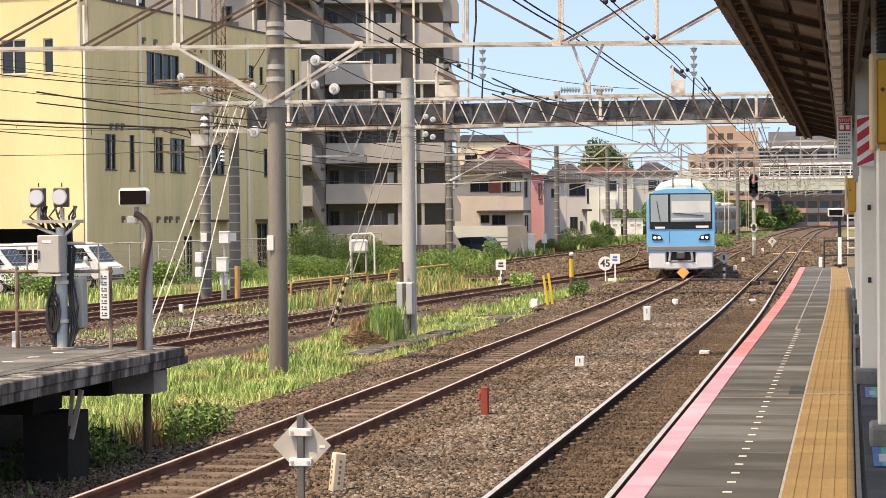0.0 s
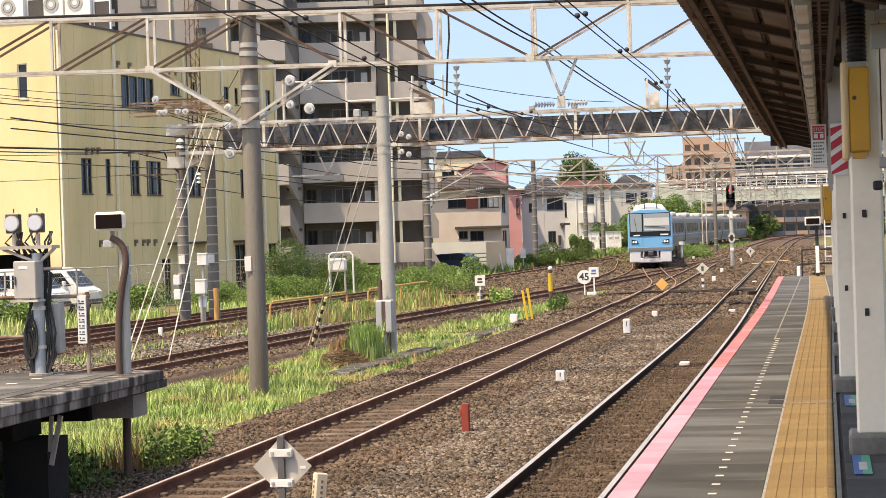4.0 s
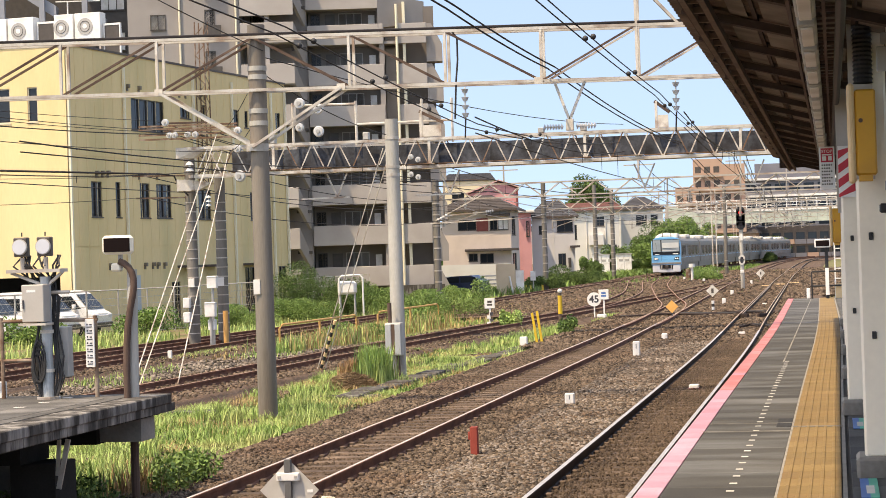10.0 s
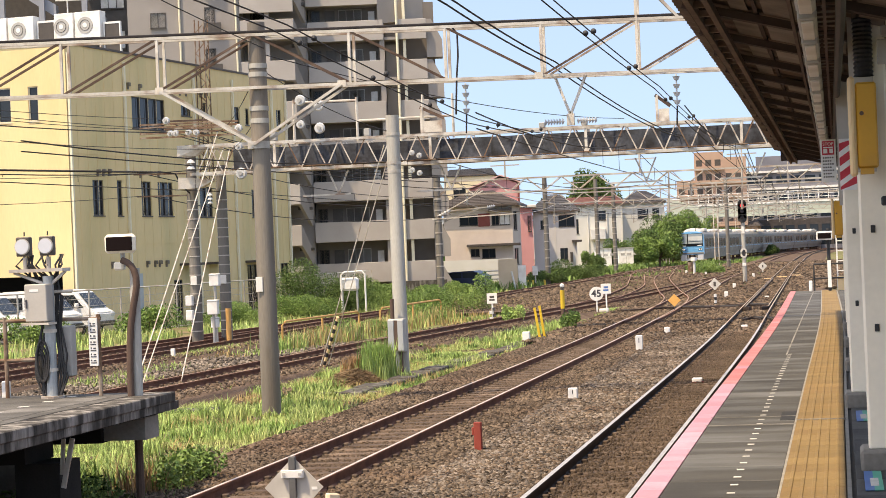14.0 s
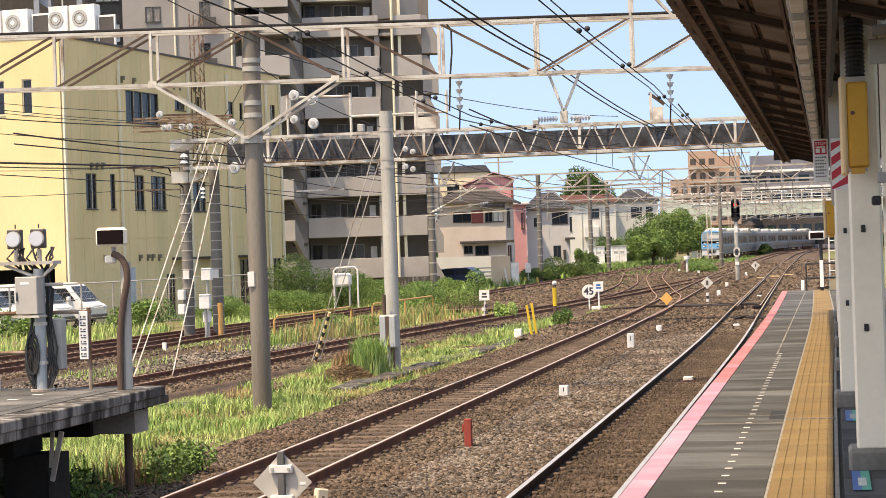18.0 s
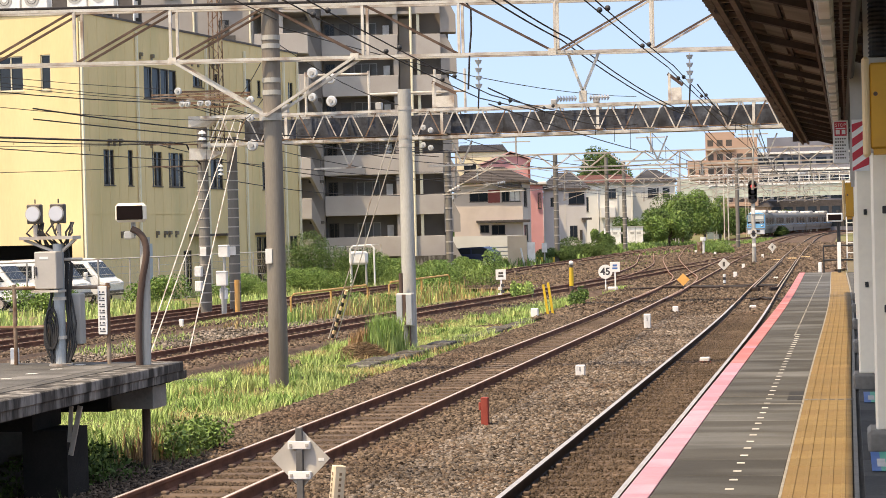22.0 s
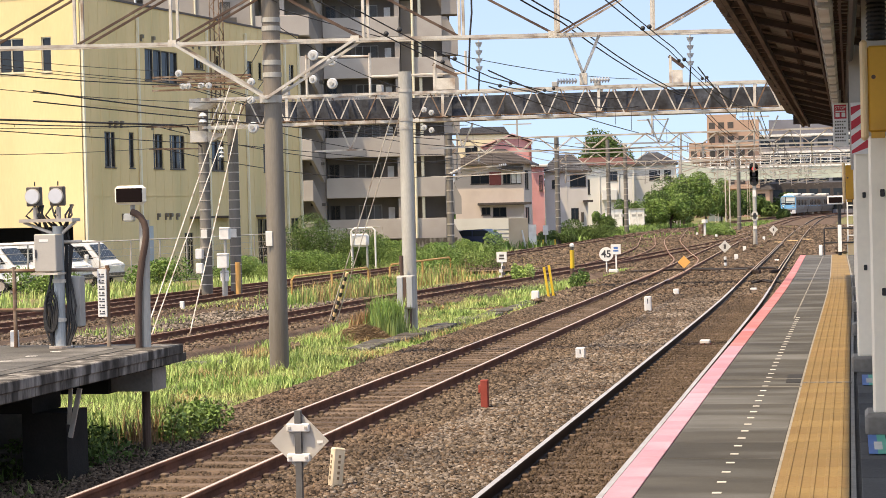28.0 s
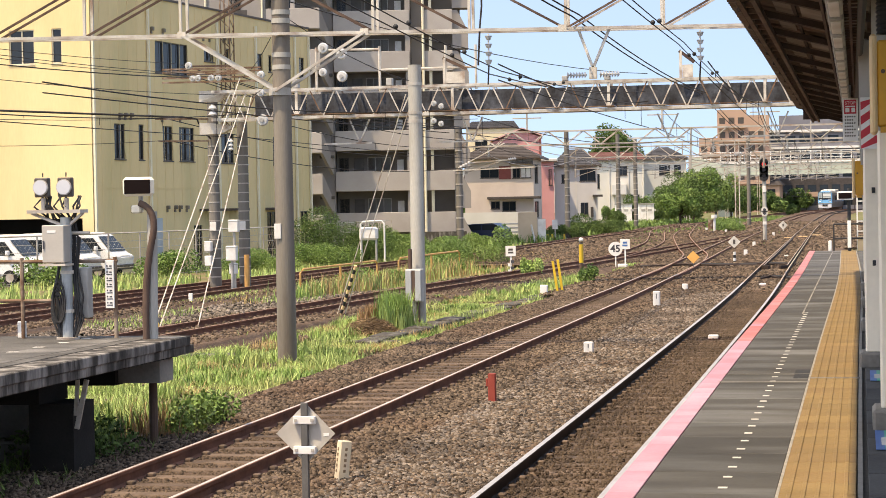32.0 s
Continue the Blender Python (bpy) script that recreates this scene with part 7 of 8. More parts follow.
def bush(x, y, w, d, h, n, size, material, label, seed, name="bush", z=-0.35, trunk=0.0):
    g = np.random.default_rng(seed)
    b = thing(name, x, y, z, label, "tree" if trunk else "bush", "" if trunk else "bushes")
    k = 7 if trunk else 6
    blobs = []
    for _ in range(k + int(w)):
        hh = h * g.uniform(0.45, 0.95)
        blobs.append((g.uniform(-0.42, 0.42) * w, g.uniform(-0.4, 0.4) * d, trunk + (hh - trunk) * g.uniform(0.4, 0.75), w * g.uniform(0.14, 0.27), d * g.uniform(0.2, 0.35), (h - trunk) * g.uniform(0.18, 0.34)))
    p, a, c = leaf_cloud(g, blobs, n, size)
    p[:, 2] = np.abs(p[:, 2])
    quads("crown", p, a, c, material, b)
    bm = bmesh.new()
    base = (0, 0, 0)
    if trunk:
        rod(bm, base, (0, 0, trunk + 0.3 * (h - trunk)), 0.045 * h * 0.5, 8, 0.02 * h)
    for q in blobs:
        st = (0, 0, trunk) if trunk else (q[0] * 0.7, q[1] * 0.7, 0)
        rod(bm, st, q[:3], max(0.012 * h, 0.012), 5, 0.008)
    st_ = part("trunk" if trunk else "stem", bm, M_BARK, b)
    if not trunk:
        tagged(st_, kind="stuff")
    return b


bush(-26.2, 87, 3.2, 2.5, 1.3, 16000, 0.032, M_LEAF, "leafy green bush along the fence", 51)
bush(-24.4, 92, 4.0, 3.0, 1.7, 22000, 0.032, M_LEAF, "dense dark green bush along the fence", 52)
bush(-25.6, 99, 4.4, 4.0, 3.0, 28000, 0.036, M_LEAF_DARK, "tall dense green shrub beside the fence", 53)
bush(-23.3, 101, 4.2, 3.0, 2.0, 22000, 0.036, M_LEAF, "leafy green bush along the outer track", 54)
bush(-23.4, 110, 3.6, 3.0, 1.7, 14000, 0.042, M_LEAF, "leafy green bush along the outer track", 55)
bush(-30.3, 73, 2.8, 2.0, 1.5, 3000, 0.06, M_LEAF, "tangled weeds by the car park fence", 56)
bush(-28.2, 80.5, 2.4, 1.6, 1.6, 3000, 0.06, M_LEAF, "leafy weeds by the car park fence", 57)
bush(-31.8, 68, 3.0, 2.0, 1.1, 3000, 0.06, M_LEAF, "low weeds by the car park fence", 58)
bush(-17.6, 93, 3.4, 3.2, 1.9, 14000, 0.04, M_LEAF, "tall green weeds between the side tracks", 59)
bush(-16.6, 83, 2.6, 3.0, 1.0, 5000, 0.04, M_LEAF, "green weeds between the side tracks", 60)
bush(-17.3, 72, 2.2, 4.0, 0.8, 5000, 0.04, M_LEAF, "green weeds beside the yellow rails", 61)
g = np.random.default_rng(62)
blades("tall_weeds", -10.62 + 0.17 * g.normal(size=1500), 46.3 + 0.2 * g.normal(size=1500), 0.45 + 0.65 * g.random(1500), M_GRASS, "tall bright green weeds by the grey pole", 62, width=0.014, lean=0.25)
blades("rust_weeds", -11.2 + 0.12 * g.normal(size=700), 46.6 + 0.2 * g.normal(size=700), 0.3 + 0.42 * g.random(700), M_RUSTWEED, "rust-brown dry weeds by the grey pole", 63, width=0.014, lean=0.25)
bush(-12.3, 77.0, 0.9, 0.9, 1.25, 1500, 0.05, M_GRASS, "green weed clump beside the track sign", 63)
bush(-9.1, 70.0, 0.8, 0.8, 0.9, 1300, 0.045, M_LEAF, "small dark weed clump beside the marker post", 64)
bush(-9.3, 21.8, 2.4, 1.2, 1.0, 4200, 0.035, M_LEAF_DARK, "dark weeds growing beneath the platform end", 65)
bush(-8.15, 24.6, 0.9, 1.6, 0.85, 3000, 0.03, M_LEAF, "weeds at the platform end", 66)
bush(-9.8, 17.6, 2.6, 2.5, 0.7, 5000, 0.035, M_LEAF_DARK, "dark weeds beneath the platform", 67)
bush(-25.6, 133, 3.0, 3.0, 1.3, 10000, 0.045, M_LEAF, "green shrubs beside the outer track", 68)
bush(-21.6, 152, 2.4, 4.0, 1.6, 10000, 0.055, M_LEAF_DARK, "dark green shrubs in front of the houses", 69)
bush(-22.2, 172, 5.0, 4.0, 2.0, 15000, 0.06, M_LEAF_DARK, "green shrubs in front of the houses", 70)
bush(-21.8, 184, 2.6, 3.0, 2.6, 10000, 0.06, M_LEAF_DARK, "rounded dark shrub beside the white cabinets", 71)
for k, (xx, yy, w, h) in enumerate(((-19.4, 226, 4, 4.4), (-20.6, 240, 5, 6.6), (-19.8, 250, 6.5, 7.4), (-20.8, 268, 7, 8.2), (-19.6, 286, 6.5, 7.6), (-18.6, 304, 6, 5.6))):
    bush(xx, yy, w, 5, h, 13000, 0.13, M_LEAF_DARK if k % 2 else M_LEAF, "leafy trackside tree among dense shrubs", 80 + k, name="tree", trunk=1.2)
bush(-35.5, 300, 8.6, 6, 19.0, 22000, 0.18, M_LEAF_DARK, "tall dark round tree behind the houses", 90, name="tree", trunk=5.0)
bush(-10.9, 172, 2.6, 3.0, 1.5, 5000, 0.06, M_LEAF, "feathery weeds beside the switch stand", 91)
bush(-11.9, 184, 3.2, 4.0, 1.7, 5000, 0.07, M_LEAF, "tall weeds between the distant tracks", 92)
for k, (xx, yy, w, h) in enumerate(((4.5, 352, 5, 3.2), (9.5, 360, 6, 4.2), (6.0, 382, 6, 3.6), (-16.5, 405, 5, 3.4))):
    bush(xx, yy, w, 4, h, 6000, 0.14, M_LEAF_DARK if k % 2 else M_LEAF, "green shrubs on the bank beneath the bridge", 170 + k)
bush(-10.6, 338, 2.0, 6.0, 2.2, 5000, 0.10, M_LEAF_DARK, "dark shrub between the tracks beneath the bridge", 93)
for k, (xx, yy, h) in enumerate(((-20.5, 350, 5.5), (-21.5, 372, 6.0), (-17.5, 395, 5.0), (-13.0, 440, 5.5), (-9.0, 480, 5.5))):
    bush(xx, yy, 7, 5, h, 3500, 0.28, M_LEAF_DARK, "distant dark trees near the bridge", 95 + k, name="tree", trunk=0.8)
g = np.random.default_rng(77)
n = 16000
xx = g.uniform(-420, 120, n)
pts = np.stack([xx, 610 + g.uniform(0, 40, n), np.abs(g.normal(0, 1, n)) * (3.2 + 1.6 * np.sin(xx * 0.06)) + 0.3], 1)
a = g.normal(size=(n, 3))
a = a / np.linalg.norm(a, axis=1)[:, None] * 1.3
b = g.normal(size=(n, 3))
b = b / np.linalg.norm(b, axis=1)[:, None] * 1.0
tagged(quads("far_woods", pts, a, b, M_LEAF_DARK), "distant dark tree line along the horizon", "woods", kind="stuff")
g = np.random.default_rng(41)
tr = thing("cable_trough", 0, 0, 0, "weathered concrete cable trough lids in the grass", "cable trough")
for k in range(22):
    y = 41 + 1.45 * k
    part("lid", B(-10.3 + 0.045 * k + g.uniform(-0.06, 0.06), -9.75 + 0.045 * k, y, y + 1.25, -0.32, -0.2 + g.uniform(-0.03, 0.03), bevel=0.02), M_CONC_DARK, tr)
for x0, y0, w, d in ((-12.6, 38.0, 1.7, 0.5), (-10.2, 41.6, 1.6, 0.25)):
    sl = thing("concrete_slab", x0, y0, -0.34, "cracked concrete kerb lying in the grass", "concrete slab", "slabs in the grass", rz=g.uniform(-15, 15))
    part("slab", B(-w / 2, w / 2, -d / 2, d / 2, 0, 0.12, bevel=0.03), M_CONC_DARK, sl)
hp = thing("straw_heap", -10.9, 45.0, -0.34, "flattened heap of brown dried straw in the grass", "straw heap")
g = np.random.default_rng(141)
n = 5000
t = np.sqrt(g.random(n))
a = g.random(n) * 6.283
pts = np.stack([0.62 * t * np.cos(a), 0.9 * t * np.sin(a), 0.34 * (1 - t**2) * g.uniform(0.6, 1.1, n) + 0.02], 1)
d = np.stack([g.normal(1.0, 0.5, n), g.normal(0, 0.9, n), g.normal(0.1, 0.3, n)], 1)
d = d / np.linalg.norm(d, axis=1)[:, None] * 0.16
e = np.cross(d, g.normal(size=(n, 3)))
e = e / np.linalg.norm(e, axis=1)[:, None] * 0.009
quads("straw", pts, d, e, mat("dead_stalks", (0.24, 0.165, 0.095), (0.15, 0.10, 0.06), 2.0, 0.9, bump=0.0, spread=0.2, island=0.6), hp)
for k, (xx, yy, w, h) in enumerate(((-27.0, 261, 5, 4.0), (-25.0, 264, 5, 5.0), (-22.8, 268, 5, 6.6), (-31.2, 264, 3, 2.8))):
    bush(xx, yy, w, 3, h, 9000, 0.11, M_LEAF if k % 2 else M_LEAF_DARK, "dense green shrub in front of the white houses", 160 + k)

x, y, v, g = patchy(16000, -27.0, -18.2, 132, 262, 39, scale=0.16, cut=-0.12, right=lambda b: P4.x(b) - 2.0)
blades("house_verge_grass", x, y, 0.2 + 0.6 * g.random(len(x)), M_LEAF, "rough weeds in front of the distant houses", 40, width=0.045, lean=0.6)
x, y, v, g = patchy(14000, -20, -5.2, 118, 300, 43, scale=0.12, cut=0.2, left=lambda b: P4.x(b) + 1.7)
ok = (np.abs(x - np.array([P2.x(b) for b in y])) > 1.6) & (np.abs(x - np.array([P1.x(b) for b in y])) > 1.6) & (np.abs(x - np.array([PX.x(b) for b in y])) > 1.5)
blades("ballast_weeds", x[ok], y[ok], 0.12 + 0.3 * g.random(int(ok.sum())), M_LEAF, "low weeds in the distant ballast", 44, width=0.03, lean=0.7)

# mixed weed clumps in the meadow
g = np.random.default_rng(201)
for name, material, label, n, hh, wd in (("weed_tufts", M_GRASS, "feathery pale green weed tufts", 70, 0.34, 0.007), ("dark_weed_tufts", M_LEAF, "darker broad weed tufts", 60, 0.24, 0.012), ("straw_tufts", M_STRAW, "bent straw-coloured tufts", 55, 0.2, 0.006)):
    cx, cy = g.uniform(-12.6, -8.9, n), 22 + 42 * g.random(n) ** 1.2
    ok = cx > np.array([P3.x(b) + 1.2 for b in cy])
    cx, cy = cx[ok], cy[ok]
    m = 110
    sp = np.repeat(g.uniform(0.06, 0.22, len(cx)), m)
    x = np.repeat(cx, m) + g.normal(size=len(cx) * m) * sp
    y = np.repeat(cy, m) + g.normal(size=len(cx) * m) * sp * 1.3
    blades(name, x, y, np.repeat(g.uniform(0.5, 1.25, len(cx)), m) * hh * g.uniform(0.5, 1.1, len(x)), material, label, 210 + n, width=wd, lean=0.55)
cx, cy = g.uniform(-10.6, -8.2, 16), g.uniform(20.5, 26.0, 16)
x = np.repeat(cx, 90) + g.normal(size=1440) * 0.1
y = np.repeat(cy, 90) + g.normal(size=1440) * 0.12
blades("shade_weeds", x, y, g.uniform(0.2, 0.6, 1440), M_LEAF, "tall dark weeds beside the platform end", 231, width=0.012, lean=0.4)
x, y = -8.5 + 0.2 * g.normal(size=260), 23.9 + 0.3 * g.normal(size=260)
blades("brown_weeds", x, y, g.uniform(0.25, 0.7, 260), M_RUSTWEED, "dry brown weed stalks beside the platform end", 232, width=0.008, lean=0.3)
g = np.random.default_rng(301)
n = 5200
t = g.random(n)
x, y = -19.54 + -0.02 * t + g.normal(size=n) * 0.35, 58.74 + 5.31 * t + g.normal(size=n) * 1.1
blades("siding_grass_patch", x, y, g.uniform(0.08, 0.3, n), M_GRASS, "bright green grass patch between the side tracks", 302, width=0.012, lean=0.7)
n = 3000
y = g.uniform(61, 86, n)
x = -17.25 + 0.035 * (y - 61) + g.normal(size=n) * 0.3
blades("hoop_weeds", x, y, g.uniform(0.2, 0.75, n), M_GRASS, "pale tall weeds around the hoop rails", 303, width=0.014, lean=0.4)
n = 900
y = g.uniform(62, 84, n)
x = -17.0 + 0.035 * (y - 61) + g.normal(size=n) * 0.25
blades("hoop_straw", x, y, g.uniform(0.3, 0.95, n), M_STRAW, "dry straw stalks around the hoop rails", 304, width=0.012, lean=0.35)

# ---- small trackside things ----
d = thing("diamond_sign", -4.655, 17.02, -0.2, "grey back of a diamond sign on a steel post", "sign")
bm = bmesh.new()
s = 0.262
v = [bm.verts.new(q) for q in ((0, 0, 0.86 - s), (s, 0, 0.86), (0, 0, 0.86 + s), (-s, 0, 0.86))]
bm.faces.new(v)
r_ = bmesh.ops.extrude_face_region(bm, geom=bm.faces[:])
for q in r_["geom"]:
    if isinstance(q, bmesh.types.BMVert):
        q.co.y += 0.012
part("plate", bm, M_SIGNBACK, d)
part("post", B(-0.03, 0.03, -0.045, -0.003, 0, 1.13, bevel=0.004), mat("dark_grey_post", (0.13, 0.125, 0.12), (0.09, 0.086, 0.082), 3, 0.6, bump=0.1), d, "dark grey steel post")
for z in (0.72, 0.98):
    part("clamp", B(-0.1, 0.1, -0.05, -0.002, z - 0.035, z + 0.035, bevel=0.006), M_WHITE, d)
    for bx0 in (-0.085, 0.06):
        part("bolt", B(bx0, bx0 + 0.025, -0.06, -0.05, z - 0.012, z + 0.012), M_STEEL, d)
part("tag", B(0.16, 0.21, -0.004, -0.001, 0.84, 0.865), M_WHITE, d)


def marker(name, x, y, w, h, material, label, mark=True, z=-0.18, rz=0.0):
    m = thing(name, x, y, z, label, "marker post", "trackside markers", rz=rz)
    part("post", B(-w / 2, w / 2, -w * 0.4, w * 0.4, 0, h, bevel=min(w, h) * 0.08), material, m)
    if mark:
        part("mark_bar", B(-w * 0.05, w * 0.05, -w * 0.4 - 0.004, -w * 0.4 - 0.001, h * 0.55, h * 0.85), M_TEXT, m)
    return m


M_CREAMPOST = mat("cream_post_paint", (0.72, 0.62, 0.46), (0.66, 0.55, 0.39), 4, 0.7, bump=0.1, spread=0.1, stain=(0.5, 0.4, 0.27), stain_scale=5, stain_amount=0.4)
M_BROWNTEXT = mat("faded_lettering", (0.24, 0.17, 0.11), (0.20, 0.14, 0.09), 4, 0.8, bump=0)
kp = marker("kilometre_post", -5.11, 19.95, 0.125, 0.43, M_CREAMPOST, "cream kilometre post leaning in the ballast", mark=False, rz=38)
kp.matrix_world = pose(-5.11, 19.95, -0.18, 0, 7, 38)
for k in range(5):
    part("character_bar", B(-0.012, 0.014, -0.0545, -0.0525, 0.33 - 0.055 * k, 0.36 - 0.055 * k), M_BROWNTEXT, kp)
    part("character_bar", B(-0.0675, -0.0655, -0.016, 0.014, 0.33 - 0.055 * k, 0.36 - 0.055 * k), M_BROWNTEXT, kp)
rp = thing("red_marker", -4.98, 27.9, -0.18, "faded dark red post in the ballast", "marker post", "trackside markers")
part("post", B(-0.052, 0.052, -0.05, 0.05, 0, 0.43, bevel=0.008), M_DRED, rp)
part("bracket", B(-0.085, -0.053, -0.03, 0.03, 0.25, 0.36, bevel=0.006), M_DRED, rp)
marker("white_marker", -5.16, 53.2, 0.18, 0.42, M_WHITE, "white marker post in the ballast")
marker("white_marker", -4.81, 36.9, 0.17, 0.24, M_WHITE, "short white marker block in the ballast")
marker("white_marker", -5.2, 62.5, 0.17, 0.22, M_WHITE, "short white marker block in the ballast", mark=False)
marker("white_marker", -19.6, 58.2, 0.12, 0.4, M_WHITE, "white marker block beside the side track", mark=False, z=-0.32)
marker("white_marker", -9.87, 23.1, 0.09, 0.2, M_WHITE, "small white post on the platform end", mark=False, z=1.1)
marker("white_marker", -9.3, 60.8, 0.22, 0.3, M_WHITE, "white marker block by the yellow post", mark=False)
for x, y in ((-5.9, 118), (-6.1, 150), (-10.5, 165), (-13.0, 178), (-6.3, 175), (-5.4, 100), (-11.0, 190)):
    marker("white_marker", x, y, 0.18, 0.3, M_WHITE, "small distant white trackside marker", mark=False)
for x, y in ((-9.0, 62.0),):
    yp = thing("yellow_posts", x, y, -0.2, "pair of yellow angle posts beside the track", "post")
    part("post", bar(bmesh.new(), (-0.06, 0, 0), (-0.2, 0, 1.0), 0.07, 0.07), M_YPAINT, yp)
    part("post", bar(bmesh.new(), (0.08, 0.1, 0), (-0.06, 0.1, 1.05), 0.07, 0.07), M_YPAINT, yp)
s45 = thing("speed_sign", -10.1, 86.0, -0.2, "round white speed sign reading 45", "sign")
part("plate", R((0, 0, 0.78), (0, 0.02, 0.78), 0.30, 28), M_WHITE, s45)
part("post", R((0, 0.04, 0), (0, 0.04, 0.9), 0.03, 8), M_WHITE, s45)
part("footing", B(0.1, 0.5, -0.1, 0.15, 0, 0.14, bevel=0.03), M_WHITE, s45)
fc = bpy.data.curves.new("speed_number", "FONT")
fc.body, fc.size, fc.align_x, fc.align_y, fc.offset = "45", 0.42, "CENTER", "CENTER", 0.012
fo = new("speed_number", fc)
fo.data.materials.append(M_TEXT)
fo.parent = s45
fo.matrix_local = pose(0, -0.006, 0.78, 90, 0, 0)
for x, y, w, h, label in ((-9.62, 85.4, 0.42, 1.2, "square white sign with a grey symbol on a post"), (-13.15, 77.5, 0.40, 1.15, "square white sign with a grey symbol on a post")):
    q = thing("square_sign", x, y, -0.2, label, "sign", "square signs")
    part("plate", B(-w / 2, w / 2, -0.02, 0.0, h - w, h, bevel=0.008), M_WHITE, q)
    part("symbol", box(B(-w * 0.22, w * 0.22, -0.024, -0.021, h - w * 0.45, h - w * 0.25), -w * 0.26, w * 0.26, -0.024, -0.021, h - w * 0.72, h - w * 0.55), M_BLUE if x > -10 else M_SASH, q)
    part("post", B(-0.03, 0.03, 0.003, 0.05, 0, h - 0.1), M_WHITE, q)
    if x < -10:
        for k in range(4):
            part("striped_band", B(-0.12 + 0.12 * (k % 2), 0.0 + 0.12 * (k % 2), -0.015, 0.0, 0.12 + 0.12 * k, 0.24 + 0.12 * k), M_TEXT if k % 2 else M_WHITE, q)
orange = thing("orange_diamond_marker", -6.3, 79.5, -0.25, "orange reflective diamond marker between the rails", "marker")
bm = bmesh.new()
s = 0.25
v = [bm.verts.new(q) for q in ((0, 0, 0.62 - s), (s, 0, 0.62), (0, 0, 0.62 + s), (-s, 0, 0.62))]
bm.faces.new(v)
r_ = bmesh.ops.extrude_face_region(bm, geom=bm.faces[:])
for q in r_["geom"]:
    if isinstance(q, bmesh.types.BMVert):
        q.co.y += 0.02
part("plate", bm, M_REFL, orange)
part("post", B(-0.02, 0.02, 0.021, 0.05, 0, 0.6), M_TEXT, orange)
for x, y, sc in ((-5.25, 88.5, 1.0), (-5.95, 165, 1.35)):
    w = thing("white_diamond_marker", x, y, -0.2, "white diamond trackside marker on a striped post", "marker", "white diamond markers")
    bm = bmesh.new()
    s = 0.27 * sc
    zc = 0.95 if sc == 1.0 else 0.6
    v = [bm.verts.new(q) for q in ((0, 0, zc - s), (s, 0, zc), (0, 0, zc + s), (-s, 0, zc))]
    bm.faces.new(v)
    r_ = bmesh.ops.extrude_face_region(bm, geom=bm.faces[:])
    for q in r_["geom"]:
        if isinstance(q, bmesh.types.BMVert):
            q.co.y += 0.02
    part("plate", bm, M_DASH, w)
    part("number_bar", B(-0.05, 0.05, -0.006, -0.002, zc - 0.1, zc + 0.1), M_SASH, w)
    for k in range(4):
        part("post_band", R((0, 0.03, 0.13 * k), (0, 0.03, 0.13 * (k + 1)), 0.06 if sc == 1.0 else 0.03, 8), M_WHITE if k % 2 else M_BLACK, w)
mp = thing("ball_topped_post", -9.6, 71.5, -0.2, "yellow and brown marker post with a white ball top", "marker post")
part("lower_post", R((0, 0, 0), (0, 0, 0.65), 0.075, 10), M_DARKBROWN, mp)
part("upper_post", R((0, 0, 0.65), (0, 0, 1.3), 0.08, 10), M_YPAINT, mp)
part("collar", R((0, 0, 1.3), (0, 0, 1.42), 0.06, 10), M_SASH, mp)
bm = bmesh.new()
bmesh.ops.create_icosphere(bm, subdivisions=2, radius=0.085, matrix=Matrix.Translation((0, 0, 1.46)))
part("ball", bm, M_WHITE, mp)

sig = thing("railway_signal", -5.95, 133, -0.3, "dark oval railway signal showing a red light on a pale mast", "railway signal")
part("mast", R((0, 0, 0), (0, 0, 4.3), 0.13, 12), M_POLE_GREY, sig)
bm = bmesh.new()
for z in (4.27, 4.75, 5.22):
    rod(bm, (0, -0.06, z), (0, -0.2, z), 0.28, 20)
box(bm, -0.28, 0.28, -0.2, -0.06, 4.27, 5.22)
part("head", bm, M_BLACK, sig)
M_REDLIGHT = mat("red_light", (1.0, 0.03, 0.04), (1.0, 0.03, 0.04), 1, 0.3, bump=0, emit=0.55)
M_LENSDARK = glassy("dark_lens", (0.03, 0.02, 0.02), 0.2)
part("red_lamp", R((0, -0.205, 5.1), (0, -0.22, 5.1), 0.12, 16), M_REDLIGHT, sig, "lit red lamp")
part("lens", R((0, -0.205, 4.35), (0, -0.215, 4.35), 0.13, 16), M_LENSDARK, sig)
part("lens", R((0, -0.205, 4.74), (0, -0.215, 4.74), 0.12, 16), M_LENSDARK, sig)
for z in (4.4, 4.83, 5.25):
    part("hood", B(-0.16, 0.16, -0.42, -0.2, z + 0.1, z + 0.13), M_BLACK, sig)
part("number_plate", B(-0.1, 0.1, -0.17, -0.13, 3.3, 3.7), M_WHITE, sig)
bm = R((0, -0.14, 1.93), (0, -0.17, 1.93), 0.21, 18)
rod(bm, (0, -0.14, 2.15), (0, -0.17, 2.15), 0.21, 18)
part("ring_sign", bm, M_DASH, sig)
for z in (1.93, 2.15):
    part("dark_eye", R((0, -0.171, z), (0, -0.18, z), 0.1, 12), M_TEXT, sig)
part("lower_diamond", B(-0.12, 0.12, -0.16, -0.13, 1.2, 1.4), M_WHITE, sig)
sig2 = thing("railway_signal", 0.9, 125, -0.3, "dark railway signal seen beyond the platform end", "railway signal")
part("mast", R((0, 0, 0), (0, 0, 4.5), 0.12, 12), M_STEEL_LIGHT, sig2)
bm = bmesh.new()
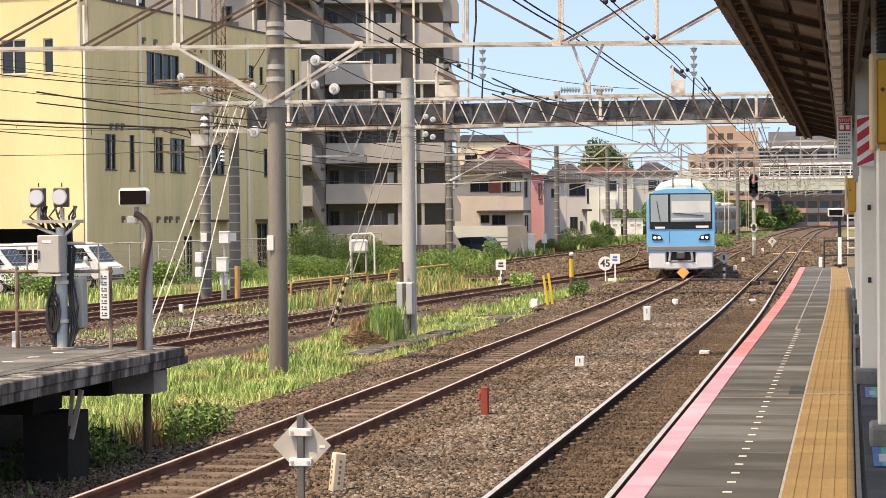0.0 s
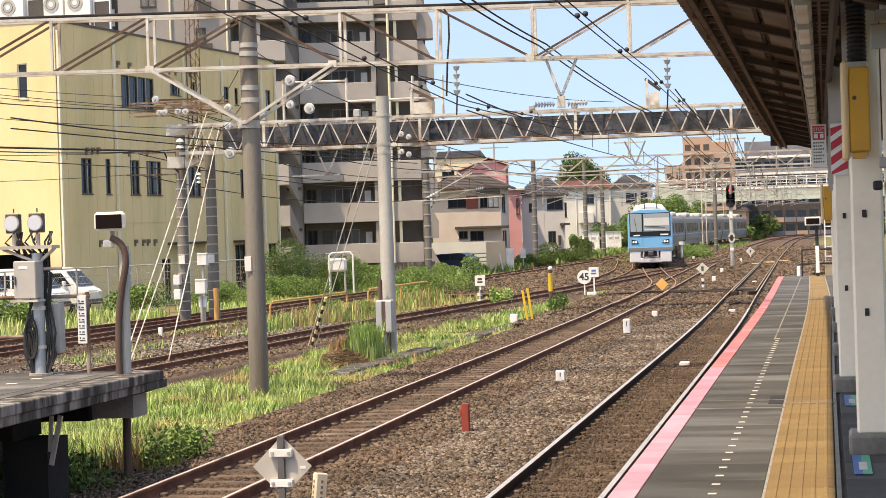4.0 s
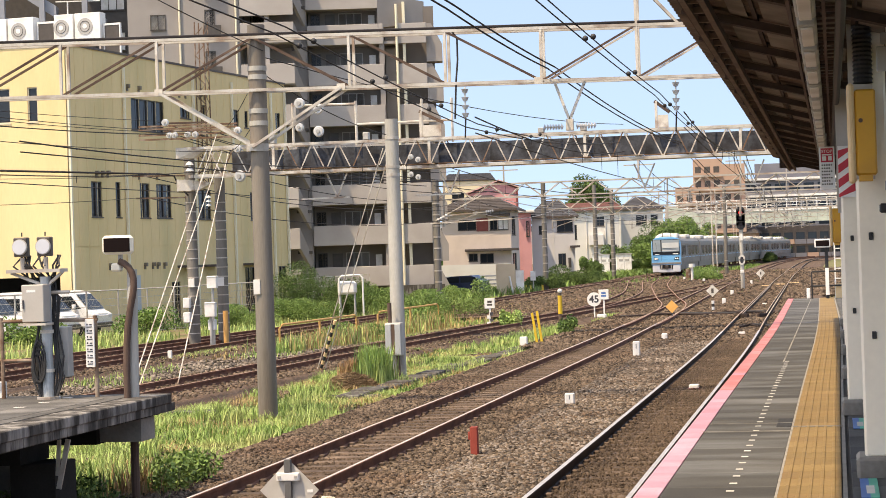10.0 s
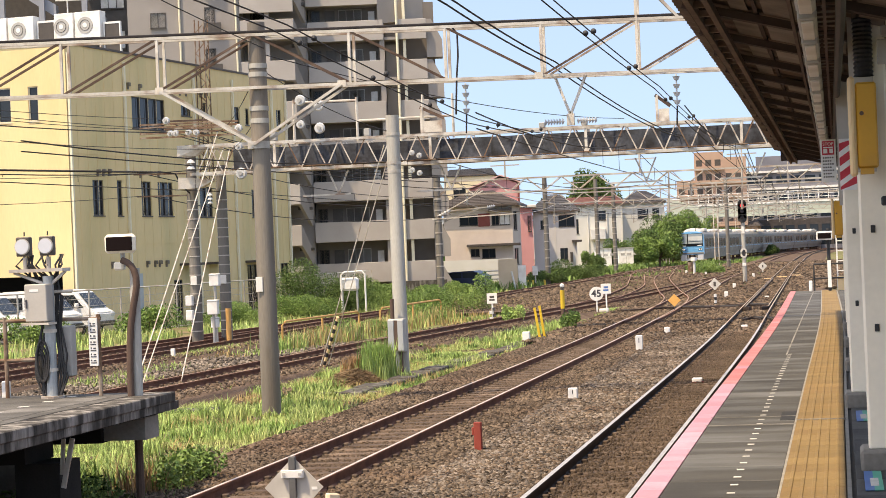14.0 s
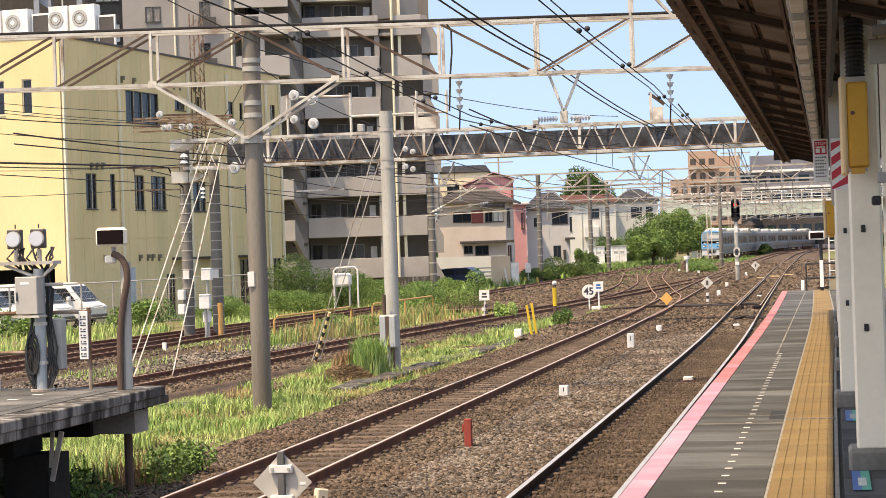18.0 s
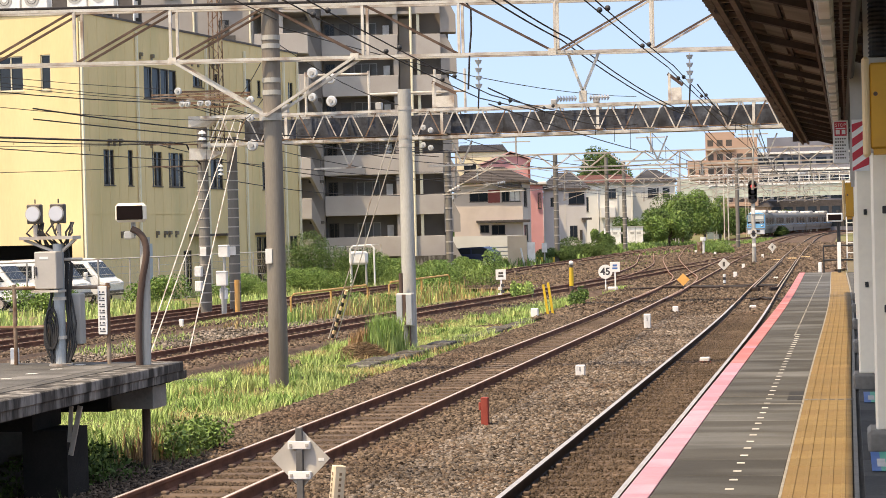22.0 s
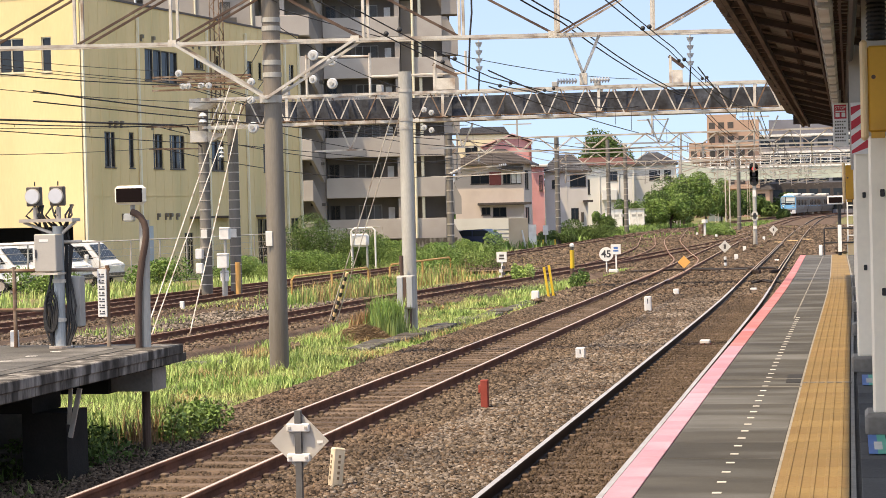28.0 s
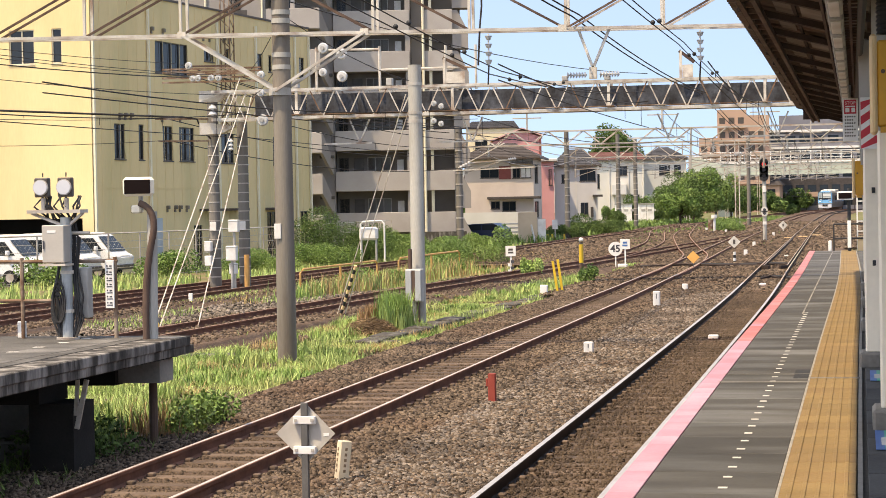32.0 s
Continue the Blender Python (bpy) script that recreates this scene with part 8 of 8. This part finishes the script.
for z in (3.2, 4.1):
    rod(bm, (-0.7, -0.06, z), (-0.7, -0.2, z), 0.38, 18)
box(bm, -1.08, -0.32, -0.2, -0.06, 3.2, 4.1)
part("head", bm, M_BLACK, sig2)
part("arm", B(-0.7, 0, -0.06, 0.06, 3.4, 3.5), M_STEEL, sig2)
for x, h in ((0.9, 3.6), (1.5, 4.4)):
    lad = thing("signal_ladder", x, 92, -0.3, "white lattice ladder post beyond the platform end", "ladder", "signal ladders")
    bm = bmesh.new()
    for k in range(int(h / 0.3)):
        box(bm, -0.18, 0.18, -0.02, 0.02, 0.3 * k, 0.3 * k + 0.04)
    part("rung", bm, M_WHITE, lad)
    part("stile", box(B(-0.22, -0.17, -0.03, 0.03, 0, h), 0.17, 0.22, -0.03, 0.03, 0, h), M_YPAINT if x > 1 else M_WHITE, lad)

for x, y, w in ((-29.4, 259.0, 2.1), (-26.2, 256.0, 1.9)):
    cb = thing("relay_cabinet", x, y, -0.3, "white relay cabinet beside the outer track", "cabinet", "relay cabinets", rz=11)
    part("case", B(-w / 2, w / 2, 0, 1.2, 0.1, 2.4, bevel=0.03), M_WHITE, cb)
    part("roof", B(-w / 2 - 0.1, w / 2 + 0.1, -0.1, 1.3, 2.4, 2.5), M_GREYBOX, cb)
    for k in range(3):
        part("vent", B(-w / 2 + 0.3 + 0.8 * k, -w / 2 + 0.8 + 0.8 * k, -0.02, -0.003, 1.5, 1.8), M_GREYBOX, cb)
    part("door_seam", B(-0.015, 0.015, -0.012, -0.002, 0.15, 2.35), M_SASH, cb)

# yellow hoop rails between the side tracks
for pts in ([(-17.25, 62.0), (-17.1, 66.5), (-16.9, 71)], [(-16.8, 74), (-16.6, 79), (-16.45, 84)]):
    hr = thing("hoop_rail", 0, 0, -0.32, "orange-yellow steel hoop rail among the weeds", "hoop rail", "hoop rails")
    (xa, ya), _, (xb, yb_) = pts
    part("hoop", tube(bmesh.new(), [(xa, ya, 0), (xa, ya, 0.85), (xa + 0.02, ya + 0.3, 0.95), (xb, yb_ - 0.3, 0.95), (xb, yb_, 0.85), (xb, yb_, 0)], 0.036, 8), M_ORANGE, hr)
    part("mid_post", R((pts[1][0], pts[1][1], 0), (pts[1][0], pts[1][1], 0.95), 0.04, 8), M_ORANGE, hr)
ob_ = thing("yellow_stub_post", -20.6, 67.2, -0.3, "short yellow protective post by the gantry pole", "post")
part("post", R((0, 0, 0), (0, 0, 1.3), 0.09, 10), M_ORANGE, ob_)
mb = thing("marker_board", -22.0, 149.0, -0.3, "small white board beside yellow striped stubs", "marker board")
part("board", B(-0.2, 0.2, -0.03, 0.0, 0.9, 1.6, bevel=0.01), M_WHITE, mb)
part("post", B(-0.04, 0.04, 0.003, 0.06, 0, 1.5), M_GREYBOX, mb)
for x in (-0.5, -0.15, 0.75):
    part("striped_stub", R((x, -0.5, 0), (x, -0.5, 0.55), 0.07, 8), M_YPAINT, mb)
sw = thing("switch_stand", -11.8, 170.5, -0.2, "white and black switch stand beside the crossover", "switch stand")
part("post", R((0, 0, 0), (0, 0, 1.2), 0.12, 10), M_WHITE, sw)
part("drum", R((-0.3, 0, 0.3), (-0.3, 0, 1.1), 0.22, 12), M_RUSTSTEEL, sw)
part("cap", R((0, 0, 1.2), (0, 0, 1.5), 0.25, 12), M_WHITE, sw)
for x, y, w in ((-3.9, 84, 1.6), (-2.75, 69.5, 0.5), (-6.2, 83.5, 2.6)):
    pr = thing("point_rod", x, y, -0.14, "dark steel rods across the ballast", "point rods", "point rods")
    part("rod", tube(bmesh.new(), [(-w, 0, 0.04), (-w * 0.3, 0.5, 0.1), (w * 0.3, -0.3, 0.06), (w, 0.2, 0.03)], 0.035, 6), M_RUST_DARK, pr)
    part("rod", tube(bmesh.new(), [(-w, 0.6, 0.03), (0, 0.9, 0.08), (w, 0.7, 0.03)], 0.045, 6), M_BLACK, pr)
for y in (40.3, 64.5, 96.0):
    bl = thing("track_block", P1.x(y) + 0.04, y, -0.16, "pale concrete block lying between the rails", "concrete block", "track blocks")
    part("block", B(-0.12, 0.08, -0.1, 0.1, 0.03, 0.11, bevel=0.015), M_WHITE, bl)
    part("base", B(-0.14, 0.1, -0.12, 0.12, 0, 0.03), M_DRED, bl)
for k in range(3):
    cp = thing("track_crossing_plate", P1.x(138 + 4 * k) - 0.9 + 0.9 * k, 138 + 4 * k, -0.1, "yellow marked plate between the rails", "plate", "track plates")
    part("plate", B(-0.35, 0.35, -0.12, 0.12, 0, 0.06), M_PALEY, cp)

# white boxes at the gantry pole
for x, y, z, w, h in ((-20.75, 66.3, 2.15, 0.34, 0.42), (-20.62, 65.6, 1.2, 0.36, 0.5), (-20.62, 65.75, 0.75, 0.24, 0.36)):
    tb = thing("terminal_box", x, y, -0.35, "white terminal box on a short steel post", "terminal box", "terminal boxes")
    part("case", B(-w / 2, w / 2, -0.12, 0.12, z, z + h, bevel=0.02), M_WHITE, tb)
    part("lid_seam", B(-w / 2 - 0.01, w / 2 + 0.01, -0.13, 0.13, z + h - 0.06, z + h - 0.04), M_GREYBOX, tb)
    part("post", R((0, 0, 0), (0, 0, z), 0.05, 8), M_GREYBOX, tb)
pd = thing("wall_panel", 0, 0, 0, "pale blue-grey metal door panel on the yellow wall", "door")
pd.matrix_world = yel.matrix_basis
part("leaf", B(0.01, 0.06, 5.6, 6.7, 0.2, 2.5), mat("blue_grey_door", (0.42, 0.47, 0.50), (0.36, 0.41, 0.44), 1, 0.5, bump=0.05), pd)
part("door_handle", B(0.06, 0.1, 5.7, 5.75, 1.2, 1.35), M_SASH, pd)

# boundary fence and yard
fen = thing("chain_link_fence", 0, 0, -0.3, "grey chain-link fence along the car park and verge", "fence")
FP = Path([(-36.5, 62), (-33.2, 71), (-30.9, 79), (-29.2, 87), (-27.9, 97), (-28.5, 112), (-29.0, 126)])
s = 0.0
while s < FP.s[-1]:
    p = FP.at(s)
    part("post", R((p[0], p[1], 0), (p[0], p[1], 1.95), 0.035, 6), M_STEEL, fen)
    s += 2.4
for z in (0.1, 0.5, 0.9, 1.3, 1.6, 1.95):
    part("line_wire" if z < 1.9 else "top_rail", tube(bmesh.new(), [(*FP.at(s), z) for s in np.arange(0, FP.s[-1], 2.0)], 0.03 if z > 1.9 else 0.009, 4), M_STEEL, fen)
bm = bmesh.new()
s = 0.0
while s < 60:
    p, q = FP.at(s), FP.at(s + 1.8)
    bar(bm, (p[0], p[1], 0.1), (q[0], q[1], 1.95), 0.0025, 0.0025)
    bar(bm, (q[0], q[1], 0.1), (p[0], p[1], 1.95), 0.0025, 0.0025)
    s += 0.3
part("mesh_wire", bm, M_STEEL, fen)
park = raw("car_park", [(-75, 55, -0.31), (-37, 58, -0.31), (-31.5, 79, -0.31), (-30, 86, -0.31), (-30, 92, -0.31), (-75, 92, -0.31)], [(0, 1, 2, 3, 4, 5)], M_PLATFORM)
tagged(park, "grey asphalt car park beside the building", "car park", kind="structure")

M_CARWHITE = mat("car_white", (0.80, 0.80, 0.79), (0.76, 0.76, 0.75), 1, 0.25, bump=0, spread=0.03)
M_CARBLUE = mat("car_navy", (0.03, 0.04, 0.08), (0.025, 0.035, 0.07), 1, 0.2, bump=0, spread=0.03)
M_TYRE = mat("tyre", (0.025, 0.025, 0.025), (0.02, 0.02, 0.02), 3, 0.8, bump=0.1)


def prism(prof, w, bev=0.04):
    """A side profile (x, z) drawn out across y, with rounded edges."""
    bm = bmesh.new()
    v = [bm.verts.new((x, -w / 2, z)) for x, z in prof]
    bm.faces.new(v)
    r = bmesh.ops.extrude_face_region(bm, geom=bm.faces[:])
    for q in r["geom"]:
        if isinstance(q, bmesh.types.BMVert):
            q.co.y += w
    bmesh.ops.recalc_face_normals(bm, faces=bm.faces[:])
    if bev:
        bmesh.ops.bevel(bm, geom=bm.edges[:], offset=bev, segments=2, affect="EDGES")
    return bm


def van(name, x, y, rz, body_mat, label, car=False):
    c = thing(name, x, y, -0.31, label, "car", "parked vehicles", rz=rz)
    if car:
        prof = [(-2.1, 0.35), (2.1, 0.35), (2.15, 0.75), (1.15, 0.95), (0.35, 1.45), (-1.3, 1.5), (-2.05, 1.05)]
        wl = [(-1.7, 1.0), (0.95, 0.98), (0.3, 1.38), (-1.25, 1.43)]
        ws = ((1.08, 0.99), (0.40, 1.42))
    else:
        prof = [(-2.3, 0.4), (2.3, 0.4), (2.35, 0.95), (2.0, 1.12), (1.3, 1.9), (0.9, 1.98), (-2.2, 1.98), (-2.32, 1.2)]
        wl = [(-2.0, 1.2), (1.75, 1.2), (1.25, 1.75), (-2.0, 1.78)]
        ws = ((1.95, 1.2), (1.38, 1.82))
    part("body", prism(prof, 1.68, 0.06), body_mat, c)
    for s in (-1, 1):
        a = 0
        cuts = [wl[0][0], wl[0][0] + 1.25, wl[0][0] + 2.5, wl[1][0]]
        for k in range(3):
            bm = bmesh.new()
            x0, x1 = cuts[k] + 0.05, cuts[k + 1] - 0.05
            zt = wl[2][1]
            xt = min(x1, wl[2][0] + 0.0) if k == 2 else x1
            vv = [bm.verts.new((p, s * 0.846, q)) for p, q in ((x0, wl[0][1]), (x1, wl[0][1]), (xt, zt), (x0, zt))]
            bm.faces.new(vv)
            r = bmesh.ops.extrude_face_region(bm, geom=bm.faces[:])
            for q in r["geom"]:
                if isinstance(q, bmesh.types.BMVert):
                    q.co.y -= s * 0.03
            part("side_window", bm, M_GLASS, c)
    (xa, za), (xb, zb) = ws
    bm = bmesh.new()
    vv = [bm.verts.new(q) for q in ((xa + 0.03, -0.72, za), (xa + 0.03, 0.72, za), (xb + 0.03, 0.66, zb), (xb + 0.03, -0.66, zb))]
    bm.faces.new(vv)
    r = bmesh.ops.extrude_face_region(bm, geom=bm.faces[:])
    for q in r["geom"]:
        if isinstance(q, bmesh.types.BMVert):
            q.co.x += 0.02
    part("windscreen", bm, M_GLASS, c)
    for px in (-1.45, 1.45):
        for s in (-1, 1):
            w = part("wheel", R((px, s * 0.66, 0.31), (px, s * 0.85, 0.31), 0.31, 18), M_TYRE, c)
            part("rim", R((px, s * 0.851, 0.31), (px, s * 0.86, 0.31), 0.18, 14), M_STEEL, w)
    for s in (-1, 1):
        part("headlight", B(2.22 if not car else 2.05, 2.37 if not car else 2.18, s * 0.62 - 0.16, s * 0.62 + 0.16, 0.78, 0.95, bevel=0.03), M_LENS, c)
        part("mirror", B(1.35, 1.5, s * 0.95 - 0.09, s * 0.95 + 0.09, 1.2, 1.4, bevel=0.03), body_mat, c)
    part("bumper", B(2.3 if not car else 2.1, 2.4 if not car else 2.2, -0.8, 0.8, 0.38, 0.6, bevel=0.03), M_SASH, c)
    return c


van("van", -34.4, 76.6, -4, M_CARWHITE, "white van parked behind the chain-link fence")
van("van", -33.6, 80.4, -6, M_CARWHITE, "white van parked beside the yellow building")
van("van", -33.2, 83.2, -6, M_CARWHITE, "white van parked close to the building wall")
van("van", -38.6, 73.4, -4, M_CARWHITE, "white van parked at the fence end")
van("parked_car", -26.6, 143.5, 168, M_CARBLUE, "dark navy car parked below the apartment block", car=True)
pan = thing("leaning_board", -23.4, 146.0, -0.3, "large beige board standing beside the outer track", "board", rz=8)
part("board", B(-0.85, 0.55, 0, 0.08, 0, 2.2), mat("beige_board", (0.66, 0.53, 0.38), (0.60, 0.47, 0.33), 1, 0.8, bump=0.05, spread=0.06), pan)
part("white_sheet", B(0.6, 1.15, -0.1, -0.03, 0, 1.7), M_WHITE, pan)
part("strut", bar(bmesh.new(), (0.35, -0.2, 0), (0.1, -0.02, 1.3), 0.1, 0.1), M_WHITE, pan)
rl = thing("guard_fence", -28.5, 147.5, -0.3, "low grey guard rail in front of the house", "fence", rz=11)
for z in (0.75, 1.05, 1.35):
    part("rail", R((-2.5, 0, z), (4.6, 0, z), 0.045, 6), M_GREYBOX, rl)
for k in range(5):
    part("post", R((-2.4 + 1.7 * k, 0, 0), (-2.4 + 1.7 * k, 0, 1.4), 0.05, 6), M_GREYBOX, rl)
wh = thing("white_hoop_frame", -23.7, 97.3, -0.3, "white hooped steel frame among the shrubs", "frame")
part("hoop", tube(bmesh.new(), [(-0.3, 0, 0), (-0.3, 0, 2.0), (-0.15, 0, 2.12), (0.75, 0, 2.15), (0.9, 0, 2.0), (0.9, 0, 0)], 0.045, 8), M_WHITE, wh)
part("tank", B(-0.42, 0.5, 0.1, 0.5, 1.2, 1.85, bevel=0.1), M_WHITE, wh)
for x in (-0.36, 0.38):
    part("leg", B(x, x + 0.06, 0.2, 0.4, 0, 1.22), M_GREYBOX, wh)

# ---- train ----
M_TBLUE = mat("train_blue", (0.16, 0.45, 0.74), (0.145, 0.42, 0.70), 1, 0.3, bump=0.0, spread=0.03)
M_TSILVER = mat("train_stainless", (0.23, 0.22, 0.205), (0.18, 0.172, 0.16), 1, 0.55, metal=0.35, bump=0.03, fine=12, spread=0.06)
M_TSKIRT = mat("train_pale_grey", (0.66, 0.67, 0.68), (0.60, 0.61, 0.63), 1, 0.45, bump=0.0, spread=0.05)
M_TGREY = mat("train_mid_grey", (0.20, 0.195, 0.185), (0.17, 0.165, 0.155), 1, 0.5, bump=0.0, spread=0.05)
M_TBLACK = glassy("train_front_black", (0.015, 0.016, 0.02), 0.12)
M_TGLASS = glassy("train_glass", (0.045, 0.045, 0.045), 0.2, 0.12)
M_TROOF = mat("train_roof", (0.62, 0.60, 0.56), (0.55, 0.53, 0.50), 1, 0.6, bump=0.05, spread=0.08)
M_BLIND = mat("cab_blind", (0.60, 0.62, 0.60), (0.55, 0.57, 0.55), 1, 0.7, bump=0.0)
M_HEAD = mat("headlight", (0.95, 0.95, 0.9), (0.95, 0.95, 0.9), 1, 0.2, bump=0.0, emit=0.6)
# pale blue-grey tint paints the sky's reflection into the cab panes
M_CABGLASS = glassy("cab_glass", (0.30, 0.35, 0.37), 0.1)
W2 = 1.37


def section(y, k=1.0, top=3.62):
    """The body's outline across the car at y."""
    pts = []
    for x, z in ((-W2, 1.02), (-W2, 3.05), (-W2 + 0.06, 3.3), (-W2 + 0.28, 3.52), (-0.6, top), (0.6, top), (W2 - 0.28, 3.52), (W2 - 0.06, 3.3), (W2, 3.05), (W2, 1.02)):
        pts.append((x * k, y, z))
    return pts


def loft(secs, cap=True):
    bm = bmesh.new()
    rows = [[bm.verts.new(p) for p in s] for s in secs]
    n = len(rows[0])
    for a, b in zip(rows, rows[1:]):
        for k in range(n):
            bm.faces.new((a[k], a[(k + 1) % n], b[(k + 1) % n], b[k]))
    if cap:
        bm.faces.new(rows[0][::-1])
        bm.faces.new(rows[-1])
    bmesh.ops.recalc_face_normals(bm, faces=bm.faces[:])
    return bm


def car_common(c, y0, y1):
    part("body", loft([section(y0), section(y1)]), M_TSILVER, c, "stainless steel car body")
    for s in (-1, 1):
        for k in range(4):
            yc = -7.4 + 4.95 * k
            d = part("door", B(s * (W2 + 0.004) - 0.012, s * (W2 + 0.004) + 0.012, yc - 0.65, yc + 0.65, 1.12, 2.98), M_TGREY, c)
            part("door_glass", B(s * (W2 + 0.02) - 0.008, s * (W2 + 0.02) + 0.008, yc - 0.5, yc + 0.5, 1.95, 2.8), M_TGLASS, d)
        for k in range(3):
            yc = -4.92 + 4.95 * k
            part("window", B(s * (W2 + 0.006) - 0.012, s * (W2 + 0.006) + 0.012, yc - 1.25, yc + 1.25, 1.85, 2.82), M_TGLASS, c)
        part("stripe", B(s * (W2 + 0.003) - 0.006, s * (W2 + 0.003) + 0.006, y0 + 0.3, y1 - 0.05, 1.60, 1.70), M_TBLUE, c, "blue waist stripe")
    part("underframe", B(-1.2, 1.2, y0 + 0.4, y1 - 0.3, 0.45, 1.02), M_TGREY, c)
    part("roof_unit", B(-0.95, 0.95, -2.1, 2.1, 3.58, 4.02, bevel=0.12), M_TROOF, c, "white roof air conditioner")
    for yc in (-7.2, 6.4):
        part("roof_vent", B(-0.6, 0.6, yc - 0.7, yc + 0.7, 3.6, 3.82, bevel=0.06), M_TROOF, c)
    for yb_ in (-6.9, 6.9):
        bg = part("bogie", B(-1.05, 1.05, yb_ - 1.5, yb_ + 1.5, 0.35, 0.7, bevel=0.05), M_SASH, c)
        for dy in (-1.05, 1.05):
            for s in (-1, 1):
                part("wheel", R((s * 0.5, yb_ + dy, 0.43), (s * 0.63, yb_ + dy, 0.43), 0.43, 16), M_RUST, bg)


tail = tagged(new("train_car"), "blue-faced commuter train end car with dark windscreen", "train car", "train cars")
car_common(tail, -9.55, 9.9)
part("front_shell", loft([section(-9.95, 0.955, 3.60), section(-9.8, 0.985, 3.64), section(-9.553, 1.0, 3.66)]), M_TBLUE, tail, "sky blue cab front")
part("black_mask", B(-1.24, 1.24, -9.985, -9.95, 1.96, 3.42, bevel=0.012), M_TBLACK, tail, "black windscreen surround")
part("left_pane", B(-1.19, -0.5, -9.995, -9.984, 2.26, 3.37), M_CABGLASS, tail)
part("main_pane", B(-0.40, 1.19, -9.995, -9.984, 2.26, 3.37), M_CABGLASS, tail)
part("cab_blind", B(-0.36, 1.15, -9.999, -9.9955, 2.62, 3.10), M_BLIND, tail)
part("cab_desk", B(-0.36, 0.94, -9.999, -9.9955, 2.34, 2.40), M_BLIND, tail)
part("wiper", bar(bmesh.new(), (-0.3, -10.01, 2.62), (0.9, -10.01, 2.5), 0.05, 0.02), M_BLACK, tail)
part("wiper_arm", bar(bmesh.new(), (-0.95, -10.01, 3.1), (-0.8, -10.01, 2.2), 0.03, 0.02), M_BLACK, tail)
part("number_bar", B(-1.02, -0.62, -9.99, -9.986, 1.98, 2.06), M_WHITE, tail)
part("emblem", B(0.6, 1.1, -9.99, -9.986, 2.0, 2.09), M_WHITE, tail)
part("gangway_seam", B(-0.47, -0.45, -9.958, -9.951, 1.4, 1.88), M_SASH, tail)
for s in (-1, 1):
    bm = bmesh.new()
    pts = [(s * 1.14, 1.50), (s * 0.70, 1.50), (s * 0.80, 1.70), (s * 1.14, 1.76)]
    v = [bm.verts.new((a, -9.96, b)) for a, b in pts]
    bm.faces.new(v)
    r_ = bmesh.ops.extrude_face_region(bm, geom=bm.faces[:])
    for q in r_["geom"]:
        if isinstance(q, bmesh.types.BMVert):
            q.co.y -= 0.03
    hl = part("headlamp_housing", bm, M_TBLACK, tail)
    for dx in (0.86, 1.03):
        part("headlamp", R((s * dx, -9.991, 1.61), (s * dx, -10.0, 1.61), 0.06, 12), M_HEAD, hl)
part("grey_band", B(-1.33, 1.33, -9.97, -9.72, 1.06, 1.26, bevel=0.02), M_TGREY, tail)
bm = bmesh.new()
for a, b in ((-1.28, -0.58), (0.58, 1.28)):
    box(bm, a, b, -9.93, -9.5, 0.32, 1.06, bevel=0.06)
box(bm, -0.7, 0.7, -9.93, -9.5, 0.30, 0.60, bevel=0.05)
part("skirt", bm, M_TSKIRT, tail, "pale grey front skirt")
part("coupler_recess", B(-0.57, 0.57, -9.8, -9.6, 0.6, 1.1), M_BLACK, tail)
part("coupler", B(-0.17, 0.17, -10.15, -9.7, 0.72, 1.02, bevel=0.05), M_SASH, tail)
for s in (-1, 1):
    part("jumper_cable", R((s * 0.42, -9.97, 1.0), (s * 0.46, -9.97, 0.66), 0.05, 8), M_STEEL, tail)
part("coupler_bar", B(-0.5, 0.5, -9.95, -9.88, 0.62, 0.68), M_STEEL, tail)
ARCH = [(math.cos(math.pi * k / 14), math.sin(math.pi * k / 14)) for k in range(15)]
part("roof_dome", loft([[(-w * c, y, 3.5 + h * a) for c, a in ARCH] for y, w, h in ((-9.3, 0.8, 0.3), (-9.1, 0.98, 0.46), (-8.6, 1.05, 0.54), (-6.5, 1.05, 0.56))]), M_TROOF, tail, "white rounded roof fairing")
for x in (-0.3, 0.45):
    part("antenna", R((x, -9.3, 3.6), (x, -9.3, 4.05), 0.03, 6), M_SASH, tail)
mid = tagged(new("train_car"), "stainless steel commuter train car with blue stripe", "train car", "train cars")
car_common(mid, -9.9, 9.9)
part("gangway", B(-0.6, 0.6, -10.15, -9.905, 1.0, 3.2), M_BLACK, mid)
cars = [tail, mid] + [copy_thing(mid, pose(0, 0, 0)) for _ in range(8)]
TRAIN_S0 = PTRAIN.of_y(86.0)


def tail_at(t):
    return TRAIN_S0 + 11.45 * t - 0.026 * t * t


def car_pose(s):
    a, b = PTRAIN.at(s - 6.9), PTRAIN.at(s + 6.9)
    m, d = (a + b) / 2, b - a
    return pose(m[0], m[1], 0, 0, 0, math.degrees(math.atan2(d[1], d[0])) - 90)


def motions():
    for i, c in enumerate(cars):
        c.scale = (1.055, 1.0, 1.03)
        walk(c, [(t, car_pose(tail_at(t) + 10.0 + 20.2 * i)) for t in np.arange(0, 32.5, 1.0).tolist()])


motions()
